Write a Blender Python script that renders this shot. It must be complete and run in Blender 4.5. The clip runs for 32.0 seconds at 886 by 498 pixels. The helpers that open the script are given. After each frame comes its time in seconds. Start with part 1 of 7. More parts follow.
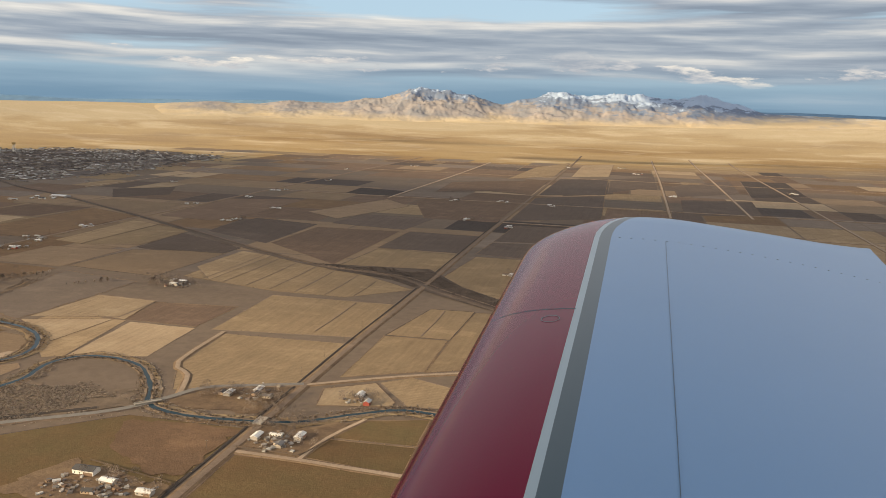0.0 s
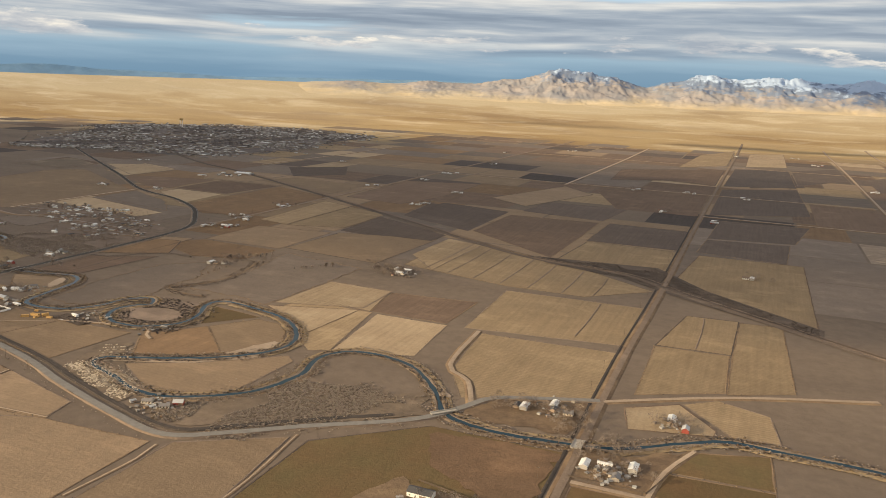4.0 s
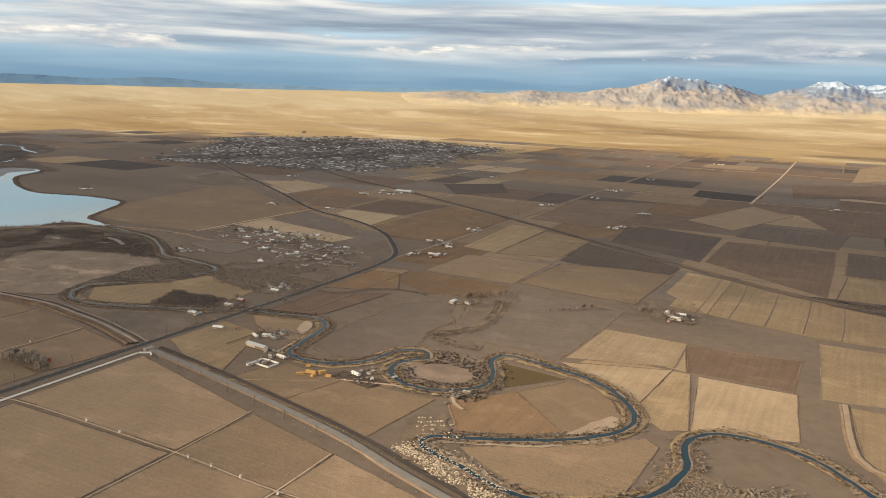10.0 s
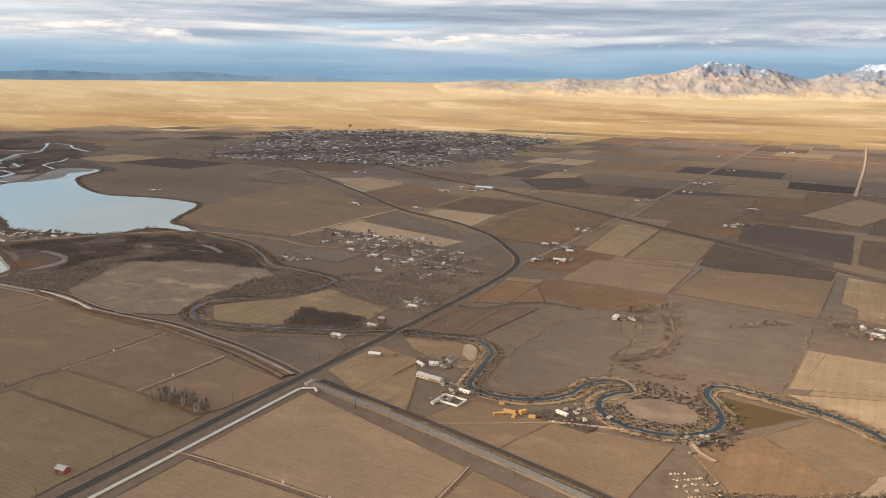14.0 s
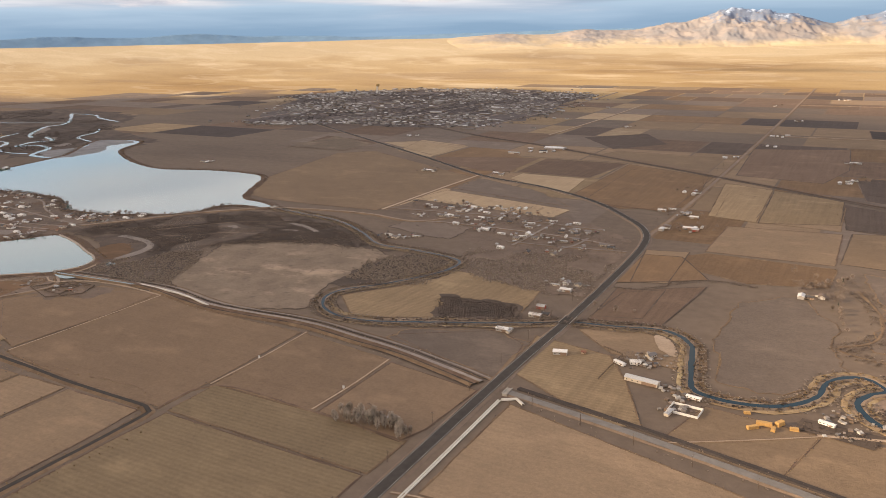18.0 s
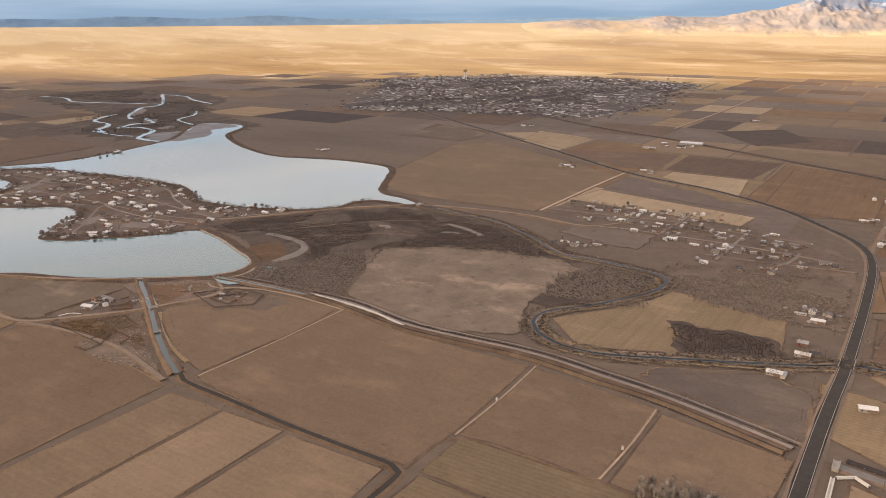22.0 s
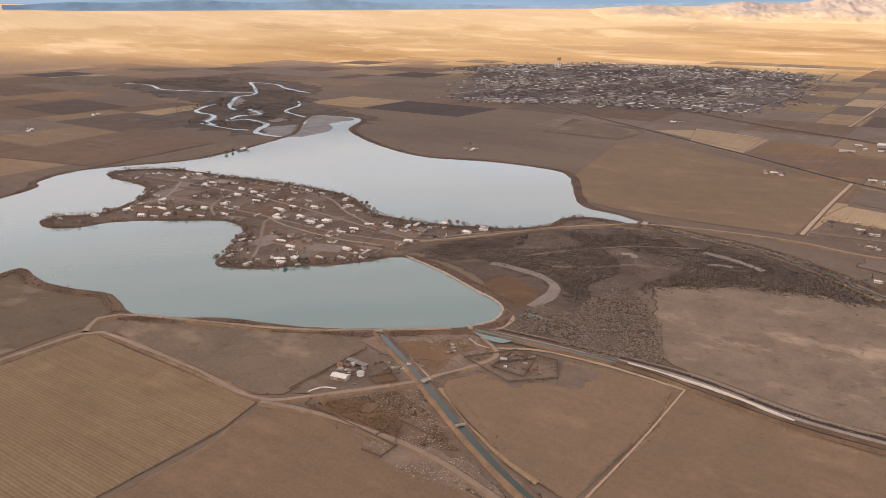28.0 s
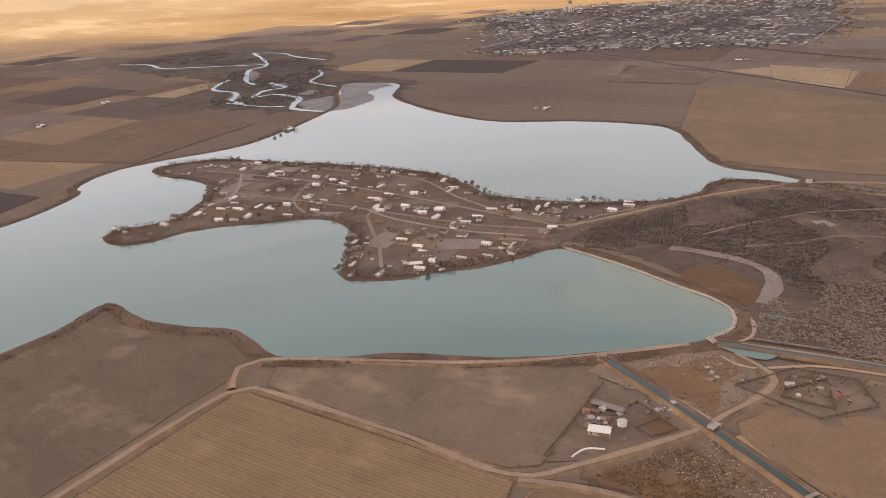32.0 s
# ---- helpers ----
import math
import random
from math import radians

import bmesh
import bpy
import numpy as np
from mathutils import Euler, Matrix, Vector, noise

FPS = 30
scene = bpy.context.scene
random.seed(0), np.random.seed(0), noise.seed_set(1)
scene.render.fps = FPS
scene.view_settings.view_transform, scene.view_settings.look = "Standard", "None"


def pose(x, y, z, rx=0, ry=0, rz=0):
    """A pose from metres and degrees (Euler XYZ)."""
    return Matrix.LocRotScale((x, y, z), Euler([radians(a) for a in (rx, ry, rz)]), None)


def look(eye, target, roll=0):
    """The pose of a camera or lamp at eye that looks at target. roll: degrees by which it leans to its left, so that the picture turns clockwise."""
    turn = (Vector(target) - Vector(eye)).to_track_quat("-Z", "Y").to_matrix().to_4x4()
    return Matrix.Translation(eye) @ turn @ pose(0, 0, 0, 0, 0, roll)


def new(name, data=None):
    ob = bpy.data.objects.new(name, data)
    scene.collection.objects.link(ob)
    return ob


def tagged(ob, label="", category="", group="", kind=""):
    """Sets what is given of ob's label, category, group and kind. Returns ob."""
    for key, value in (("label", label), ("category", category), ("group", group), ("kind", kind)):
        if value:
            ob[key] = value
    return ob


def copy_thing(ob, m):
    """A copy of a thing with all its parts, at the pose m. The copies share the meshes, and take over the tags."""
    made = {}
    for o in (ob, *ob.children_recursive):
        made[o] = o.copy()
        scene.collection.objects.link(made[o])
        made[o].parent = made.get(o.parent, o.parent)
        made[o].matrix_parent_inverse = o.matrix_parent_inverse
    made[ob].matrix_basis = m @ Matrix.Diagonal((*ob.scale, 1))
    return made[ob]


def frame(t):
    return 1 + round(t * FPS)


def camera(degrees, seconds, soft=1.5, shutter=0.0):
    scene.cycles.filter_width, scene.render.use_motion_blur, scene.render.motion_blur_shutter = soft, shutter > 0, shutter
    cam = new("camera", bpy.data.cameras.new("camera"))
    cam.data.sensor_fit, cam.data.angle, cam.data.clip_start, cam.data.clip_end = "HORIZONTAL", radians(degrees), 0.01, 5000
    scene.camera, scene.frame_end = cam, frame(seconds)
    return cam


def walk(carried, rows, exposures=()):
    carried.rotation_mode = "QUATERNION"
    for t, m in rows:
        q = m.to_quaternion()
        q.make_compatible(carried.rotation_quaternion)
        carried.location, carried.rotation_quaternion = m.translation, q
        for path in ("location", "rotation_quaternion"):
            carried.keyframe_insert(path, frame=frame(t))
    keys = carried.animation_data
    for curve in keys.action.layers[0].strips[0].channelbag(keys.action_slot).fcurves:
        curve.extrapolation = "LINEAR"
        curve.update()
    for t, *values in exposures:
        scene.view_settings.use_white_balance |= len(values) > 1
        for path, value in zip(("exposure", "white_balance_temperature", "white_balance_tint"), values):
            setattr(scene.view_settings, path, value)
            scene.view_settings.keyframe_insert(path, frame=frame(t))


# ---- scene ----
cam = camera(59.1, 32.0, 0.6)
METRES, EYE, TILT, LEAN, TURN = 1000.0, 171.0, 0.0, 0.0, 13.3
ROWS = [
    (0.0, 0.0, 0.0, 0.0, 0.29, -10.27, -1.61),
    (0.5, -0.0142, 0.0053, -0.0002, 0.92, -10.27, -1.67),
    (1.0, -0.0284, 0.0102, -0.0003, 1.44, -10.36, -1.73),
    (1.5, -0.0425, 0.0154, -0.0005, 1.9, -10.54, -1.76),
    (2.0, -0.0568, 0.0209, -0.0009, 2.43, -10.8, -1.9),
    (2.5, -0.0709, 0.0261, -0.0011, 3.33, -11.1, -2.1),
    (3.0, -0.0849, 0.0309, -0.0013, 4.78, -11.39, -2.31),
    (3.5, -0.0989, 0.0357, -0.0014, 6.75, -11.67, -2.41),
    (4.0, -0.1128, 0.041, -0.0015, 8.92, -11.91, -2.35),
    (4.5, -0.1273, 0.0461, -0.0014, 10.78, -12.02, -2.16),
    (6.5, -0.184, 0.0663, -0.0014, 13.44, -11.42, -1.03),
    (7.0, -0.1985, 0.0715, -0.0016, 13.69, -11.45, -1.05),
    (7.5, -0.2128, 0.0763, -0.0015, 13.87, -11.53, -1.08),
    (8.0, -0.2272, 0.0813, -0.0014, 14.03, -11.63, -1.18),
    (8.5, -0.2418, 0.0868, -0.0017, 14.11, -11.64, -1.31),
    (9.0, -0.2562, 0.092, -0.0018, 14.17, -11.61, -1.43),
    (9.5, -0.2708, 0.0972, -0.002, 14.27, -11.55, -1.62),
    (10.0, -0.2854, 0.1022, -0.0021, 14.35, -11.48, -1.82),
    (10.5, -0.2997, 0.1069, -0.0023, 14.46, -11.4, -1.92),
    (11.0, -0.3146, 0.1125, -0.0024, 14.59, -11.38, -2.05),
    (11.5, -0.3289, 0.1174, -0.0026, 14.75, -11.39, -2.0),
    (12.0, -0.3435, 0.1228, -0.0028, 14.93, -11.47, -1.89),
    (12.5, -0.3582, 0.1275, -0.0029, 15.12, -11.6, -1.71),
    (13.0, -0.3728, 0.1327, -0.0032, 15.29, -11.74, -1.45),
    (13.5, -0.3874, 0.1383, -0.0034, 15.42, -11.97, -1.16),
    (14.0, -0.4021, 0.1427, -0.0035, 15.48, -12.23, -0.9),
    (14.5, -0.4166, 0.1474, -0.0036, 15.47, -12.53, -0.6),
    (16.5, -0.4744, 0.1671, -0.0045, 15.23, -13.88, 0.47),
    (17.0, -0.4891, 0.1717, -0.0045, 15.18, -14.35, 0.6),
    (17.5, -0.5037, 0.1766, -0.0049, 15.16, -14.84, 0.74),
    (18.0, -0.5184, 0.1817, -0.0052, 15.15, -15.3, 0.81),
    (18.5, -0.5332, 0.1868, -0.0055, 15.1, -15.71, 0.79),
    (19.0, -0.5479, 0.1914, -0.0056, 15.03, -16.06, 0.75),
    (19.5, -0.5627, 0.1965, -0.0059, 14.93, -16.32, 0.67),
    (20.0, -0.5773, 0.2012, -0.0059, 15.07, -16.45, 0.51),
    (20.5, -0.5922, 0.2063, -0.0064, 15.65, -16.46, 0.37),
    (21.0, -0.607, 0.211, -0.0062, 16.73, -16.41, 0.24),
    (21.5, -0.621, 0.2168, -0.0066, 17.94, -16.34, 0.18),
    (22.0, -0.636, 0.2222, -0.0069, 19.03, -16.31, 0.05),
    (22.5, -0.6509, 0.2274, -0.007, 19.67, -16.29, -0.14),
    (23.0, -0.6659, 0.2327, -0.0074, 19.85, -16.3, -0.33),
    (23.5, -0.6809, 0.2382, -0.0077, 19.86, -16.35, -0.5),
    (24.0, -0.6958, 0.2437, -0.0079, 19.91, -16.46, -0.7),
    (24.5, -0.7109, 0.2489, -0.0083, 20.0, -16.58, -0.89),
    (25.0, -0.7259, 0.2543, -0.0088, 20.09, -16.64, -0.85),
    (25.5, -0.7407, 0.2592, -0.0092, 20.18, -16.73, -0.94),
    (27.5, -0.8019, 0.2816, -0.011, 21.64, -17.19, -0.33),
    (28.0, -0.8173, 0.2874, -0.0114, 21.63, -17.27, -0.16),
    (28.5, -0.8326, 0.2931, -0.0119, 21.48, -17.29, 0.05),
    (29.0, -0.8481, 0.299, -0.0124, 21.19, -17.3, 0.22),
    (29.5, -0.8635, 0.3049, -0.0128, 20.88, -17.44, 0.47),
    (30.0, -0.8789, 0.3107, -0.0133, 20.54, -17.77, 0.92),
    (30.5, -0.8942, 0.3164, -0.0137, 20.18, -18.35, 1.65),
    (31.0, -0.9099, 0.3223, -0.0141, 19.8, -19.07, 2.47),
    (31.5, -0.9255, 0.3283, -0.0144, 19.43, -19.8, 3.28),
    (32.0, -0.942, 0.3346, -0.0145, 18.96, -20.52, 4.0),
]
EXPOSURES = [(0.0, 0.54, 6400, 10), (4.0, 0.57, 6350, 9), (9.0, 0.70, 6300, 8), (13.0, 0.83, 6350, 11), (18.0, 0.95, 6550, 18), (26.0, 1.05, 6750, 23), (32.0, 1.10, 6750, 25)]
walk(cam, [(t, pose(0, 0, EYE, TILT, LEAN, TURN) @ pose(METRES * x, METRES * y, METRES * z, 90 + pitch, roll, yaw)) for t, x, y, z, yaw, pitch, roll in ROWS], EXPOSURES)

# ---- light: low winter sun from behind and left, under a broken deck of cloud ----
SUN_ELEVATION, SUN_AZIMUTH = 16.0, 232.0   # azimuth clockwise from +y
SUN_FROM = Vector((math.sin(radians(SUN_AZIMUTH)) * math.cos(radians(SUN_ELEVATION)), math.cos(radians(SUN_AZIMUTH)) * math.cos(radians(SUN_ELEVATION)), math.sin(radians(SUN_ELEVATION))))
sun_data = bpy.data.lights.new("sun", "SUN")
sun_data.energy, sun_data.angle, sun_data.color = 5.0, radians(0.6), (1.0, 0.78, 0.48)
sun = new("sun", sun_data)
sun.matrix_world = look(SUN_FROM * 100, (0, 0, 0))


class Nodes:
    """Short hand for building a node tree."""

    def __init__(self, tree):
        self.tree = tree
        tree.nodes.clear()

    def add(self, kind, settings=None, **sockets):
        n = self.tree.nodes.new(kind)
        for k, v in (settings or {}).items():
            setattr(n, k, v)
        for k, v in sockets.items():
            self.set(n, k, v)
        return n

    def set(self, n, key, value):
        sock = n.inputs[int(key[1:])] if key[0] == "i" and key[1:].isdigit() else n.inputs[key.replace("_", " ")]
        if isinstance(value, bpy.types.NodeSocket):
            self.tree.links.new(value, sock)
        else:
            sock.default_value = value

    def math(self, op, a, b=0.0):
        return self.add("ShaderNodeMath", {"operation": op}, i0=a, i1=b).outputs[0]

    def mix(self, f, a, b, blend="MIX"):
        n = self.add("ShaderNodeMix", {"data_type": "RGBA", "blend_type": blend})
        self.set(n, "i0", f), self.set(n, "i6", a), self.set(n, "i7", b)
        return n.outputs[2]

    def noise(self, vector, scale, detail=4.0, rough=0.55):
        n = self.add("ShaderNodeTexNoise", None, Scale=scale, Detail=detail, Roughness=rough)
        self.tree.links.new(vector, n.inputs["Vector"])
        return n.outputs[0]

    def ramp(self, f, *stops):
        n = self.add("ShaderNodeValToRGB")
        r = n.color_ramp
        while len(r.elements) < len(stops):
            r.elements.new(0.5)
        for e, (p, c) in zip(r.elements, stops):
            e.position, e.color = p, (*c, 1) if len(c) == 3 else c
        self.tree.links.new(f, n.inputs[0])
        return n.outputs[0]

    def scaled(self, vector, s, move=(0, 0, 0), turn=0.0):
        n = self.add("ShaderNodeMapping")
        n.inputs["Scale"].default_value, n.inputs["Location"].default_value, n.inputs["Rotation"].default_value = s, move, (0, 0, radians(turn))
        self.tree.links.new(vector, n.inputs[0])
        return n.outputs[0]


def g(v):
    return (v, v, v)


world = bpy.data.worlds.new("sky")
scene.world = world
world.use_nodes = True
w = Nodes(world.node_tree)
sky = w.add("ShaderNodeTexSky", {"sky_type": "NISHITA", "sun_disc": False, "sun_elevation": radians(SUN_ELEVATION), "sun_rotation": radians(SUN_AZIMUTH)})
blue = w.mix(1.0, sky.outputs[0], (0.085, 0.085, 0.085, 1), "MULTIPLY")
way = w.add("ShaderNodeTexCoord").outputs["Generated"]
parts = w.add("ShaderNodeSeparateXYZ")
w.tree.links.new(way, parts.inputs[0])
height = parts.outputs[2]
# layered stratus: long thin sheets, lit on their upper edges and grey below
drift = w.math("MULTIPLY", w.math("SUBTRACT", w.noise(w.scaled(way, (1.3, 1.3, 4.0), (2.0, 7.0, 0.0)), 1.0, 3.0), 0.5), 0.035)
lift = w.add("ShaderNodeCombineXYZ")
w.tree.links.new(drift, lift.inputs[2])
bent = w.add("ShaderNodeVectorMath", {"operation": "ADD"})
w.tree.links.new(way, bent.inputs[0]), w.tree.links.new(lift.outputs[0], bent.inputs[1])
bent = bent.outputs[0]
sheets = w.noise(w.scaled(bent, (2.0, 2.0, 30.0), (0.3, 0.1, 0.0)), 1.0, 8.0, 0.52)
sheets_above = w.noise(w.scaled(bent, (2.0, 2.0, 30.0), (0.3, 0.1, 0.26)), 1.0, 8.0, 0.52)
banks = w.noise(w.scaled(bent, (0.9, 0.9, 12.0), (5.3, 1.1, 0.4)), 1.0, 4.0, 0.5)
level = w.ramp(height, (0.0, g(0.40)), (0.034, g(0.46)), (0.052, g(0.60)), (0.088, g(0.62)), (0.108, g(0.52)), (0.122, g(0.50)), (0.15, g(0.56)))
thick = w.math("ADD", w.math("ADD", w.math("MULTIPLY", sheets, 0.72), w.math("MULTIPLY", banks, 0.28)), w.math("SUBTRACT", level, 0.5))
cover = w.ramp(thick, (0.45, g(0.0)), (0.53, g(0.95)))
edge_light = w.math("ADD", w.math("MULTIPLY", w.math("SUBTRACT", sheets, sheets_above), 1.5), w.math("ADD", 0.5, w.math("MULTIPLY", w.math("SUBTRACT", banks, 0.5), -0.55)))
tone = w.ramp(edge_light, (0.34, (0.20, 0.235, 0.285)), (0.46, (0.275, 0.31, 0.355)), (0.54, (0.36, 0.385, 0.41)), (0.62, (0.50, 0.495, 0.48)), (0.74, (0.68, 0.645, 0.58)))
open_sky = w.mix(0.72, blue, (0.43, 0.58, 0.70, 1))
clouds = w.mix(cover, open_sky, tone)
low = w.ramp(height, (0.0, g(0.92)), (0.026, g(0.80)), (0.058, g(0.0)))
veil = w.mix(w.ramp(sheets, (0.42, g(0.0)), (0.62, g(1.0))), (0.125, 0.215, 0.30, 1), (0.22, 0.315, 0.395, 1))
clouds = w.mix(low, clouds, veil)
# a few heaped clouds, bright on top and grey below
heap = w.noise(w.scaled(way, (5.0, 5.0, 24.0), (1.0, 5.0, 0.3)), 1.0, 8.0, 0.62)
under = w.noise(w.scaled(way, (5.0, 5.0, 24.0), (1.0, 5.0, 0.52)), 1.0, 8.0, 0.62)
band = w.ramp(height, (0.030, g(0.0)), (0.042, g(1.0)), (0.058, g(1.0)), (0.074, g(0.0)))
full = w.ramp(w.math("ADD", heap, w.math("MULTIPLY", band, 0.12)), (0.635, g(0.0)), (0.67, g(1.0)))
lit = w.ramp(w.math("ADD", w.math("SUBTRACT", heap, under), 0.5), (0.42, (0.30, 0.33, 0.37)), (0.54, (0.46, 0.46, 0.46)), (0.66, (0.78, 0.71, 0.60)))
clouds = w.mix(w.math("MULTIPLY", full, band), clouds, lit)
high = w.ramp(height, (0.13, g(0.0)), (0.20, g(1.0)), (0.42, g(1.0)), (0.68, g(0.2)))
clouds = w.mix(w.math("MULTIPLY", high, 0.64), clouds, (0.95, 0.93, 0.92, 1))
over = w.ramp(height, (0.48, g(0.0)), (0.75, g(1.0)))
clouds = w.mix(w.math("MULTIPLY", over, 0.75), clouds, (0.33, 0.315, 0.305, 1))
back = w.add("ShaderNodeBackground", None, Strength=0.89)
w.tree.links.new(clouds, back.inputs[0])
w.tree.links.new(back.outputs[0], w.add("ShaderNodeOutputWorld").inputs[0])


# ---- materials ----
def material(name):
    m = bpy.data.materials.new(name)
    m.use_nodes = True
    return m, Nodes(m.node_tree)


def finish(n, color, rough=0.9, bump=None, strength=0.3, distance=0.3, metal=0.0, spec=0.3, coat=0.0):
    b = n.add("ShaderNodeBsdfPrincipled")
    n.set(b, "Base Color", color), n.set(b, "Roughness", rough), n.set(b, "Metallic", metal), n.set(b, "Specular IOR Level", spec), n.set(b, "Coat Weight", coat)
    if bump is not None:
        n.tree.links.new(n.add("ShaderNodeBump", None, Strength=strength, Distance=distance, Height=bump).outputs[0], b.inputs["Normal"])
    n.tree.links.new(b.outputs[0], n.add("ShaderNodeOutputMaterial").inputs[0])


def place(n):
    return n.add("ShaderNodeNewGeometry").outputs["Position"]


def earth(name, a, b, streak=(0.35, 0.012), rows=0.0, blotch=0.5, turn=0.0, patchy=0.2):
    """Bare or cropped soil: two colours in patches, drill marks along one way, fine grain, a little different in every field."""
    a, b = [(q[0] * 1.10, q[1] * 1.11, q[2] * 1.17) for q in (a, b)]
    m, n = material(name)
    p = place(n)
    big = n.noise(p, 0.011, 5.0, 0.6)
    mid = n.noise(p, 0.05, 6.0, 0.62)
    fine = n.noise(p, 0.7, 4.0, 0.7)
    lines = n.noise(n.scaled(p, (streak[0], streak[1], 0.1), turn=turn), 1.0, 4.0, 0.6)
    f = n.ramp(n.math("ADD", n.math("MULTIPLY", big, blotch), n.math("MULTIPLY", mid, 1.0 - blotch)), (0.36, g(0.0)), (0.64, g(1.0)))
    c = n.mix(f, (*a, 1), (*b, 1))
    c = n.mix(0.34 if max(streak) > 0.301 or min(streak) > 0.03 else 0.13, c, n.ramp(lines, (0.3, g(0.45)), (0.7, g(1.0))), "MULTIPLY")
    c = n.mix(0.42, c, n.ramp(fine, (0.3, g(0.5)), (0.7, g(1.0))), "MULTIPLY")
    if rows:
        wave = n.add("ShaderNodeTexWave", {"bands_direction": "Y"}, Scale=rows, Distortion=0.6, Detail=2.0)
        n.tree.links.new(p, wave.inputs[0])
        c = n.mix(0.3 if rows > 0.15 else 0.16 if rows > 0.1 else 0.06, c, n.ramp(wave.outputs[0], (0.2, g(0.4)), (0.8, g(1.0))), "MULTIPLY")
    # worn pale patches and darker tufts
    worn = n.noise(n.scaled(p, (0.022, 0.034, 0.03), (7.0, 3.0, 0.0)), 1.0, 8.0, 0.66)
    tuft = n.noise(n.scaled(p, (0.11, 0.13, 0.1), (2.0, 9.0, 0.0)), 1.0, 6.0, 0.7)
    c = n.mix(n.math("MULTIPLY", n.ramp(worn, (0.54, g(0.0)), (0.68, g(1.0))), patchy), c, (min(a[0] * 1.75, 0.6), min(a[1] * 1.7, 0.5), min(a[2] * 1.65, 0.4), 1))
    c = n.mix(n.math("MULTIPLY", n.ramp(worn, (0.30, g(1.0)), (0.44, g(0.0))), patchy * 0.9), c, (b[0] * 0.6, b[1] * 0.62, b[2] * 0.68, 1))
    c = n.mix(n.math("MULTIPLY", n.ramp(tuft, (0.56, g(0.0)), (0.66, g(1.0))), patchy), c, (b[0] * 0.5, b[1] * 0.52, b[2] * 0.56, 1))
    rnd = n.add("ShaderNodeObjectInfo").outputs["Random"]
    hsv = n.add("ShaderNodeHueSaturation", None, Color=c)
    n.set(hsv, "Value", n.math("ADD", n.math("MULTIPLY", rnd, 0.3), 0.85))
    finish(n, hsv.outputs[0], 0.95, n.math("ADD", fine, mid), 0.5, 0.6, spec=0.1)
    return m


EARTH = {
    "straw": earth("straw_stubble", (0.335, 0.24, 0.14), (0.27, 0.19, 0.11), rows=0.12),
    "pale": earth("pale_stubble", (0.40, 0.295, 0.18), (0.32, 0.23, 0.14)),
    "tan": earth("tan_soil", (0.265, 0.186, 0.115), (0.222, 0.156, 0.098), (0.02, 0.3), rows=0.09),
    "clay": earth("brown_clay_soil", (0.212, 0.145, 0.09), (0.18, 0.124, 0.079), (0.015, 0.3)),
    "brown": earth("brown_soil", (0.185, 0.125, 0.085), (0.155, 0.105, 0.072)),
    "pasture": earth("mottled_pasture", (0.295, 0.225, 0.158), (0.225, 0.168, 0.118), (0.06, 0.04), blotch=0.25, patchy=0.55),
    "grey": earth("grey_brown_pasture", (0.205, 0.158, 0.12), (0.17, 0.132, 0.102), (0.1, 0.1), patchy=0.2),
    "dark": earth("dark_ploughed_soil", (0.115, 0.087, 0.068), (0.14, 0.104, 0.08)),
    "soil": earth("darkest_ploughed_soil", (0.075, 0.06, 0.052), (0.096, 0.075, 0.062)),
    "rust": earth("rusty_weed_stubble", (0.225, 0.142, 0.078), (0.185, 0.12, 0.07)),
    "green": earth("olive_winter_crop", (0.112, 0.086, 0.04), (0.14, 0.086, 0.042), (0.2, 0.02)),
    "stubble": earth("drilled_straw_stubble", (0.30, 0.215, 0.125), (0.245, 0.172, 0.10), (0.012, 0.5), rows=0.2, patchy=0.12),
    "olive": earth("olive_grey_stubble", (0.205, 0.15, 0.088), (0.175, 0.128, 0.077), (0.02, 0.3), rows=0.12),
    "sage": earth("grey_olive_sage_pasture", (0.185, 0.14, 0.096), (0.152, 0.116, 0.082), (0.1, 0.1), blotch=0.3, patchy=0.42),
}


def plain(name, color, rough=0.8, vary=0.25, scale=0.6, metal=0.0, spec=0.3, bump=0.3):
    m, n = material(name)
    p = place(n)
    f = n.noise(p, scale, 5.0, 0.6)
    c = n.mix(vary * 2, (*color, 1), n.ramp(f, (0.3, g(0.4)), (0.7, g(1.0))), "MULTIPLY")
    rnd = n.add("ShaderNodeObjectInfo").outputs["Random"]
    hsv = n.add("ShaderNodeHueSaturation", None, Color=c)
    n.set(hsv, "Value", n.math("ADD", n.math("MULTIPLY", rnd, vary), 1.0 - vary / 2))
    finish(n, hsv.outputs[0], rough, f, bump, 0.1, metal, spec)
    return m


def islands(name, colors, rough=0.9):
    """Many joined small pieces, each taking its own tone."""
    m, n = material(name)
    r = n.add("ShaderNodeNewGeometry").outputs["Random Per Island"]
    c = n.ramp(r, *[(i / max(1, len(colors) - 1), k) for i, k in enumerate(colors)])
    c = n.mix(0.35, c, n.ramp(n.noise(place(n), 0.5), (0.3, g(0.5)), (0.7, g(1.0))), "MULTIPLY")
    finish(n, c, rough, spec=0.15)
    return m


GROUND, n = material("dry_plain")
p = place(n)
mid = n.noise(n.scaled(p, (0.003, 0.009, 0.01)), 1.0, 7.0, 0.65)
fine = n.noise(p, 0.12, 6.0, 0.65)


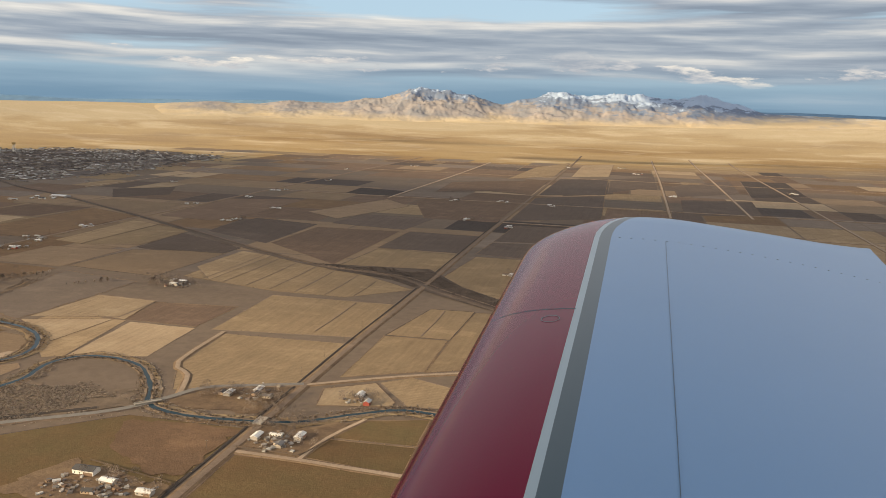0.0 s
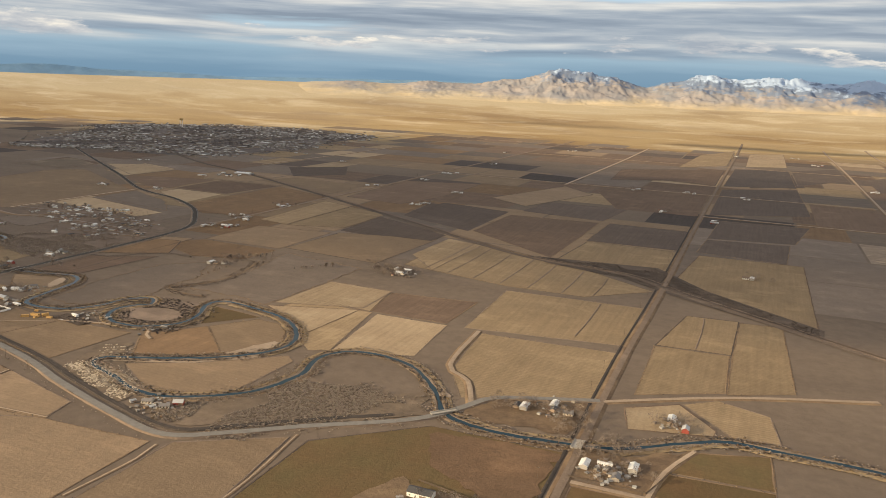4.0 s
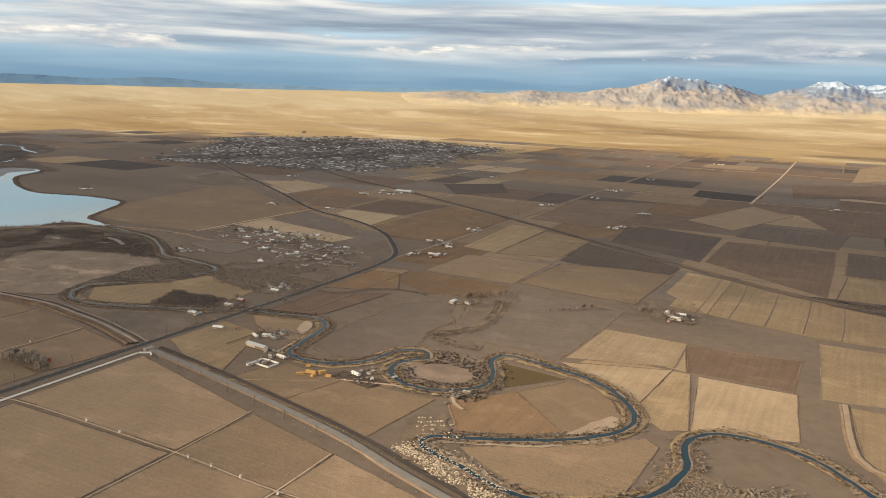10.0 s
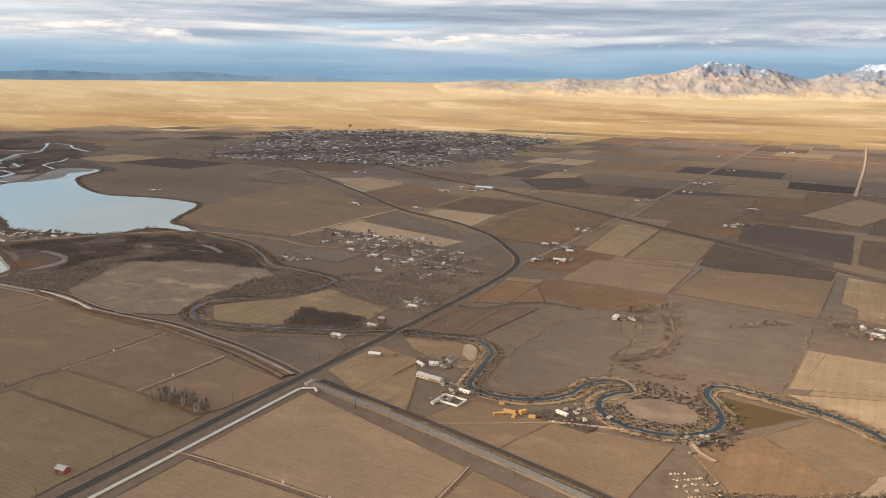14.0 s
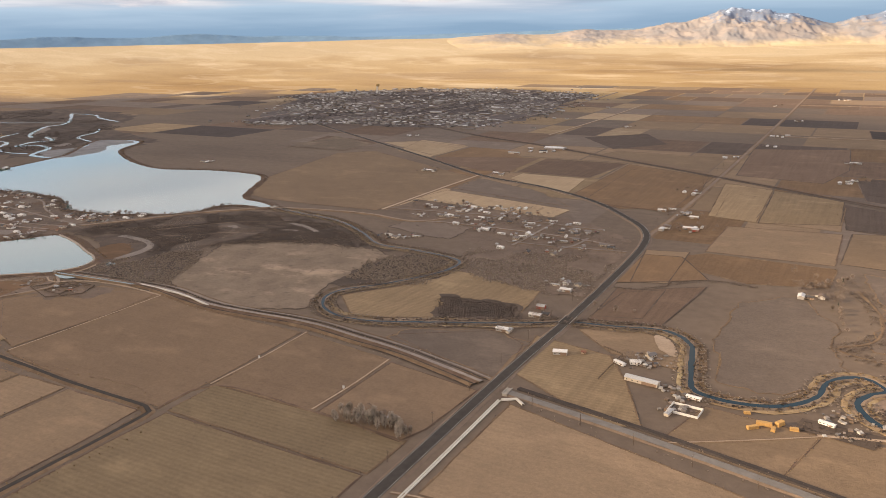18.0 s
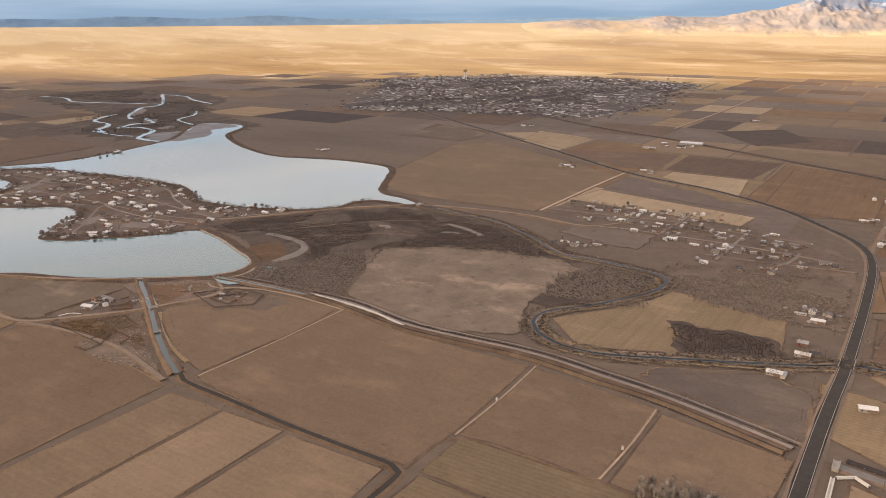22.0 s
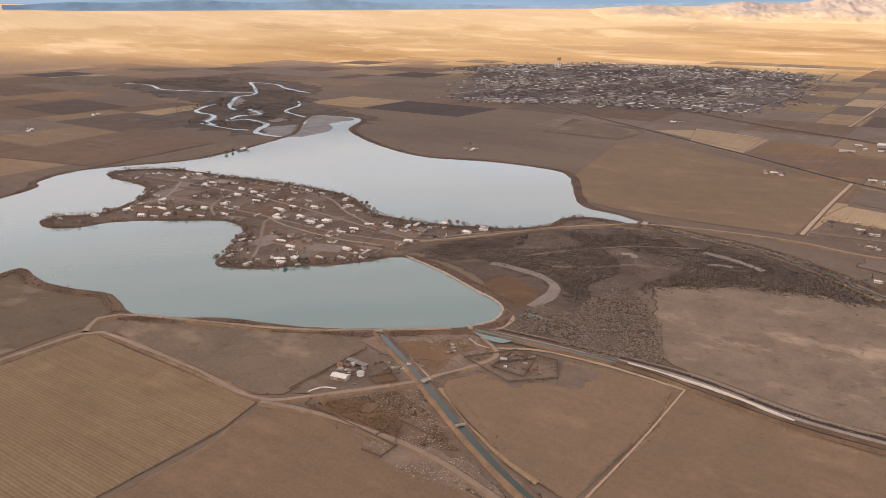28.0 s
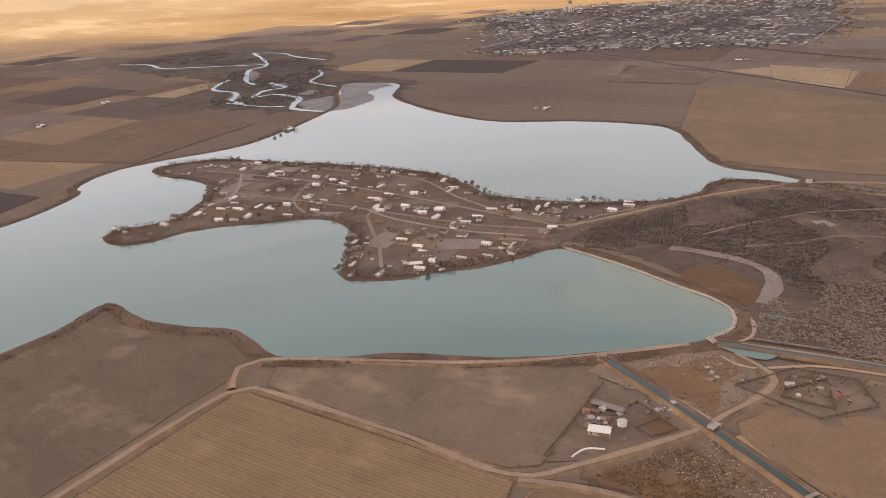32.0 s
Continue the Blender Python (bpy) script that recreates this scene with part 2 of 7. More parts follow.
def dry_grassland(n, p):
    """The sunlit plain: straw grass, white alkali flats, brown washes and thin pale tracks, with distance haze painted
    in.
    """
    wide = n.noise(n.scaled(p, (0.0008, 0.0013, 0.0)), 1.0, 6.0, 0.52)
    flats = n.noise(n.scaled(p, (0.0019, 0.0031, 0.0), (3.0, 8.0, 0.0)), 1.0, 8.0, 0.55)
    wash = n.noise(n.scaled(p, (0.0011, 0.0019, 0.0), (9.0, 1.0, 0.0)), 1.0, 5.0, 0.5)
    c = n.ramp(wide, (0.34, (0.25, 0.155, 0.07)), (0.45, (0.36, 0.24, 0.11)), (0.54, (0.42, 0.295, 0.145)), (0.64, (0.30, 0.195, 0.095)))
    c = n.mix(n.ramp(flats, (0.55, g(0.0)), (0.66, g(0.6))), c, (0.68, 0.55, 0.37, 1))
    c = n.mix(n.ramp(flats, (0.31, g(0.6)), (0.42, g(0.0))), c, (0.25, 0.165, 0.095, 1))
    # distance haze painted in: the colour pales towards the far rim
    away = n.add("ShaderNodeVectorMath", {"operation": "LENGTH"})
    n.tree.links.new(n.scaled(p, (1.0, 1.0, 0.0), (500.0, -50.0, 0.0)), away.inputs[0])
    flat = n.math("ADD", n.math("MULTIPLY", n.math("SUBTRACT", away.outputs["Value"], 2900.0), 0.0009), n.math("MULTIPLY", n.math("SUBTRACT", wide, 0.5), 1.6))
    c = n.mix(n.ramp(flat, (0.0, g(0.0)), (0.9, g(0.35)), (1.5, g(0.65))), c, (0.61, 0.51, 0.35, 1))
    return n.mix(n.ramp(wash, (0.48, g(0.0)), (0.497, g(0.12)), (0.503, g(0.12)), (0.52, g(0.0))), c, (0.82, 0.73, 0.58, 1))


c = n.mix(n.ramp(mid, (0.35, g(0.0)), (0.65, g(1.0))), (0.195, 0.148, 0.112, 1), (0.152, 0.116, 0.09, 1))
xyz = n.add("ShaderNodeSeparateXYZ")
n.tree.links.new(p, xyz.inputs[0])
out = n.math("ADD", n.math("SUBTRACT", xyz.outputs[1], n.math("MULTIPLY", xyz.outputs[0], 0.35)), n.math("MULTIPLY", mid, 700.0))
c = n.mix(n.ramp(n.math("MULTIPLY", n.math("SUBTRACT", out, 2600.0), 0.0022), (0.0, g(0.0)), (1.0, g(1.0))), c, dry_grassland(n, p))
c = n.mix(0.4, c, n.ramp(fine, (0.3, g(0.5)), (0.7, g(1.0))), "MULTIPLY")
finish(n, c, 0.95, fine, 0.5, 1.0, spec=0.1)

SCRUBLAND = earth("scrubby_bottom_land", (0.175, 0.13, 0.096), (0.24, 0.177, 0.13), (0.08, 0.08), blotch=0.3, patchy=0.4)
MARSH = earth("dark_marsh_soil", (0.075, 0.06, 0.049), (0.14, 0.104, 0.077), (0.05, 0.05), blotch=0.35, patchy=0.45)
MUD = earth("pale_mud_flat", (0.30, 0.255, 0.215), (0.22, 0.18, 0.145), (0.05, 0.05))
BANK = earth("weedy_bank", (0.125, 0.083, 0.06), (0.195, 0.135, 0.092), (0.1, 0.1), blotch=0.2, patchy=0.5)
VERGE = earth("dry_weeds", (0.155, 0.105, 0.068), (0.25, 0.17, 0.10), (0.2, 0.2), blotch=0.2)
STRAW_GRASS = earth("dry_straw_grass", (0.36, 0.265, 0.15), (0.26, 0.18, 0.10), (0.2, 0.2), blotch=0.2, patchy=0.4)
DIRT = earth("pale_dirt_track", (0.46, 0.35, 0.245), (0.36, 0.265, 0.18), (0.2, 0.2))
FARM_ROAD = earth("tan_farm_road", (0.32, 0.242, 0.175), (0.265, 0.197, 0.142), (0.2, 0.2))
GRAVEL = earth("grey_gravel", (0.30, 0.25, 0.205), (0.24, 0.2, 0.165), (0.2, 0.2))
TRACK = earth("brown_dirt_road", (0.27, 0.20, 0.145), (0.22, 0.16, 0.115), (0.2, 0.2))
GREY_ROAD = plain("weathered_grey_road", (0.23, 0.21, 0.19), 0.95, 0.2, 0.3, spec=0.05)
ASPHALT = plain("worn_asphalt", (0.072, 0.064, 0.058), 0.95, 0.2, 0.35, spec=0.05)
CONCRETE = plain("pale_concrete", (0.40, 0.36, 0.31), 0.85, 0.2, 0.4)
PAINT = plain("white_road_paint", (0.36, 0.34, 0.31), 0.7, 0.1)
RAIL_BED = earth("dark_railway_ballast", (0.05, 0.042, 0.037), (0.085, 0.068, 0.055), (0.3, 0.3))
RAIL_BROWN = earth("brown_railway_ballast", (0.105, 0.082, 0.066), (0.15, 0.115, 0.088), (0.3, 0.3))
RIPRAP = plain("pale_riprap_stone", (0.46, 0.40, 0.34), 0.9, 0.3, 0.9)
RIPRAP_MANY = islands("riprap_stones", [(0.58, 0.48, 0.36), (0.34, 0.275, 0.21), (0.66, 0.56, 0.43)])
STEEL = plain("rusty_steel", (0.11, 0.08, 0.065), 0.5, 0.2, 2.0, 0.6)
POLE_WOOD = plain("weathered_pole_wood", (0.13, 0.095, 0.07), 0.9, 0.2, 2.0)
BARK = plain("grey_bark", (0.17, 0.135, 0.11), 0.95, 0.25, 3.0)
TWIGS = plain("bare_grey_twigs", (0.33, 0.265, 0.22), 0.95, 0.3, 1.0)
EVERGREEN = plain("dark_evergreen_foliage", (0.045, 0.05, 0.03), 0.95, 0.3, 1.0)
BUSH_GREY = islands("grey_sage_brush", [(0.29, 0.235, 0.19), (0.37, 0.30, 0.24), (0.24, 0.19, 0.155), (0.41, 0.33, 0.25)])
BUSH_DARK = islands("dark_willow_brush", [(0.08, 0.068, 0.062), (0.12, 0.097, 0.085), (0.10, 0.08, 0.07), (0.16, 0.122, 0.095)])
TOWN_TREES = islands("dark_town_trees", [(0.11, 0.097, 0.094), (0.175, 0.152, 0.142), (0.135, 0.118, 0.112), (0.21, 0.178, 0.158)])
SHORE_TREES = islands("bare_shore_trees", [(0.19, 0.148, 0.122), (0.25, 0.20, 0.165), (0.155, 0.122, 0.105), (0.29, 0.235, 0.19)])
BUSH_RUST = islands("russet_bank_weeds", [(0.16, 0.09, 0.055), (0.34, 0.245, 0.13), (0.12, 0.08, 0.055), (0.38, 0.28, 0.155)])
CLUTTER = islands("yard_clutter", [(0.45, 0.42, 0.38), (0.12, 0.1, 0.09), (0.22, 0.15, 0.1), (0.1, 0.1, 0.11), (0.3, 0.26, 0.22), (0.16, 0.1, 0.07), (0.5, 0.48, 0.45), (0.2, 0.17, 0.14)], 0.7)
WALLS = [plain("painted_wall_" + k, c, 0.75, 0.12, 1.2) for k, c in (("white", (0.72, 0.69, 0.64)), ("cream", (0.58, 0.5, 0.4)), ("grey", (0.38, 0.35, 0.32)), ("tan", (0.42, 0.31, 0.22)), ("red", (0.30, 0.07, 0.05)), ("yellow", (0.5, 0.33, 0.14)))]
ROOFS = [plain("roof_" + k, c, 0.7, 0.2, 1.2) for k, c in (("light_metal", (0.44, 0.44, 0.44)), ("grey_shingle", (0.21, 0.19, 0.18)), ("brown_shingle", (0.16, 0.115, 0.09)), ("dark_shingle", (0.085, 0.08, 0.08)), ("white_metal", (0.74, 0.72, 0.69)), ("rust_metal", (0.27, 0.12, 0.08)))]
WINDOW = plain("dark_window_glass", (0.03, 0.035, 0.04), 0.1, 0.1, 1.0, spec=0.8)
DOOR = plain("painted_door", (0.25, 0.17, 0.12), 0.6, 0.2)
TIMBER = plain("new_yellow_timber", (0.55, 0.33, 0.12), 0.85, 0.2, 1.5)
TOWN_WALLS = islands("town_walls", [(0.32, 0.295, 0.265), (0.24, 0.20, 0.165), (0.18, 0.14, 0.11), (0.44, 0.42, 0.39), (0.25, 0.22, 0.195)], 0.8)
TOWN_ROOFS = islands("town_roofs", [(0.13, 0.115, 0.108), (0.20, 0.178, 0.165), (0.46, 0.45, 0.43), (0.11, 0.094, 0.086), (0.24, 0.22, 0.205), (0.15, 0.11, 0.088), (0.72, 0.71, 0.69)], 0.7)
CAR_PAINTS = [plain("car_paint_" + k, c, 0.3, 0.1, 1.0, spec=0.6) for k, c in (("white", (0.75, 0.75, 0.74)), ("dark", (0.04, 0.045, 0.05)), ("red", (0.3, 0.04, 0.03)), ("blue", (0.06, 0.12, 0.25)))]
RUBBER = plain("black_rubber", (0.02, 0.02, 0.02), 0.9, 0.1)


def water(name, deep, rough=0.08, gloss=0.5):
    m, n = material(name)
    p = place(n)
    ripple = n.noise(n.scaled(p, (0.5, 0.8, 0.5)), 1.0, 5.0, 0.6)
    calm = n.noise(p, 0.006, 4.0)
    c = n.mix(n.ramp(calm, (0.4, g(0.0)), (0.6, g(1.0))), (*deep, 1), (deep[0] * 1.2, deep[1] * 1.12, deep[2] * 1.1, 1))
    finish(n, c, n.ramp(n.math("ADD", n.math("MULTIPLY", calm, 0.8), n.math("MULTIPLY", ripple, 0.2)), (0.35, g(rough)), (0.65, g(rough * 2.4))), spec=gloss)
    return m


LAKE_WATER = water("lake_water", (0.046, 0.118, 0.101), 0.04)
RIVER_WATER = water("river_water", (0.014, 0.034, 0.05), 0.06, 0.03)
CANAL_WATER = water("canal_water", (0.034, 0.056, 0.05), 0.06, 0.22)
RIVERBANK = earth("dry_reed_bank", (0.15, 0.113, 0.082), (0.25, 0.185, 0.125), (0.15, 0.15), blotch=0.15, patchy=0.6)

ROCK, n = material("snowy_mountain_rock")
p = place(n)
geo = n.add("ShaderNodeNewGeometry")
zz = n.add("ShaderNodeSeparateXYZ")
n.tree.links.new(geo.outputs["Position"], zz.inputs[0])
rough_noise = n.noise(p, 0.007, 7.0, 0.6)
rock = n.mix(n.ramp(rough_noise, (0.38, g(0.0)), (0.62, g(1.0))), (0.36, 0.315, 0.29, 1), (0.26, 0.255, 0.265, 1))
above = n.add("ShaderNodeAttribute", {"attribute_name": "above_plain"}).outputs["Fac"]
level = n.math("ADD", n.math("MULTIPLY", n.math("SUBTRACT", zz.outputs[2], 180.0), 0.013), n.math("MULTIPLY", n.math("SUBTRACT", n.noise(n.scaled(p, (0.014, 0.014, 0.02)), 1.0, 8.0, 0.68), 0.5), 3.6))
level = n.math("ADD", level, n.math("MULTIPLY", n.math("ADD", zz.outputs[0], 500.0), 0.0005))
# aerial haze put into the colour: higher rock and snow turn bluer
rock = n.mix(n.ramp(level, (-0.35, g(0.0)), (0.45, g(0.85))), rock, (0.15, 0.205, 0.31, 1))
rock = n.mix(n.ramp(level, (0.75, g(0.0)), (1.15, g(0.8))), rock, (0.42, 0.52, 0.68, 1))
skirt = n.math("ADD", n.math("MULTIPLY", above, 0.028), n.math("MULTIPLY", n.math("SUBTRACT", rough_noise, 0.5), 1.2))
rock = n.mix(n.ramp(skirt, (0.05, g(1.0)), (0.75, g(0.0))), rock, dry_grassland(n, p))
finish(n, rock, 0.9, rough_noise, 0.35, 6.0, spec=0.1)
# the far range's blue is distance haze put into its base colour
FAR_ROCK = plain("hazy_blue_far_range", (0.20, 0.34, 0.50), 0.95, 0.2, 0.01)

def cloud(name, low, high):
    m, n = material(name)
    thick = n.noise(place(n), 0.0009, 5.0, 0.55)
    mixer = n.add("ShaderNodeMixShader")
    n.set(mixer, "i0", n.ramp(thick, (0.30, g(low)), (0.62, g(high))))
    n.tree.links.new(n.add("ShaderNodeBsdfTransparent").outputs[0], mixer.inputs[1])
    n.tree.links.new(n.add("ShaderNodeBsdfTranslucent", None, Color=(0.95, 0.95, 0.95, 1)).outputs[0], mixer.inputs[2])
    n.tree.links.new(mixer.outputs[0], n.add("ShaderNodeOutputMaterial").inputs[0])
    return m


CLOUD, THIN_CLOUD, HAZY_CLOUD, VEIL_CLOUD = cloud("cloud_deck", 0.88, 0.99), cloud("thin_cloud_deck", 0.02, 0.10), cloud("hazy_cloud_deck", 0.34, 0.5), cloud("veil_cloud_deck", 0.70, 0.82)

# white paint; its shade and the sky's blue sheen are in the base colour
WING_SKY_TINT = plain("white_aircraft_paint", (0.12, 0.225, 0.42), 0.28, 0.04, 0.8, spec=0.2, bump=0.0)
WING_RED = plain("maroon_aircraft_paint", (0.105, 0.0, 0.02), 0.12, 0.05, 1.0, spec=0.12, bump=0.0)
WING_GREY = plain("slate_grey_stripe_paint", (0.035, 0.06, 0.085), 0.3, 0.0, 1.0, bump=0.0)
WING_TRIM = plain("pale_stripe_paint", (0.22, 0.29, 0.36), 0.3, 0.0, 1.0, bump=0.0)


# ---- tools for building ----
CENTRE, FLAT, RIM, RIM_HEIGHT = (-500.0, 50.0), 2600.0, 4750.0, 163.0


def lie(x, y):
    """Height of the land: a flat valley floor that climbs gently to its far rim."""
    r = math.hypot(x - CENTRE[0], y - CENTRE[1])
    return RIM_HEIGHT * (min(max(0.0, r - FLAT) / (RIM - FLAT), 1.0)) ** 2.0


def mesh_ob(name, verts, faces, mat, parent=None, label="", smooth=False):
    me = bpy.data.meshes.new(name)
    me.from_pydata([tuple(v) for v in verts], [], [tuple(f) for f in faces])
    me.materials.append(mat)
    if smooth:
        me.polygons.foreach_set("use_smooth", [True] * len(me.polygons))
    me.update()
    ob = new(name, me)
    if parent is not None:
        ob.parent = parent
    if label:
        tagged(ob, label)
    return ob


def part(name, bm, mat, parent=None, label=""):
    me = bpy.data.meshes.new(name)
    bm.to_mesh(me)
    bm.free()
    me.materials.append(mat)
    ob = new(name, me)
    if parent is not None:
        ob.parent = parent
    if label:
        tagged(ob, label)
    return ob


def box(bm, x0, x1, y0, y1, z0, z1):
    v = [bm.verts.new((x, y, z)) for z in (z0, z1) for x, y in ((x0, y0), (x1, y0), (x1, y1), (x0, y1))]
    for f in ((3, 2, 1, 0), (4, 5, 6, 7), (0, 1, 5, 4), (1, 2, 6, 5), (2, 3, 7, 6), (3, 0, 4, 7)):
        bm.faces.new([v[i] for i in f])
    return v


def spline(points, step=6.0, closed=False):
    """A smooth line through the given points."""
    pts = [Vector((*q, 0)) for q in points]
    k = len(pts)
    out = []
    for i in range(k if closed else k - 1):
        a, b, c, d = (pts[j % k] if closed else pts[min(max(j, 0), k - 1)] for j in (i - 1, i, i + 1, i + 2))
        m = max(1, int((c - b).length / step))
        for s in range(m):
            t = s / m
            q = 0.5 * (2 * b + (c - a) * t + (2 * a - 5 * b + 4 * c - d) * t * t + (3 * b - a - 3 * c + d) * t ** 3)
            out.append((q.x, q.y))
    if not closed:
        out.append((pts[-1].x, pts[-1].y))
    return out


def ragged(poly, step=5.0, rough=1.2):
    """A polygon whose sides waver as plants and water leave them."""
    out = []
    for (x0, y0), (x1, y1) in zip(poly, poly[1:] + poly[:1]):
        m = max(1, int(math.hypot(x1 - x0, y1 - y0) / step))
        for s in range(m):
            x, y = x0 + (x1 - x0) * s / m, y0 + (y1 - y0) * s / m
            out.append((x + rough * (noise.noise((x * 0.11, y * 0.11, 1.0)) * 2 + noise.noise((x * 0.4, y * 0.4, 2.0))), y + rough * (noise.noise((x * 0.11, y * 0.11, 5.0)) * 2 + noise.noise((x * 0.4, y * 0.4, 6.0)))))
    return out


def inside(x, y, poly):
    hit, j = False, len(poly) - 1
    for i in range(len(poly)):
        (xi, yi), (xj, yj) = poly[i], poly[j]
        if (yi > y) != (yj > y) and x < (xj - xi) * (y - yi) / (yj - yi) + xi:
            hit = not hit
        j = i
    return hit


def sides(line, closed=False):
    """The normal of a line at each of its points."""
    out, k = [], len(line)
    for i in range(k):
        a, b = (line[(i - 1) % k], line[(i + 1) % k]) if closed else (line[max(i - 1, 0)], line[min(i + 1, k - 1)])
        dx, dy = b[0] - a[0], b[1] - a[1]
        d = math.hypot(dx, dy) or 1.0
        out.append((-dy / d, dx / d))
    return out


def ribbon(name, line, profile, mat, parent=None, label="", closed=False, wobble=0.0, kind="structure", category=""):
    """A strip along a line. profile: pairs of offset to the left and height, from right to left."""
    nn, m = sides(line, closed), len(profile)
    verts, faces = [], []
    for i, ((x, y), (nx, ny)) in enumerate(zip(line, nn)):
        base = lie(x, y)
        for j, (o, z) in enumerate(profile):
            if wobble:
                o += wobble * (noise.noise((x * 0.05, y * 0.05, j * 3.1)) + 0.6 * noise.noise((x * 0.21, y * 0.21, j * 3.1)))
            verts.append((x + nx * o, y + ny * o, base + z))
    k = len(line)
    for i in range(k if closed else k - 1):
        for j in range(m - 1):
            a, b = i * m + j, ((i + 1) % k) * m + j
            faces.append((a, b, b + 1, a + 1))
    ob = mesh_ob(name, verts, faces, mat, parent, label)
    if parent is None:
        tagged(ob, label, category or name.replace("_", " "), kind=kind)
    return ob


def sheet(name, poly, z, mat, parent=None, label="", category="", kind="structure"):
    """A flat polygon laid on the land."""
    bm = bmesh.new()
    f = bm.faces.new([bm.verts.new((x, y, lie(x, y) + z)) for x, y in poly])
    if f.calc_area() and f.normal.z < 0:
        f.normal_flip()
    bm.normal_update()
    if f.normal.z < 0:
        f.normal_flip()
    bmesh.ops.triangulate(bm, faces=[f])
    ob = part(name, bm, mat, parent, label)
    if parent is None:
        tagged(ob, label, category, kind=kind)
    return ob


def scatter(name, spots, template, mat, label, category, low=0.7, high=1.4, flat=1.0, base=0.9):
    """Many copies of a small shape joined into one object, for what nobody could count."""
    tv, tf = np.array(template[0], dtype=float), template[1]
    k = len(tv)
    verts, faces = np.empty((len(spots) * k, 3)), []
    for i, (x, y) in enumerate(spots):
        a, s = random.uniform(0, 6.283), random.uniform(low, high)
        ca, sa = math.cos(a) * s, math.sin(a) * s
        verts[i * k:(i + 1) * k, 0] = x + tv[:, 0] * ca - tv[:, 1] * sa
        verts[i * k:(i + 1) * k, 1] = y + tv[:, 0] * sa + tv[:, 1] * ca
        verts[i * k:(i + 1) * k, 2] = lie(x, y) + base + tv[:, 2] * s * flat * random.uniform(0.7, 1.2)
        faces.extend([tuple(j + i * k for j in f) for f in tf])
    return tagged(mesh_ob(name, verts.tolist(), faces, mat), label, category, kind="stuff")


def bush_shape(seed, w=1.0, h=1.2, blades=14):
    """A leafless bush: a spray of thin twigs over a low knot."""
    r = random.Random(seed)
    v, f = [], []
    for i in range(blades):
        a, lean = r.uniform(0, 6.283), r.uniform(0.15, 1.0)
        tip = (math.cos(a) * w * lean, math.sin(a) * w * lean, h * (1.0 - 0.75 * lean * lean) * r.uniform(0.75, 1.1))
        b = a + 1.57
        s = r.uniform(0.16, 0.36) * w
        m = (tip[0] * 0.55, tip[1] * 0.55, tip[2] * 0.8)
        k = len(v)
        v += [(tip[0] * 0.1, tip[1] * 0.1, -0.05), (m[0] + math.cos(b) * s, m[1] + math.sin(b) * s, m[2]), (m[0] - math.cos(b) * s, m[1] - math.sin(b) * s, m[2] * 0.9), tip]
        f += [(k, k + 1, k + 2), (k + 1, k + 3, k + 2)]
    return v, f


def spots_in(poly, count, clump=0.02, keep=0.0, seed=1, avoid=None, soft=0.0):
    """Random places in a polygon, gathered in clumps."""
    r = random.Random(seed)
    xs, ys = [q[0] for q in poly], [q[1] for q in poly]
    out, tries = [], 0
    while len(out) < count and tries < count * 40:
        tries += 1
        x, y = r.uniform(min(xs) - soft, max(xs) + soft), r.uniform(min(ys) - soft, max(ys) + soft)
        if clump and noise.noise((x * clump, y * clump, seed)) < keep:
            continue
        sx, sy = x + soft * (1.6 * noise.noise((x * 0.035, y * 0.035, 3.0)) + r.gauss(0, 0.6)), y + soft * (1.6 * noise.noise((x * 0.035, y * 0.035, 9.0)) + r.gauss(0, 0.6))
        if inside(sx, sy, poly) and not (avoid and avoid(x, y)):
            out.append((x, y))
    return out


def spots_along(line, each, spread, seed=1, gap=0.0):
    """Random places beside a line: each a metre's count, spread the distance from it as low, high."""
    r = random.Random(seed)
    out = []
    for (x, y), (nx, ny), (x2, y2) in zip(line, sides(line), line[1:]):
        d = math.hypot(x2 - x, y2 - y)
        for side in (-1, 1):
            if noise.noise((x * 0.02, y * 0.02, seed + side * 5)) < gap:
                continue
            for _ in range(int(d * each + r.random())):
                t, o = r.random(), side * r.uniform(*spread)
                out.append((x + (x2 - x) * t + nx * o, y + (y2 - y) * t + ny * o))
    return out


# ---- the land, and the mountains behind it ----
verts, faces = [], []
RINGS = [0.0, 300.0, 700.0, 1200.0, 1800.0] + [2400.0 + 78.0 * i for i in range(31)]
SPOKES = 144
for r in RINGS:
    r = min(r, RIM)
    for i in range(SPOKES):
        a = 2 * math.pi * i / SPOKES
        x, y = CENTRE[0] + r * math.sin(a), CENTRE[1] + r * math.cos(a)
        verts.append((x, y, lie(x, y) + 0.75))
for k in range(len(RINGS) - 1):
    for i in range(SPOKES):
        j = (i + 1) % SPOKES
        faces.append((k * SPOKES + i, (k + 1) * SPOKES + i, (k + 1) * SPOKES + j, k * SPOKES + j)[::-1])
tagged(mesh_ob("ground", verts, faces, GROUND, smooth=True), "dry tan valley floor reaching to the skyline", "ground", kind="structure")


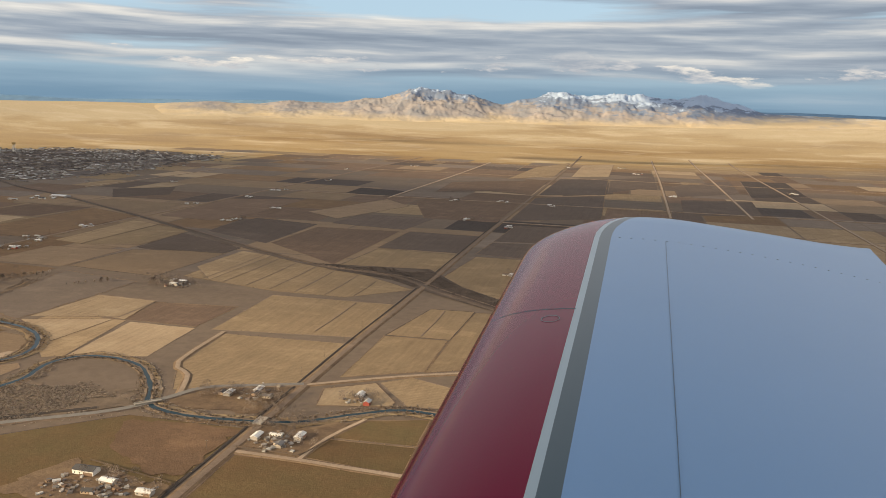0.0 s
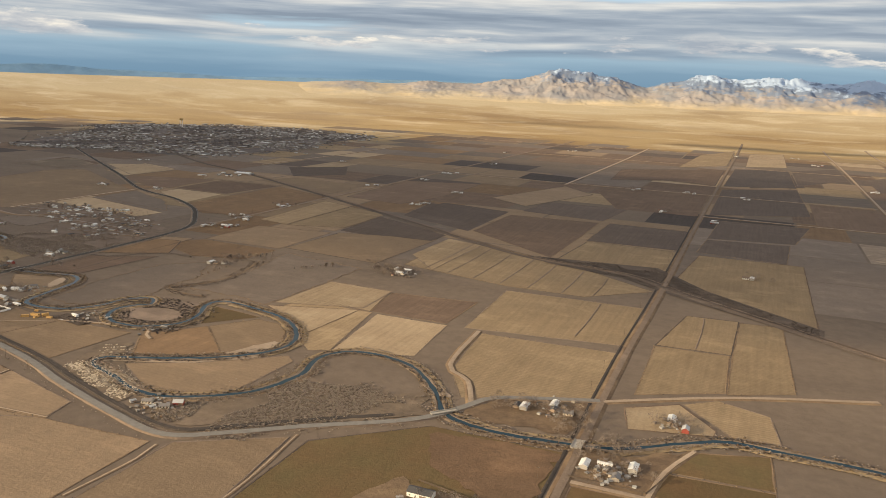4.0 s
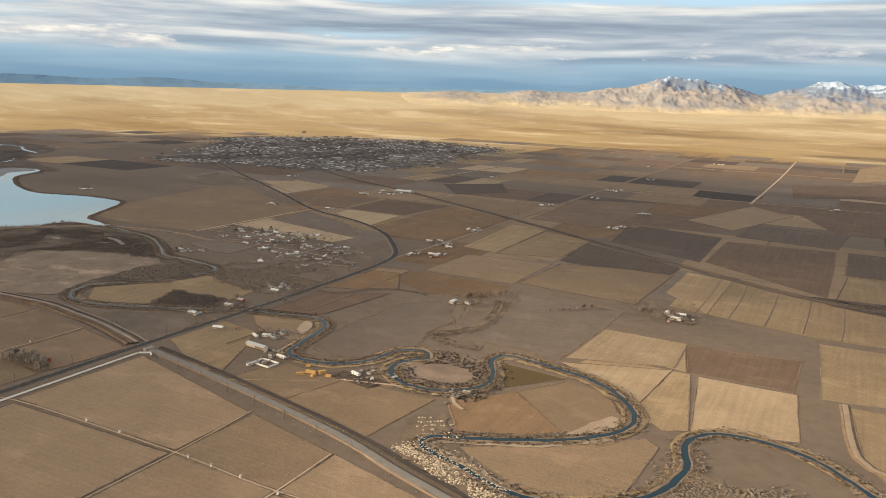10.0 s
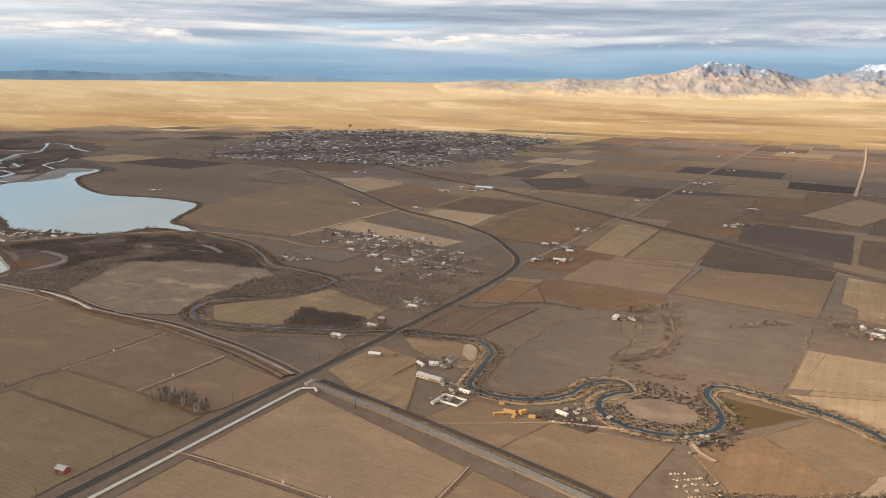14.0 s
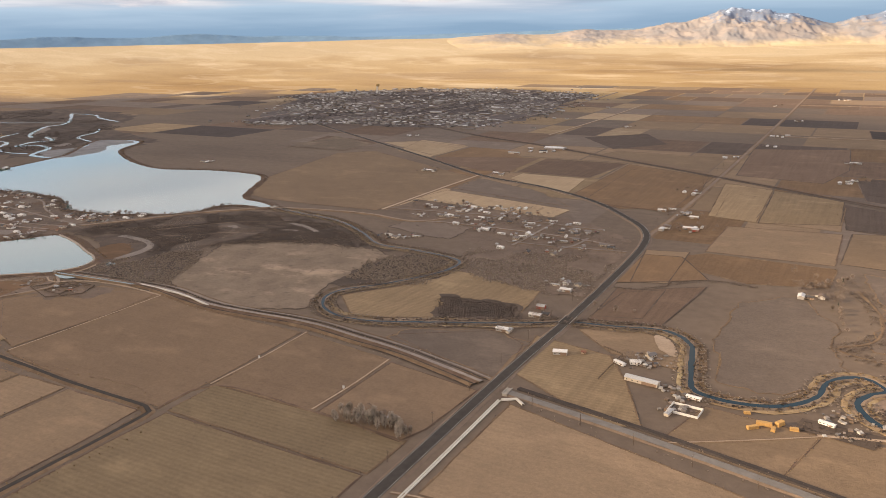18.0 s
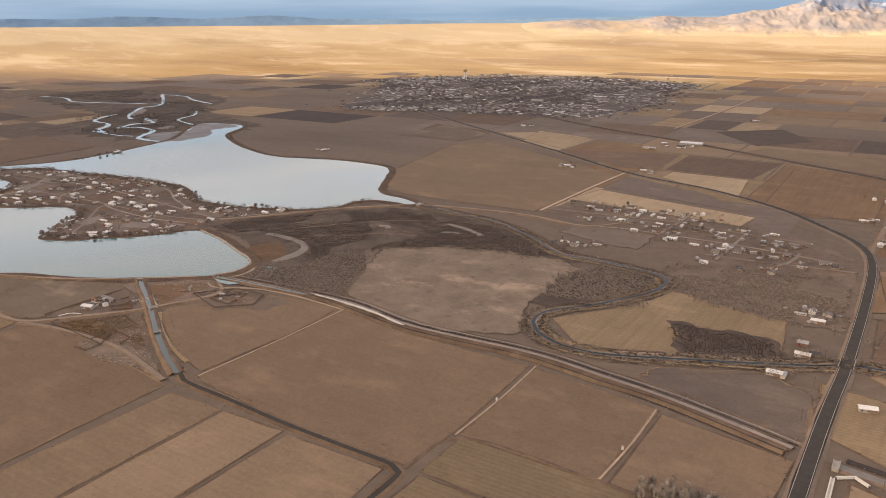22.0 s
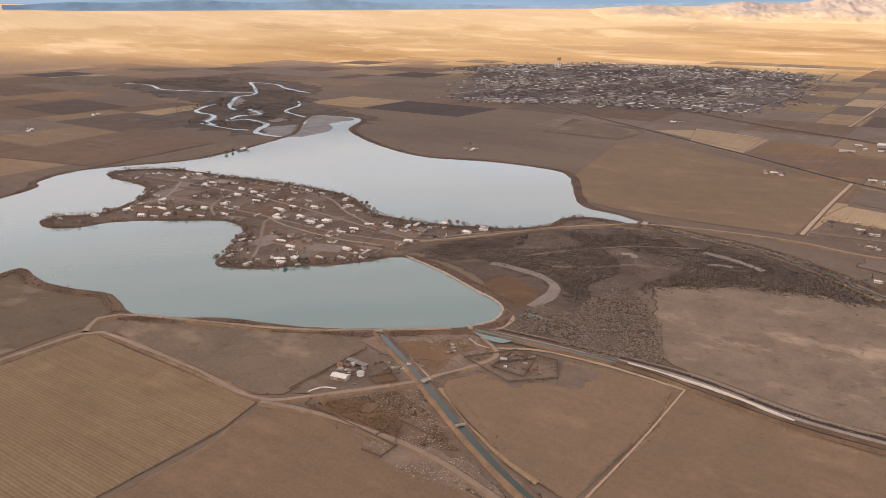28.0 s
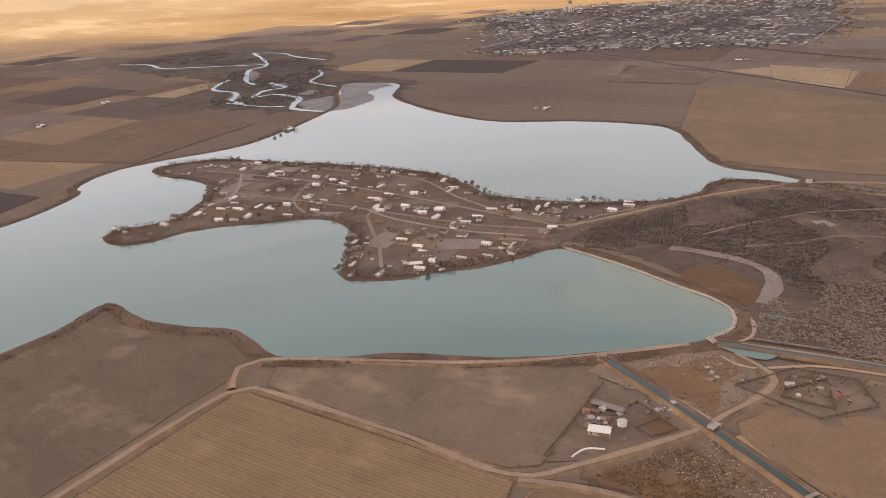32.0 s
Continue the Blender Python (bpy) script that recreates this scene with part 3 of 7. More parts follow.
def mountains(name, crest, near, depth, mat, label, rugged, seed, eye=(-200.0, 20.0)):
    """A range. crest: pairs of bearing (degrees left of +y, seen from eye) and height of the crest over the eye's level, in degrees."""
    crest = sorted(crest)
    b0, b1 = crest[0][0], crest[-1][0]
    nu, nv = int((b1 - b0) * 12), 44
    verts, faces = [], []
    for i in range(nu + 1):
        b = b0 + (b1 - b0) * i / nu
        for (a, ha), (c, hc) in zip(crest, crest[1:]):
            if a <= b <= c:
                t = (b - a) / (c - a)
                top = ha + (hc - ha) * (t * t * (3 - 2 * t))
                break
        for j in range(nv + 1):
            v = j / nv
            d = near + depth * v
            x, y = eye[0] - math.sin(radians(b)) * d, eye[1] + math.cos(radians(b)) * d
            shape = (v / 0.72) ** 1.15 if v < 0.72 else 1.0 - ((v - 0.72) / 0.28) ** 2
            q = Vector((x * 0.0062, y * 0.0062, seed))
            ridge = 1.0 - abs(noise.noise(q)) * 1.6
            ridge2 = 1.0 - abs(noise.noise(q * 2.3)) * 1.7
            ridge3 = 1.0 - abs(noise.noise(q * 5.1)) * 1.7
            ridge4 = 1.0 - abs(noise.noise(q * 11.0)) * 1.7
            crag = (0.44 * ridge + 0.28 * ridge2 + 0.18 * ridge3 + 0.10 * ridge4) - 0.62
            side = min(1.0, (b - b0) / 4.0, (b1 - b) / 4.0)
            side = side * side * (3 - 2 * side)
            foot = lie(x, y) - 3.0 - 22.0 * (1 - side)
            rise = max(0.0, EYE + math.tan(radians(top)) * d - lie(eye[0] - math.sin(radians(b)) * (near + depth * 0.72), eye[1] + math.cos(radians(b)) * (near + depth * 0.72)) + 3.0)
            z = foot + rise * 0.95 * (shape * (1.0 + rugged * crag * 0.22) + rugged * crag * 0.9 * v * (1 - v) * (v < 0.9))
            verts.append((x, y, z - 25.0 * (j == nv)))
    for i in range(nu):
        for j in range(nv):
            a = i * (nv + 1) + j
            faces.append((a, a + 1, a + nv + 2, a + nv + 1))
    ob = tagged(mesh_ob(name, verts, faces, mat, label=label, smooth=True), label, "mountain", kind="structure")
    ob.data.attributes.new("above_plain", "FLOAT", "POINT").data.foreach_set("value", [z - lie(x, y) for x, y, z in verts])
    return ob


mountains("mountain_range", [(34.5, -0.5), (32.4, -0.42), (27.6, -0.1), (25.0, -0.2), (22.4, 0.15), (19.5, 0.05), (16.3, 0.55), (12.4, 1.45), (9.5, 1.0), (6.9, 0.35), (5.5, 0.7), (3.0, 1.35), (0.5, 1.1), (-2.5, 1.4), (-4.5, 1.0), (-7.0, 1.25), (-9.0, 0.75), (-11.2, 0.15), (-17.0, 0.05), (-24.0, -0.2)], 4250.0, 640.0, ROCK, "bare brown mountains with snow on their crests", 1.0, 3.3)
mountains("far_range", [(66.0, 0.12), (60.0, 0.02), (56.0, 0.2), (52.0, 0.05), (48.0, 0.24), (44.0, 0.05), (40.0, 0.02), (37.0, -0.1), (30.0, 0.05), (22.0, 0.2), (12.0, 0.3), (0.0, 0.3), (-12.0, 0.3), (-24.0, 0.15)], 4800.0, 120.0, FAR_ROCK, "low haze-blue mountains along the skyline", 0.35, 8.1)

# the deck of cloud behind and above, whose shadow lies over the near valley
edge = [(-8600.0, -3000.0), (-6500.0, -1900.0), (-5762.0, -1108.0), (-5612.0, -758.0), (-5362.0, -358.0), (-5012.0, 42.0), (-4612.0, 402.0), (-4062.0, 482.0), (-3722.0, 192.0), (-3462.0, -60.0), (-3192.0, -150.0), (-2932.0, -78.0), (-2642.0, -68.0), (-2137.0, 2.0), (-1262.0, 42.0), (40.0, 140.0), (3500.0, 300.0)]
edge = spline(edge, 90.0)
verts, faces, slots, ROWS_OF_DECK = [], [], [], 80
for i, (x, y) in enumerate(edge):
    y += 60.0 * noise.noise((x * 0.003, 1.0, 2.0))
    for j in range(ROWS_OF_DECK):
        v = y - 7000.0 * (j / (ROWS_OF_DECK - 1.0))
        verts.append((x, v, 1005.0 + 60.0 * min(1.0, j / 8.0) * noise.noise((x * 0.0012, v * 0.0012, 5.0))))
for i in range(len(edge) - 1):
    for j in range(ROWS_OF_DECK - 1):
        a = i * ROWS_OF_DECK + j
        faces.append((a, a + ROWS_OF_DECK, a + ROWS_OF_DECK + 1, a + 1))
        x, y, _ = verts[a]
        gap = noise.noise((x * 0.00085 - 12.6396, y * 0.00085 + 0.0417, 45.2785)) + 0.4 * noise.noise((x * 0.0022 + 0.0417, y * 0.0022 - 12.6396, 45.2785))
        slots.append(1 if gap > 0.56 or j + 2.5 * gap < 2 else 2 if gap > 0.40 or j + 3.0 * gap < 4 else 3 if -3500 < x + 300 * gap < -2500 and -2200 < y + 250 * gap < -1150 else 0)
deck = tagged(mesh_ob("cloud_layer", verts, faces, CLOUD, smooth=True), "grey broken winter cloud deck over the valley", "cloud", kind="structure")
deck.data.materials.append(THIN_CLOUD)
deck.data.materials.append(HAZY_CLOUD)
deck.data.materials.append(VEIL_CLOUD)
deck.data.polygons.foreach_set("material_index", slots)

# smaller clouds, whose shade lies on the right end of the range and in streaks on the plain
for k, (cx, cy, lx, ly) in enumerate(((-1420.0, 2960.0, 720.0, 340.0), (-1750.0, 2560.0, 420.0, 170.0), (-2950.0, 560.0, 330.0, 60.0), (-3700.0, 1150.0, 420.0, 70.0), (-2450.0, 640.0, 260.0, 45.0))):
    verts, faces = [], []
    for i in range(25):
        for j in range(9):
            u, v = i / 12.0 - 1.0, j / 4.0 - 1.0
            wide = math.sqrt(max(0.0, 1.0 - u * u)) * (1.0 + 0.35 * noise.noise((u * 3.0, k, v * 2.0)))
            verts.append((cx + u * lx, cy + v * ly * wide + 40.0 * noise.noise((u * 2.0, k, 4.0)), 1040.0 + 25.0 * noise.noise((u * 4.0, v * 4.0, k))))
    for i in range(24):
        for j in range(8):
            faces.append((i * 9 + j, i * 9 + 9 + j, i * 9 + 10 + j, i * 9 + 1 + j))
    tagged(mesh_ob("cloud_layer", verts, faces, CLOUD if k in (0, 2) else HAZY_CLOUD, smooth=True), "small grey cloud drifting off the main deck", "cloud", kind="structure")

# ---- fields ----
NAMES = {"straw": "straw-coloured stubble field", "pale": "pale dry grass field", "tan": "bare tan soil field with faint drill lines", "clay": "smooth bare brown clay field", "brown": "brown tilled field", "pasture": "mottled tan river pasture", "grey": "grey-brown grazed pasture", "stubble": "drilled straw stubble field with fine rows", "olive": "olive-grey stubble field with faint rows", "sage": "dark grey-olive sage pasture", "dark": "dark freshly ploughed field", "soil": "very dark ploughed field", "rust": "rusty brown weedy field", "green": "olive winter crop field"}
fields = [0]
edges_of_fields = []


def grown(poly, by):
    """The polygon, made smaller (by < 0) or larger towards its middle."""
    cx, cy = sum(q[0] for q in poly) / len(poly), sum(q[1] for q in poly) / len(poly)
    return [(x + (x - cx) / math.hypot(x - cx, y - cy) * by, y + (y - cy) / math.hypot(x - cx, y - cy) * by) for x, y in poly]


def field(tone, poly):
    fields[0] += 1
    if tone in ("pasture", "grey"):
        poly = ragged(poly, 6.0, 2.2)
    ob = sheet("field", poly, 0.80 + 0.002 * fields[0], EARTH[tone], None, NAMES[tone], "field")
    near = min(q[1] for q in poly) < 900
    line = []
    for (x0, y0), (x1, y1) in zip(poly, poly[1:] + poly[:1]):
        m = max(1, int(math.hypot(x1 - x0, y1 - y0) / 9.0))
        line += [(x0 + (x1 - x0) * k / m, y0 + (y1 - y0) * k / m) for k in range(m)]
    width = 0.5 if near else 0.6
    if near:
        edges_of_fields.append(line)
    ribbon("field_edge", line, [(-width, 0.78 + 0.002 * fields[0]), (0, 0.92 + 0.002 * fields[0]), (width, 0.78 + 0.002 * fields[0])], random.choice((VERGE, MARSH, BANK, SCRUBLAND, VERGE)), ob, closed=True, wobble=0.7)
    return ob


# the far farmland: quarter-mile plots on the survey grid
rng = random.Random(11)
for iy in range(-4, 15):
    y0 = 690.0 + iy * 126.0
    ix = -2900.0
    while ix < (1900.0 if iy >= 0 else -1640.0):
        wide = rng.choice((62.0, 126.0, 126.0, 126.0, 190.0))
        x0, x1 = ix, ix + wide
        ix = x1
        tone = rng.choices(("tan", "brown", "straw", "pale", "dark", "rust", "grey", "soil"), (24, 26, 8 - (x0 < -1500) * 5, 4 - (x0 < -1500) * 3, 9 + (x0 > -250) * 9, 6, 20, 4))[0]
        if y0 < 950 and x0 > -1000 and tone in ("dark", "soil", "brown"):
            tone = ("tan", "grey", "pasture")[int(x0) % 3]
        skip = rng.random() < 0.12
        xm, ym = (x0 + x1) / 2, y0 + 63.0
        if skip or (-1640 < xm < -1060 and ym < 1010) or (-1960 < xm < -1150 and 1330 < ym < 2440) or math.hypot(xm + 500, ym) > 2750:
            continue
        fields[0] = 0
        ob = sheet("field", [(x0 + 1.5, y0 + 1.5), (x1 - 1.5, y0 + 1.5), (x1 - 1.5, y0 + 124), (x0 + 1.5, y0 + 124)], 0.785, EARTH[tone], None, NAMES[tone], "field")
fields[0] = 0
field("straw", [(-257, 395), (-278, 433), (-285, 509), (-184, 514), (-184, 431)])
field("straw", [(-300, 515), (-305, 630), (-191, 634), (-187, 531)])
field("straw", [(-420, 672), (-422, 811), (-295, 768), (-192, 693), (-242, 644), (-313, 645)])
field("pale", [(-442, 526), (-435, 580), (-388, 576), (-377, 518)])
field("brown", [(-377, 519), (-385, 573), (-314, 582), (-315, 518)])
field("pale", [(-358, 429), (-369, 514), (-313, 514), (-307, 444)])
field("straw", [(-442, 487), (-437, 519), (-374, 516), (-359, 428), (-371, 421)])
field("dark", [(-548, 786), (-573, 886), (-483, 868), (-444, 825), (-461, 766)])
field("dark", [(-541, 925), (-553, 1046), (-431, 1029), (-429, 869)])
field("dark", [(-418, 1058), (-410, 1167), (-290, 1168), (-303, 1040)])
field("dark", [(-293, 892), (-291, 1029), (-189, 1027), (-191, 893)])
field("straw", [(-298, 779), (-290, 889), (-189, 883), (-189, 769)])
field("brown", [(-425, 875), (-422, 1015), (-304, 1024), (-304, 887), (-306, 780)])
field("dark", [(-957, 1299), (-875, 1380), (-815, 1266), (-875, 1186)])
field("soil", [(-541, 1445), (-546, 1551), (-431, 1527), (-440, 1412)])
field("straw", [(-171, 544), (-158, 630), (-120, 633), (-122, 547)])
field("straw", [(-170, 446), (-171, 541), (-123, 544), (-122, 473)])
field("straw", [(-121, 544), (-119, 630), (-89, 633), (-84, 491), (-121, 471)])
field("straw", [(-180, 736), (-168, 880), (-65, 881), (-64, 642), (-102, 652)])
field("dark", [(-172, 897), (-167, 983), (-75, 999), (-81, 882)])
field("dark", [(-167, 992), (-161, 1144), (-47, 1153), (-69, 1011)])
field("green", [(-303, 312), (-257, 354), (-188, 356), (-190, 291), (-190, 150), (-302, 150)])
field("green", [(-179, 326), (-146, 327), (-92, 325), (-60, 150), (-177, 150)])
field("green", [(-145, 333), (-143, 356), (-96, 359), (-94, 328)])
field("green", [(-144, 358), (-133, 384), (-98, 396), (-96, 361)])
field("pale", [(-166, 397), (-172, 424), (-145, 443), (-124, 415), (-125, 408)])
field("straw", [(-143, 444), (-126, 459), (-98, 448), (-93, 413), (-116, 411)])
field("straw", [(241, 1169), (320, 1256), (343, 1155), (305, 1016)])
field("dark", [(-132, 1823), (-33, 1956), (-32, 1681), (-131, 1594)])
field("dark", [(100, 1954), (253, 2172), (239, 1824), (100, 1692)])
field("soil", [(283, 2189), (397, 2203), (380, 1837), (252, 1748)])
field("dark", [(103, 1638), (242, 1677), (227, 1429), (94, 1390)])
field("tan", [(-679, 278), (-678, 361), (-564, 329), (-564, 278)])
field("tan", [(-676, 274), (-564, 274), (-564, 150), (-676, 150)])
field("tan", [(-562, 276), (-561, 328), (-499, 312), (-500, 273)])
field("tan", [(-499, 272), (-498, 312), (-435, 295), (-431, 276), (-466, 261)])
field("tan", [(-561, 150), (-561, 274), (-501, 271), (-501, 150)])
field("tan", [(-499, 150), (-499, 269), (-432, 274), (-368, 278), (-365, 150)])
field("tan", [(-609, 359), (-598, 399), (-549, 392), (-562, 347)])
field("tan", [(-561, 347), (-550, 392), (-490, 395), (-497, 333)])
field("rust", [(-482, 396), (-456, 430), (-416, 392), (-424, 383), (-460, 365)])
field("tan", [(-455, 431), (-436, 460), (-411, 457), (-391, 423), (-396, 406), (-415, 391)])
field("green", [(-485, 472), (-438, 465), (-464, 433)])
field("tan", [(-452, 350), (-415, 372), (-376, 407), (-368, 400), (-371, 341), (-401, 328), (-418, 328)])
field("grey", [(-596, 426), (-608, 486), (-607, 553), (-573, 585), (-547, 528), (-553, 499), (-540, 471), (-566, 427)])
field("grey", [(-533, 503), (-525, 575), (-539, 653), (-447, 635), (-448, 580), (-453, 494), (-475, 501)])
field("pale", [(-451, 502), (-446, 579), (-387, 577), (-385, 523)])
field("pale", [(-451, 493), (-385, 517), (-390, 453), (-427, 478)])
field("tan", [(-554, 674), (-549, 775), (-440, 800), (-445, 661)])
field("tan", [(-648, 668), (-646, 760), (-556, 770), (-557, 667)])
field("rust", [(-679, 627), (-646, 663), (-555, 658), (-558, 610), (-607, 597)])
field("rust", [(-796, 823), (-802, 1020), (-706, 1002), (-689, 825), (-751, 790)])
field("tan", [(-662, 791), (-670, 913), (-558, 883), (-558, 779)])
field("dark", [(-554, 788), (-561, 898), (-441, 828), (-443, 790)])
field("dark", [(-546, 962), (-537, 1061), (-432, 1038), (-434, 913)])
field("brown", [(-679, 1027), (-690, 1259), (-567, 1303), (-562, 1114), (-585, 1010)])
field("pale", [(-1159, 1043), (-1190, 1168), (-1093, 1137), (-1085, 1010)])
field("straw", [(-432, 716), (-431, 813), (-387, 798), (-389, 666)])
field("straw", [(-693, 395), (-699, 446), (-653, 436), (-637, 408), (-619, 367), (-631, 360)])
field("tan", [(-680, 465), (-673, 485), (-633, 473), (-618, 458), (-619, 434), (-654, 440)])
field("tan", [(-774, 411), (-721, 444), (-701, 431), (-691, 377)])
field("clay", [(-951, 294), (-952, 311), (-948, 362), (-954, 403), (-897, 393), (-823, 390), (-821, 314), (-822, 285), (-872, 284)])
field("clay", [(-980, 310), (-1034, 346), (-1016, 383), (-957, 404), (-951, 364), (-955, 312)])
field("clay", [(-817, 316), (-820, 390), (-755, 379), (-758, 315)])
field("clay", [(-753, 315), (-753, 377), (-698, 367), (-701, 323), (-706, 308)])
field("olive", [(-816, 284), (-816, 314), (-756, 313), (-703, 310), (-704, 281)])
field("olive", [(-816, 150), (-816, 251), (-815, 282), (-705, 279), (-703, 150)])
field("tan", [(-949, 277), (-917, 278), (-917, 150), (-951, 150)])
field("tan", [(-915, 278), (-881, 279), (-880, 150), (-915, 150)])
field("tan", [(-878, 278), (-829, 278), (-827, 250), (-827, 150), (-878, 150)])
field("grey", [(-773, 406), (-769, 424), (-726, 443), (-698, 433), (-698, 382), (-752, 389)])
field("pasture", [(-974, 430), (-1007, 521), (-955, 558), (-886, 564), (-858, 547), (-864, 472), (-846, 424), (-885, 405), (-935, 412)])
field("straw", [(-841, 456), (-816, 489), (-798, 538), (-728, 534), (-721, 472), (-758, 445), (-813, 427)])
field("pale", [(-959, 748), (-948, 805), (-792, 765), (-796, 728)])
field("grey", [(-948, 819), (-947, 887), (-852, 839), (-795, 777)])
field("tan", [(-1100, 684), (-1128, 692), (-1152, 722), (-1190, 792), (-1230, 988), (-1191, 1029), (-960, 889), (-964, 686), (-1040, 682)])
field("pale", [(-1233, 1118), (-1182, 1154), (-1083, 1126), (-1084, 1022)])
field("rust", [(-1079, 1018), (-1077, 1122), (-1013, 1117), (-953, 1041), (-930, 945), (-975, 934)])
field("pale", [(-916, 901), (-915, 939), (-833, 934), (-822, 833)])
field("brown", [(-926, 947), (-931, 1061), (-819, 1059), (-831, 943)])
field("rust", [(-816, 830), (-815, 1056), (-701, 1002), (-705, 795), (-771, 806)])
field("straw", [(-669, 795), (-682, 969), (-630, 947), (-626, 784)])
field("straw", [(-628, 945), (-560, 915), (-559, 804), (-624, 783)])
field("brown", [(-1344, 1043), (-1369, 1154), (-1235, 1117), (-1242, 1032)])
field("grey", [(-913, 633), (-914, 665), (-846, 664), (-845, 616), (-872, 618)])
field("tan", [(-679, 567), (-690, 653), (-658, 660), (-655, 574)])
field("tan", [(-682, 490), (-677, 542), (-653, 560), (-653, 499)])
field("sage", [(-1338, 200), (-1336, 259), (-1335, 286), (-1341, 317), (-1307, 312), (-1249, 323), (-1228, 312), (-1227, 245), (-1226, 150), (-1338, 150)])
field("sage", [(-1217, 312), (-1099, 366), (-1092, 356), (-1089, 299), (-1098, 293), (-1209, 297)])
field("stubble", [(-1216, 150), (-1216, 286), (-1212, 290), (-1093, 288), (-1088, 266), (-1086, 150)])
field("tan", [(-358, 282), (-313, 311), (-306, 249), (-305, 150), (-359, 150)])
field("clay", [(-1087, 270), (-1086, 285), (-1077, 294), (-1015, 290), (-958, 281), (-953, 150), (-1084, 150), (-1082, 256)])
field("clay", [(-1040, 351), (-1026, 372), (-1009, 375), (-1005, 399), (-955, 404), (-951, 364), (-955, 300), (-989, 312), (-1002, 320), (-1036, 340)])

field("brown", [(-681, 484), (-640, 492), (-630, 578), (-668, 553), (-683, 550)])
field("rust", [(-690, 560), (-688, 640), (-660, 644), (-632, 594), (-654, 580)])
# farther sections on both sides of the straight road
for tone, poly in (("soil", [(-172, 1987), (-54, 2049), (-48, 1655), (-178, 1590)]), ("dark", [(-178, 1536), (-48, 1640), (-40, 1268), (-178, 1190)]), ("brown", [(-36, 1423), (75, 1413), (62, 1167), (-36, 1182)]), ("dark", [(-48, 2049), (64, 2200), (64, 1900), (-44, 1703)]), ("straw", [(-278, 2373), (-196, 2640), (-193, 2067), (-295, 1929)]), ("pale", [(-150, 2540), (-55, 2640), (-55, 2140), (-150, 2075)]), ("brown", [(-367, 1341), (-280, 1550), (-193, 1483), (-193, 1165), (-307, 1166)]), ("tan", [(-497, 1156), (-434, 1378), (-368, 1298), (-427, 1104)]), ("brown", [(-401, 1771), (-290, 1870), (-193, 1920), (-193, 1580), (-285, 1611), (-385, 1548)]), ("brown", [(-1065, 988), (-1080, 1016), (-1010, 1040), (-940, 1060), (-935, 945), (-970, 935)]), ("tan", [(-883, 1099), (-861, 1168), (-712, 1159), (-712, 1033)])):
    field(tone, poly)
RUSSET = earth("russet_dry_weeds", (0.175, 0.108, 0.062), (0.145, 0.092, 0.056), (0.1, 0.1), patchy=0.3)
# a russet weedy half of the olive field, and russet paddocks by the canal
for poly in ([(-254, 345), (-225, 353), (-191, 354), (-191, 300), (-209, 297), (-242, 317)], [(-1073, 300), (-1061, 317), (-1037, 309), (-1026, 297), (-1055, 298)], [(-1083, 368), (-1057, 393), (-1049, 388), (-1049, 352)], [(-1068, 336), (-1059, 332), (-1056, 337), (-1071, 347)]):
    fields[0] += 1
    sheet("weedy_patch", ragged(poly, 4.0, 2.0), 0.86 + 0.002 * fields[0], RUSSET, None, "russet weedy patch of dry ground", "weeds")

# ---- roads, railway, ditches ----


def embankment(name, points, width, high, top, label, category, slope=2.5, step=8.0, edges=None, centre=None, verge=1.4, wobble=0.0, shoulder=None):
    """A road on a low bank, with weedy verges and its painted lines."""
    line = spline(points, step)
    ob = ribbon(name, line, [(-width / 2, high), (0, high + 0.06), (width / 2, high)], top, None, label, False, wobble, category=category)
    for s in (-1, 1):
        prof = [(s * width / 2, high - 0.01), (s * (width / 2 + slope), 1.0), (s * (width / 2 + slope + verge), 0.3)]
        ribbon("verge", line, prof if s > 0 else prof[::-1], shoulder or VERGE, ob, "pale dirt shoulder" if shoulder else "dry weedy verge", wobble=0.5)
    if edges:
        for s in (-1, 1):
            ribbon("edge_line", line, [(s * (width / 2 - 0.5) - 0.1, high + 0.05), (s * (width / 2 - 0.5) + 0.1, high + 0.05)], edges, ob, "white painted edge line")
    return ob


embankment("road", [(-182, 120), (-183, 333), (-185, 425), (-186, 531), (-185, 696), (-187, 1167), (-184, 2357), (-184, 3000)], 3.8, 1.4, TRACK, "straight tan country road between fields", "road", 1.5, 25.0)
embankment("road", [(-692, 100), (-693, 376), (-691, 479), (-692, 600), (-696, 672), (-708, 716), (-735, 756), (-784, 812), (-857, 862), (-957, 905), (-1108, 1017), (-1395, 1222), (-1600, 1370)], 6.2, 1.6, ASPHALT, "dark two-lane highway with a long curve", "road", 1.2, 10.0, PAINT, verge=1.2, shoulder=TRACK)
embankment("road", [(-699, 690), (-694, 900), (-694, 1753), (-698, 2600)], 3.6, 1.45, TRACK, "straight tan farm road", "road", 1.5, 25.0)
for px, y0, y1 in ((70, 1330, 2900), (205, 1380, 3000), (332, 1000, 2900), (-440, 1400, 2500), (-1020, 1300, 1900)):
    embankment("road", [(px, y0), (px + 4, (y0 + y1) / 2), (px, y1)], 4.0, 1.4, DIRT, "pale dirt section road", "road", 1.0, 40.0)
for py, x0, x1 in ((1168, -185, 700), (1424, -690, 600), (2020, -700, 900), (2420, -900, 900)):
    embankment("road", [(x0, py), ((x0 + x1) / 2, py + 3), (x1, py)], 4.0, 1.42, DIRT, "pale dirt section road", "road", 1.0, 40.0)
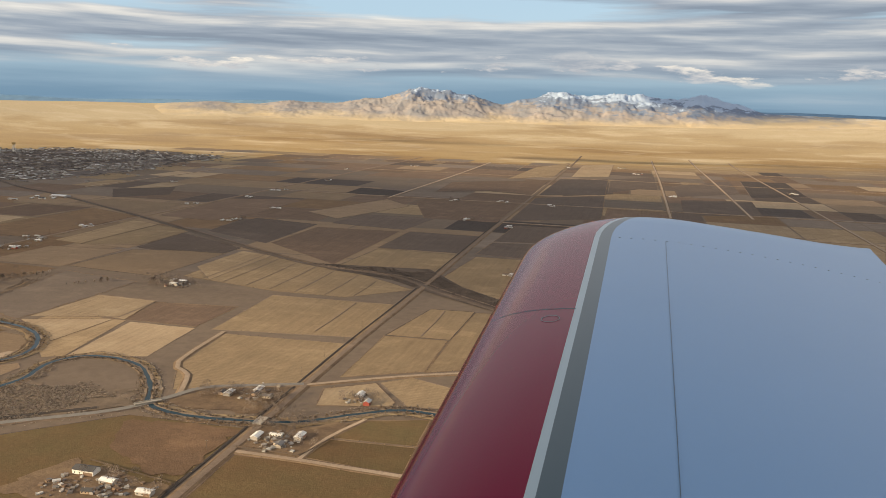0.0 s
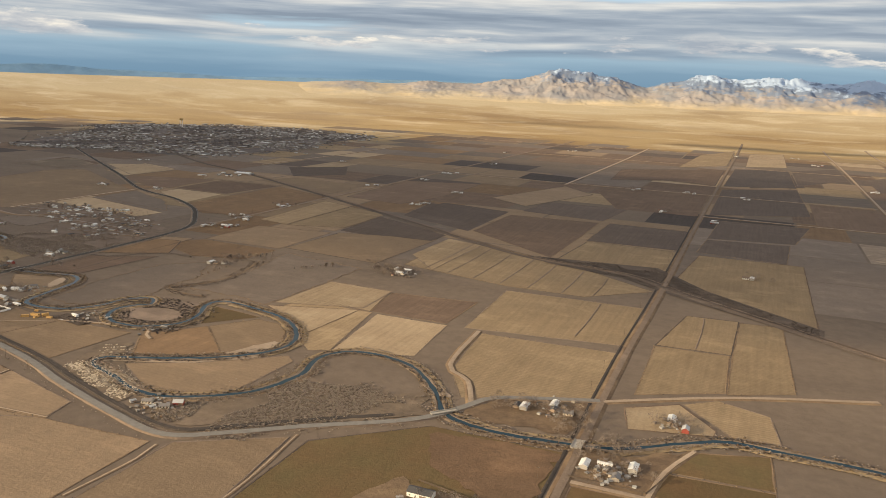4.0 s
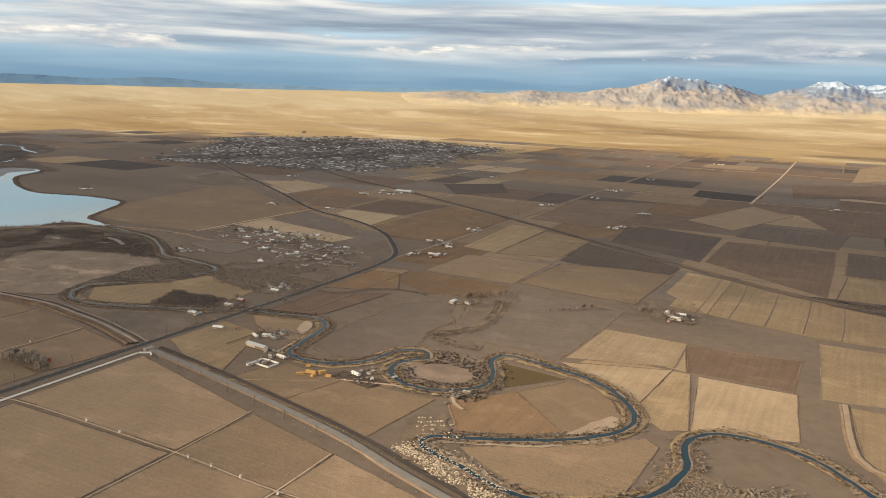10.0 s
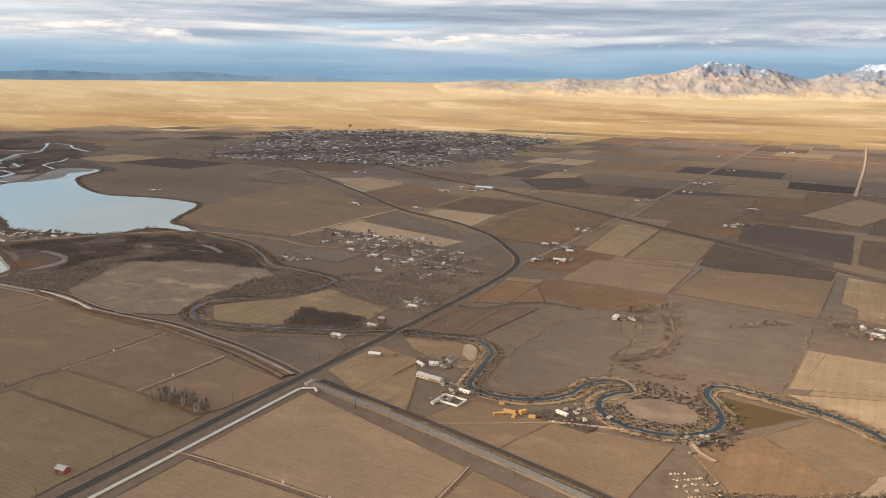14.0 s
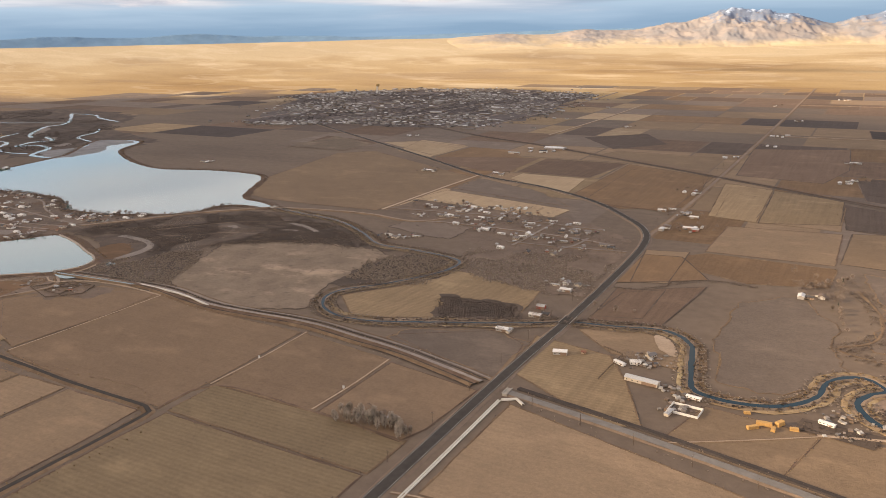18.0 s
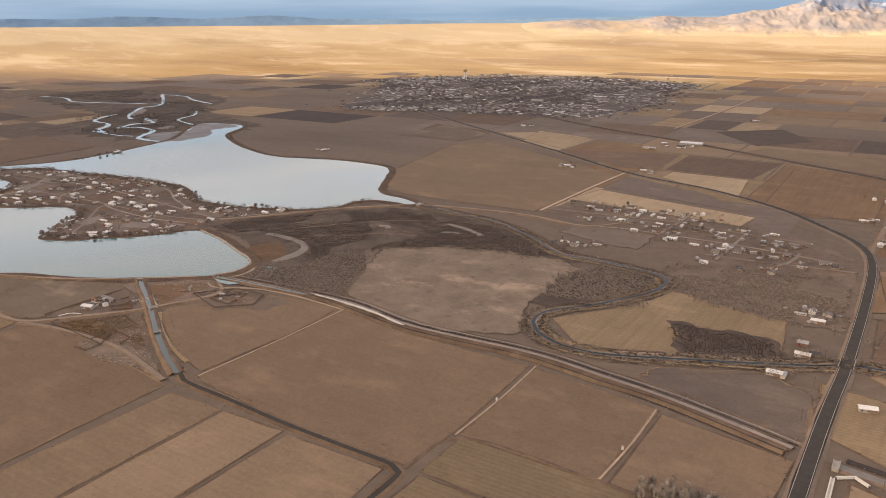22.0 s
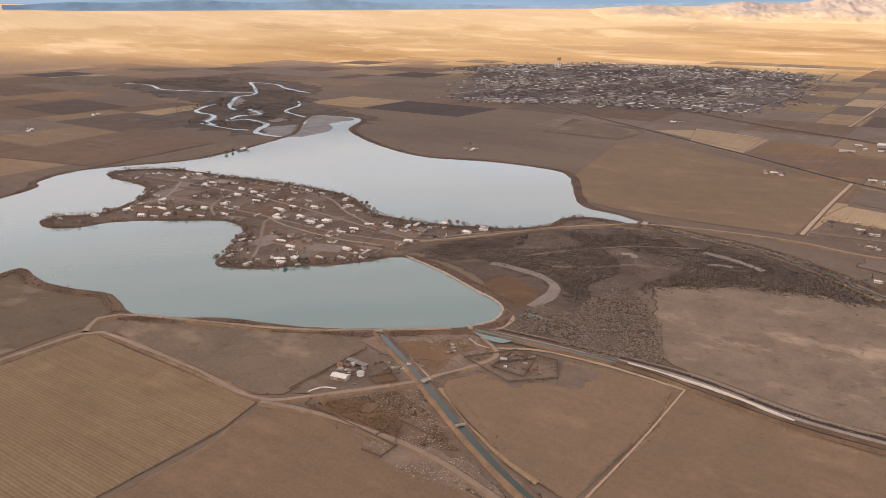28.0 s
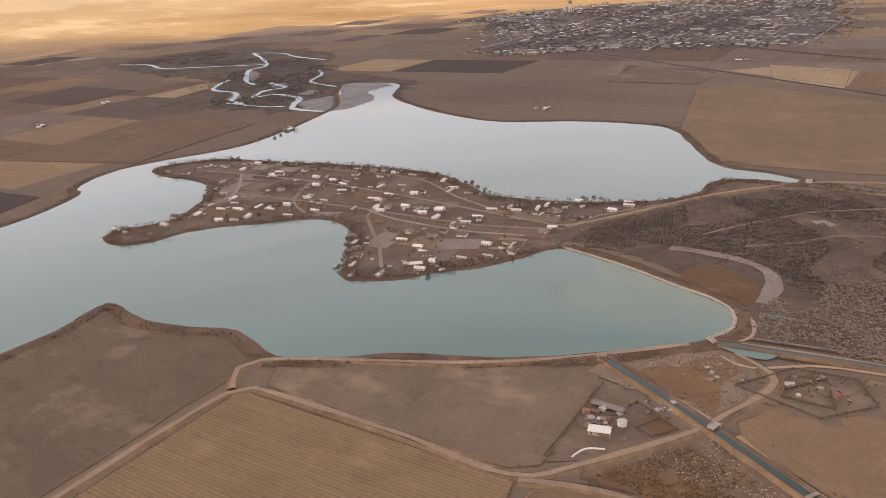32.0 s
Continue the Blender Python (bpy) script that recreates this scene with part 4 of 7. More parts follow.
ribbon("drain", spline([(-187.8, 215), (-188.8, 333), (-190.6, 425), (-191.6, 531), (-190.6, 696), (-192.6, 1167)], 20.0), [(-0.9, 0.95), (-0.4, 1.1), (0.4, 1.1), (0.9, 0.95)], RAIL_BED, None, "dark narrow drain beside the road", wobble=0.3, category="drain")
# the levee road beside the river and its eastward lane
embankment("road", [(-1052, 408), (-961, 413), (-901, 402), (-831, 404), (-789, 398), (-751, 391), (-700, 376)], 2.4, 1.7, GRAVEL, "grey dirt canal bank road", "road", 0.8, 8.0, verge=0.8, wobble=0.3)
levee = spline([(-1052, 408), (-961, 413), (-901, 402), (-831, 404), (-789, 398), (-751, 391), (-700, 376)], 8.0)
for o, wd, mat, text in ((4.4, 0.6, RAIL_BED, "dark weedy seepage ditch"), (6.6, 0.7, GRAVEL, "pale two-wheel track beside the levee"), (-7.4, 0.5, RAIL_BED, "dark weedy toe ditch"), (8.6, 0.4, VERGE, "weedy fence line beside the levee")):
    ribbon("drain", [(x + nx * o, y + ny * o) for (x, y), (nx, ny) in zip(levee, sides(levee))], [(-wd, 1.02), (0, 1.12), (wd, 1.02)], mat, None, text, wobble=0.5, category="ditch")
embankment("road", [(-683, 371), (-611, 356), (-513, 331), (-462, 312), (-403, 293), (-366, 286), (-341, 301), (-312, 324), (-275, 350), (-260, 366), (-250, 384), (-240, 402), (-215, 414), (-186, 426)], 4.4, 1.6, GREY_ROAD, "worn grey road along the river bend", "road", 0.5, 6.0, verge=0.6, shoulder=TRACK)
drain = spline([(-681, 378), (-609, 363), (-511, 338), (-459, 319), (-402, 300), (-366, 294), (-345, 308), (-315, 332), (-280, 357)], 6.0)
ribbon("drain", drain, [(-1.9, 0.9), (-1.2, 1.4), (-0.6, 1.35), (0.6, 1.35), (1.2, 1.4), (1.9, 0.9)], RAIL_BED, None, "dark weedy drain beside the gravel road", wobble=0.3, category="drain")
embankment("road", [(-184, 426), (-137, 456), (-98, 476), (-40, 500)], 3.2, 1.4, DIRT, "pale dirt lane", "road", 1.0, 8.0)
embankment("road", [(-180, 329), (-147, 329), (-94, 327), (-30, 326)], 3.0, 1.2, DIRT, "pale farm track between green fields", "road", 1.0)
embankment("road", [(-147, 329), (-143, 357), (-132, 386)], 2.2, 1.2, DIRT, "pale farm track", "road", 1.0)
embankment("road", [(-247, 385), (-262, 420), (-281, 440), (-288, 512)], 3.0, 1.3, DIRT, "pale farm track by a stubble field", "road", 1.0)
embankment("road", [(-690, 274), (-663, 277), (-563, 276), (-500, 272), (-430, 276)], 1.0, 1.05, DIRT, "narrow pale track between bare fields", "road", 0.4, verge=0.5)
for a, b in (((-564, 330), (-562, 225)), ((-500, 312), (-501, 230)), ((-820, 392), (-819, 314)), ((-756, 380), (-757, 315)), ((-607, 357), (-548, 393)), ((-952, 296), (-950, 404))):
    embankment("road", [a, ((a[0] + b[0]) / 2 + 1, (a[1] + b[1]) / 2), b], 0.9, 1.05, DIRT, "narrow pale field track", "road", 0.4, verge=0.5)
embankment("road", [(-551, 392), (-524, 400), (-490, 408), (-478, 396), (-470, 391)], 2.0, 1.2, DIRT, "pale farm lane", "road", 0.8)
embankment("road", [(-822, 283), (-816, 314), (-758, 314), (-704, 309)], 1.0, 1.05, BANK, "weedy field divide", "road", 0.4, verge=0.6)
# west: canal-side roads, the shore road and the dam road
embankment("road", [(-966, 298), (-954, 289), (-921, 286.5), (-881, 283.5), (-828, 282), (-822, 279), (-821, 249), (-822, 130)], 2.3, 1.4, ASPHALT, "dark grey canal road between bare fields", "road", 1.2, 6.0, wobble=0.25)
embankment("road", [(-1221, 130), (-1221, 241), (-1219, 285), (-1212, 293), (-1143, 293), (-1096, 290), (-1076, 307), (-1052, 338), (-1046, 350), (-1034, 383), (-1052, 399)], 2.5, 1.4, FARM_ROAD, "pale dirt farm road", "road", 1.4, 6.0, wobble=0.5)
embankment("road", [(-1219, 288), (-1225, 311), (-1141, 348), (-1098, 376), (-1070, 398)], 2.4, 1.9, FARM_ROAD, "tan shore road on the reservoir bank", "road", 1.2, 6.0, wobble=0.4)
embankment("road", [(-1092, 289), (-1069, 295), (-1040, 297), (-1008, 296), (-962, 284)], 2.6, 1.35, FARM_ROAD, "pale dirt farm road", "road", 1.0, 6.0)
embankment("road", [(-1176, 514), (-1148, 553), (-1117, 600), (-1088, 630), (-1065, 650), (-1010, 664), (-960, 668), (-905, 660), (-880, 690)], 2.8, 1.6, FARM_ROAD, "tan dirt dam road", "road", 1.6, 6.0, wobble=0.4)
embankment("road", [(-960, 690), (-960, 800), (-958, 904)], 3.0, 1.3, DIRT, "dirt lane", "road", 1.0, 10.0)
for pts in ([(-1135, 579), (-1165, 541), (-1178, 517), (-1227, 522), (-1318, 536), (-1396, 543), (-1478, 541), (-1530, 536)], [(-1174, 510), (-1233, 498), (-1319, 500), (-1401, 499), (-1437, 497)], [(-1305, 488), (-1283, 465), (-1262, 444), (-1241, 418)], [(-1474, 540), (-1437, 497), (-1430, 460), (-1423, 440)], [(-1192, 492), (-1231, 486), (-1285, 490), (-1313, 500)], [(-1500, 560), (-1440, 572), (-1380, 578), (-1320, 574), (-1270, 545), (-1220, 524)], [(-1400, 543), (-1380, 500), (-1350, 478)], [(-1320, 536), (-1305, 488)]):
    embankment("street", pts, 2.2, 1.35, GRAVEL, "grey gravel lane among lakeside houses", "street", 0.8, 7.0, verge=1.0, wobble=0.3)
for pts in ([(-958, 700), (-900, 706), (-850, 712), (-800, 705), (-740, 700)], [(-905, 660), (-880, 668), (-830, 668), (-770, 665), (-715, 655)], [(-845, 670), (-843, 712), (-842, 745)], [(-790, 620), (-788, 668), (-787, 704)], [(-760, 610), (-745, 640), (-742, 668)], [(-702, 640), (-760, 632), (-800, 630)]):
    embankment("street", pts, 2.6, 1.3, GRAVEL, "grey lane of a small housing tract", "street", 0.7, 8.0, verge=0.8)

for k, (x, y0, y1) in enumerate(((-397, 668, 800), (-372, 662, 790), (-345, 656, 778), (-318, 650, 768), (-292, 648, 758), (-262, 646, 735), (-236, 652, 716), (-225, 535, 628), (-145, 548, 628), (-628, 805, 940))):
    ribbon("field_divide", spline([(x, y0), (x + 1, (y0 + y1) / 2), (x, y1)], 12.0), [(-0.55, 0.9), (0, 1.15), (0.55, 0.9)], SCRUBLAND, None, "dark weedy line between field strips", wobble=0.4, category="field divide")
for pts in ([(-311, 315), (-306, 270), (-306, 249)], [(-363, 277), (-361, 262), (-364, 225)]):
    embankment("road", pts, 0.9, 1.05, DIRT, "narrow pale field track", "road", 0.5, verge=0.8)

# diagonal railway
rail_line = spline([(-1500, 1510), (-1145, 1262), (-983, 1178), (-692, 1001), (-477, 860), (-333, 772), (-225, 742), (-164, 691), (-60, 610), (60, 520), (420, 240)], 12.0)
bed = ribbon("railway", rail_line, [(-4.2, 1.0), (-1.7, 1.7), (1.7, 1.7), (4.2, 1.0)], RAIL_BROWN, None, "dark railway bed crossing the fields on the slant", category="railway")
for s in (-0.8, 0.8):
    ribbon("rail", rail_line, [(s - 0.08, 1.74), (s - 0.04, 1.9), (s + 0.04, 1.9), (s + 0.08, 1.74)], STEEL, bed)
ribbon("service_track", [(x + 5.5, y + 5.5) for x, y in rail_line], [(-1.1, 1.2), (1.1, 1.2)], TRACK, bed, "pale service track")
sheet("brush_ground", [(-330, 775), (-200, 790), (-150, 720), (-60, 640), (-64, 612), (-160, 676), (-225, 728), (-300, 752)], 1.14, MARSH, None, "dark brushy triangle beside the railway", "scrub ground")

# white concrete ditch beside the highway
ditch_line = spline([(-683, 110), (-683.5, 280), (-684, 362)], 12.0)
WHITE_CONCRETE = plain("white_concrete", (0.66, 0.62, 0.55), 0.85, 0.15, 0.4)
ditch = ribbon("concrete_ditch", ditch_line, [(-0.9, 1.0), (-0.75, 1.45), (-0.4, 1.45), (-0.25, 0.95), (0.25, 0.95), (0.4, 1.45), (0.75, 1.45), (0.9, 1.0)], WHITE_CONCRETE, None, "white concrete-lined irrigation ditch", category="ditch")
for pts in ([(-683, 362), (-677, 366), (-672, 362)], [(-980, 412), (-940, 409), (-905, 400)]):
    ribbon("concrete_ditch", spline(pts, 6.0), [(-0.7, 1.2), (-0.5, 2.0), (0.5, 2.0), (0.7, 1.2)], WHITE_CONCRETE, None, "pale concrete ditch wall", category="ditch")

# ---- river ----
RIVER = spline([(330, 300), (200, 352), (80, 370), (0, 392), (-50, 402), (-97, 404), (-120, 403), (-142, 389), (-167, 371), (-198, 364), (-231, 362), (-256, 371), (-273, 396), (-294, 421), (-318, 433), (-345, 432), (-357, 412), (-352, 382), (-362, 348), (-392, 324), (-420, 323), (-446, 333), (-468, 341), (-469, 353), (-450, 361), (-414, 381), (-390, 407), (-388, 432), (-405, 458), (-428, 473), (-460, 482), (-484, 485), (-489, 470), (-477, 446), (-477, 424), (-495, 407), (-516, 406)], 4.0)
RIVER += spline([(-516, 406), (-531, 416), (-537, 432), (-531, 446), (-525, 452), (-535, 464), (-550, 452), (-554, 430), (-572, 411), (-603, 411), (-612, 438), (-619, 470), (-637, 485), (-667, 478), (-690, 474), (-714, 460), (-760, 439), (-795, 424), (-823, 423), (-843, 438), (-848, 462), (-826, 492), (-807, 528), (-805, 556), (-820, 567), (-860, 574), (-890, 577), (-928, 606), (-972, 632), (-1020, 642), (-1062, 650)], 4.0)[1:]
head = max(i for i, q in enumerate(RIVER) if q[0] > -640.0)
ribbon("river", RIVER[:head + 1], [(-1.7, 1.26), (0, 1.28), (1.7, 1.26)], RIVER_WATER, None, "narrow dark blue meandering river", wobble=1.3, category="river")
ribbon("river", RIVER[head:], [(-0.8, 1.26), (0, 1.28), (0.8, 1.26)], RIVER_WATER, None, "narrow upper reach of the river between brushy banks", wobble=1.1, category="river")
for s in (-1, 1):
    prof = [(s * 0.9, 1.18), (s * 1.7, 1.27), (s * 2.6, 1.38), (s * 4.6, 0.8)]
    ribbon("river_bank", RIVER, prof if s > 0 else prof[::-1], RIVERBANK, None, "dry reedy river bank", wobble=1.6, category="bank")
# straw grass on the banks, in stretches of uneven width
for o in (-5.2, 5.2):
    line = [(x + nx * o, y + ny * o) for (x, y), (nx, ny) in zip(RIVER, sides(RIVER))]
    start = 0
    while start < len(line) - 12:
        stop = min(len(line), start + rng.randint(14, 46))
        if rng.random() < 0.62:
            wide = rng.uniform(0.7, 2.4)
            ribbon("grass_margin", line[start:stop], [(-wide, 0.98), (-wide * 0.5, 1.16), (wide * 0.5, 1.16), (wide, 0.98)], rng.choice((STRAW_GRASS, STRAW_GRASS, VERGE, DIRT)), None, "strip of dry straw grass along the river", wobble=2.0, category="grass strip")
        start = stop
# loose sand bars in the bends
for poly in ([(-262, 392), (-270, 402), (-287, 419), (-283, 405), (-272, 392)], [(-392, 412), (-398, 425), (-412, 390), (-405, 386)], [(-640, 476), (-628, 470), (-622, 450), (-632, 455)]):
    sheet("sand_bar", ragged(spline(poly, 4.0, True), 3.0, 0.8), 1.2, DIRT, None, "pale sandy inside of a river bend", "sand bar")

# ---- bottom land and marsh round the river ----
for poly, mat, label in (
    ([(-355, 392), (-362, 345), (-392, 318), (-400, 306), (-366, 298), (-330, 318), (-290, 344), (-262, 366), (-275, 388), (-300, 380), (-330, 372)], RIVERBANK, "brushy bottom land inside the river road"),
    ([(-476, 412), (-470, 436), (-482, 460), (-500, 470), (-528, 462), (-540, 440), (-530, 414), (-500, 402)], SCRUBLAND, "brushy oxbow meadow"),
    ([(-254, 372), (-232, 372), (-192, 376), (-188, 420), (-240, 402)], VERGE, "rough farmyard ground by the river"),
    ([(-182, 332), (-150, 333), (-136, 382), (-160, 366), (-182, 362)], VERGE, "rough farmyard ground"),
    ([(-262, 262), (-205, 262), (-188, 275), (-190, 288), (-250, 300)], VERGE, "dirt farmyard"),
    ([(-1176, 500), (-1166, 526), (-1150, 550), (-1118, 594), (-1085, 624), (-1041, 640), (-975, 630), (-900, 590), (-860, 578), (-870, 560), (-940, 566), (-996, 542), (-1018, 512), (-990, 470), (-975, 425), (-1025, 414), (-1049, 416), (-1057, 445), (-1104, 478)], MARSH, "dark brushy marsh below the dam"),
    ([(-1097, 463), (-1092, 486), (-1068, 484), (-1056, 466), (-1052, 450), (-1062, 446)], RUSSET, "rusty grass inside the dry channel"),
    ([(-477, 332), (-490, 369), (-479, 380), (-464, 366), (-446, 344), (-414, 322), (-416, 306), (-448, 318)], RIVERBANK, "rocky pale ground by the river bend"),
    ([(-1036, 290), (-1019, 309), (-1000, 303), (-972, 289), (-988, 284), (-1013, 284)], SCRUBLAND, "rough stony ground beside the canal"),
    ([(-850, 572), (-812, 562), (-800, 530), (-812, 500), (-846, 466), (-862, 470), (-868, 520)], MARSH, "dark willow ground in the river bend"),
    ([(-812, 590), (-762, 612), (-703, 606), (-698, 520), (-727, 520), (-790, 535), (-806, 560)], SCRUBLAND, "brushy ground beside the houses"),
    ([(-782, 486), (-729, 490), (-716, 466), (-765, 446)], MARSH, "dark burnt patch of brush"),
    ([(-1096, 362), (-1046, 348), (-1034, 380), (-1056, 400), (-1092, 376)], SCRUBLAND, "rough ground by the canal head"),
    ([(-1092, 360), (-1088, 300), (-1074, 308), (-1050, 340)], SCRUBLAND, "farmyard beside the canal"),
    ([(-1075, 301), (-1047, 336), (-1030, 327), (-996, 304), (-1021, 298), (-1054, 298)], BANK, "rough fenced paddock"),
    ([(-1046, 373), (-1030, 396), (-990, 398), (-985, 378), (-1015, 362)], SCRUBLAND, "old pens by the canal")):
    fields[0] += 1
    sheet("rough_ground", ragged(poly, 4.0, 3.0), 0.82 + 0.002 * fields[0], mat, None, label, "rough ground")
ribbon("oxbow_channel", spline([(-1110, 504), (-1091, 503), (-1067, 496), (-1052, 478), (-1052, 450)], 4.0), [(-3.2, 1.14), (-2.0, 1.24), (2.0, 1.24), (3.2, 1.14)], MUD, None, "dry pale curved channel", wobble=1.8, category="dry channel")

for pts, wide in (([(-1005, 605), (-986, 601), (-962, 588)], 2.6), ([(-1049, 570), (-1044, 574), (-1038, 567)], 2.4), ([(-994, 580), (-987, 584), (-980, 584)], 1.8), ([(-1075, 520), (-1050, 535), (-1035, 552), (-1005, 560)], 0.9), ([(-1100, 530), (-1078, 560), (-1050, 590), (-1010, 612)], 0.8)):
    ribbon("dry_channel", spline(pts, 4.0), [(-wide, 1.12), (-wide * 0.6, 1.22), (wide * 0.6, 1.22), (wide, 1.12)], MUD if wide > 1 else SCRUBLAND, None, "pale dry channel through the marsh brush", wobble=1.2, category="dry channel")
sheet("pool", ragged(spline([(-1049, 440), (-1043, 441), (-1038, 438), (-1044, 435)], 2.0, True), 2.0, 0.5), 1.24, CANAL_WATER, None, "small dark pool below the dam", "water")
sheet("tract_ground", ragged([(-957, 686), (-952, 750), (-830, 752), (-740, 707), (-703, 668), (-702, 596), (-800, 596), (-872, 655)], 8.0, 3.0), 0.87, SCRUBLAND, None, "brown worn ground among the tract houses", "rough ground")

# ---- reservoir ----
SOUTH = [(-1348, 228), (-1343, 263), (-1341, 290), (-1346, 322), (-1311, 316), (-1283, 320), (-1257, 327), (-1240, 321), (-1223, 316), (-1196, 328), (-1177, 341), (-1142, 353), (-1111, 368), (-1099, 375), (-1083, 389), (-1065, 405), (-1058, 421), (-1062, 437), (-1074, 447), (-1091, 454), (-1126, 470), (-1157, 480)]
POINT = [(-1170, 474), (-1176, 460), (-1191, 439), (-1211, 421), (-1218, 410), (-1240, 398), (-1254, 400), (-1275, 432), (-1300, 463), (-1331, 472), (-1358, 453), (-1382, 436), (-1399, 418), (-1406, 394), (-1424, 382), (-1446, 389), (-1451, 402), (-1431, 430), (-1442, 466), (-1470, 502), (-1503, 512), (-1538, 513), (-1566, 523), (-1567, 542), (-1550, 563), (-1529, 576), (-1469, 583), (-1412, 592), (-1352, 595), (-1313, 591), (-1278, 573), (-1248, 556), (-1196, 559), (-1163, 572), (-1144, 579), (-1122, 606), (-1123, 626), (-1113, 643)]
NORTH = [(-1092, 648), (-1071, 646), (-1069, 655), (-1092, 665), (-1124, 673), (-1149, 706), (-1192, 780), (-1235, 797), (-1296, 794), (-1358, 777), (-1411, 788), (-1490, 826), (-1565, 880), (-1608, 955), (-1645, 972), (-1697, 955), (-1664, 896), (-1600, 818), (-1581, 766), (-1565, 705), (-1555, 635), (-1562, 599), (-1588, 550), (-1600, 508), (-1584, 464), (-1561, 450), (-1544, 406), (-1540, 371), (-1550, 320), (-1570, 240), (-1450, 180)]
shore = spline(SOUTH + POINT + NORTH, 7.0, True)
sheet("lake", shore, 1.3, LAKE_WATER, None, "calm blue-green reservoir reflecting the sky", "water")
for s, a in ((1, 0), (-1, 0)):
    prof = [(s * -0.6, 1.25), (s * 0.9, 1.6), (s * 3.2, 1.7), (s * 8.5, 0.8)]
    ribbon("lake_shore", shore, prof if s > 0 else prof[::-1], BANK, None, "brown weedy lake shore", True, 1.7, category="shore") if s == (1 if sum(x0 * y1 - x1 * y0 for (x0, y0), (x1, y1) in zip(shore, shore[1:])) < 0 else -1) else None
peninsula = spline(POINT + [(-1100, 640), (-1120, 590), (-1150, 545), (-1165, 500)], 8.0, True)
sheet("peninsula", peninsula, 1.1, earth("dark_lot_soil", (0.125, 0.096, 0.075), (0.185, 0.14, 0.105), (0.08, 0.08), blotch=0.3, patchy=0.5), None, "brown peninsula of house lots in the lake", "peninsula ground")
lots = random.Random(41)
for x, y in spots_in(POINT + [(-1150, 600), (-1160, 520)], 95, 0, 0, 43):
    w0, d0, a0 = lots.uniform(6, 16), lots.uniform(5, 11), lots.choice((8, 14, 98, 20))
    corner = [pose(x, y, 0, 0, 0, a0) @ Vector((sx * w0, sy * d0, 0)) for sx, sy in ((-1, -1), (1, -1), (1, 1), (-1, 1))]
    if all(inside(q.x, q.y, peninsula) for q in corner):
        fields[0] += 1
        sheet("house_lot", [(q.x, q.y) for q in corner], 1.12 + 0.0012 * fields[0], lots.choice((EARTH["brown"], EARTH["grey"], SCRUBLAND, MARSH, GRAVEL, BANK)), None, "small dirt house lot on the peninsula", "house lot")
ribbon("dam_face", spline([(-1163, 482), (-1126, 470), (-1091, 454), (-1074, 447), (-1062, 437), (-1058, 421), (-1064, 407)], 4.0), [(-1.2, 1.0), (-0.4, 1.8), (0.4, 1.8), (1.2, 1.0)], RIPRAP, None, "pale riprap dam face along the water", wobble=0.4, category="dam")
sheet("mud_flat", ragged(spline([(-1700, 945), (-1655, 968), (-1625, 960), (-1620, 905), (-1580, 862), (-1572, 800), (-1600, 785), (-1640, 796), (-1668, 829), (-1650, 880)], 12.0, True), 6.0, 4.0), 1.36, earth("wet_grey_mud", (0.20, 0.19, 0.175), (0.26, 0.25, 0.235), (0.05, 0.05)), None, "pale wet mud flat at the head of the lake", "mud flat")
# braided inflow
sheet("marsh_meadow", ragged(spline([(-1590, 780), (-1660, 770), (-1794, 764), (-1895, 753), (-1929, 931), (-2338, 1050), (-2430, 1224), (-2299, 1354), (-1995, 1275), (-1856, 1103), (-1609, 988), (-1570, 900), (-1590, 850)], 20.0, True), 12.0, 14.0), 0.9, MARSH, None, "brown marshy inflow meadow", "marsh")
sheet("marsh_meadow", ragged(spline([(-1700, 800), (-1800, 800), (-1940, 960), (-2000, 1060), (-1990, 1200), (-1900, 1120), (-1760, 990), (-1700, 930)], 20.0, True), 12.0, 10.0), 0.94, MARSH, None, "dark brushy middle of the inflow meadow", "marsh")
for pts, wd in (([(-1575, 800), (-1596, 783), (-1650, 792), (-1687, 845), (-1743, 866), (-1764, 844), (-1787, 888), (-1777, 917), (-1834, 946)], 4.0), ([(-1740, 800), (-1777, 816), (-1817, 862), (-1888, 884), (-1936, 960)], 3.4), ([(-1850, 930), (-1891, 954), (-1984, 1050), (-2011, 1121), (-2189, 1265)], 3.6), ([(-1690, 930), (-1771, 964), (-1806, 1028), (-1850, 1070)], 2.6), ([(-2011, 1121), (-2144, 1073), (-2211, 1057), (-2305, 1097), (-2380, 1090)], 3.4), ([(-1930, 1180), (-2035, 1219), (-2105, 1261), (-2189, 1265)], 3.0), ([(-1668, 798), (-1700, 790), (-1770, 800)], 2.2)):
    ribbon("inflow_stream", spline(pts, 7.0), [(-wd, 1.3), (0, 1.33), (wd, 1.3)], LAKE_WATER, None, "shallow braided stream", wobble=3.2, category="stream")
for poly in ([(-1811, 923), (-1821, 950), (-1796, 942), (-1775, 908)], [(-1787, 817), (-1818, 861), (-1790, 844), (-1771, 815)], [(-1718, 881), (-1721, 909), (-1696, 890), (-1695, 870)], [(-1884, 958), (-1961, 1021), (-1990, 1060), (-1930, 1020)]):
    sheet("mud_flat", ragged(spline(poly, 6.0, True), 6.0, 4.0), 1.1, MUD, None, "pale mud bar in the inflow meadow", "mud flat")
field("brown", [(-1758, 502), (-1802, 727), (-1627, 706), (-1608, 538)])
field("dark", [(-2167, 742), (-2189, 869), (-2021, 855), (-2014, 738)])
field("sage", [(-2599, 1023), (-2644, 1123), (-2459, 1192), (-2380, 1017)])
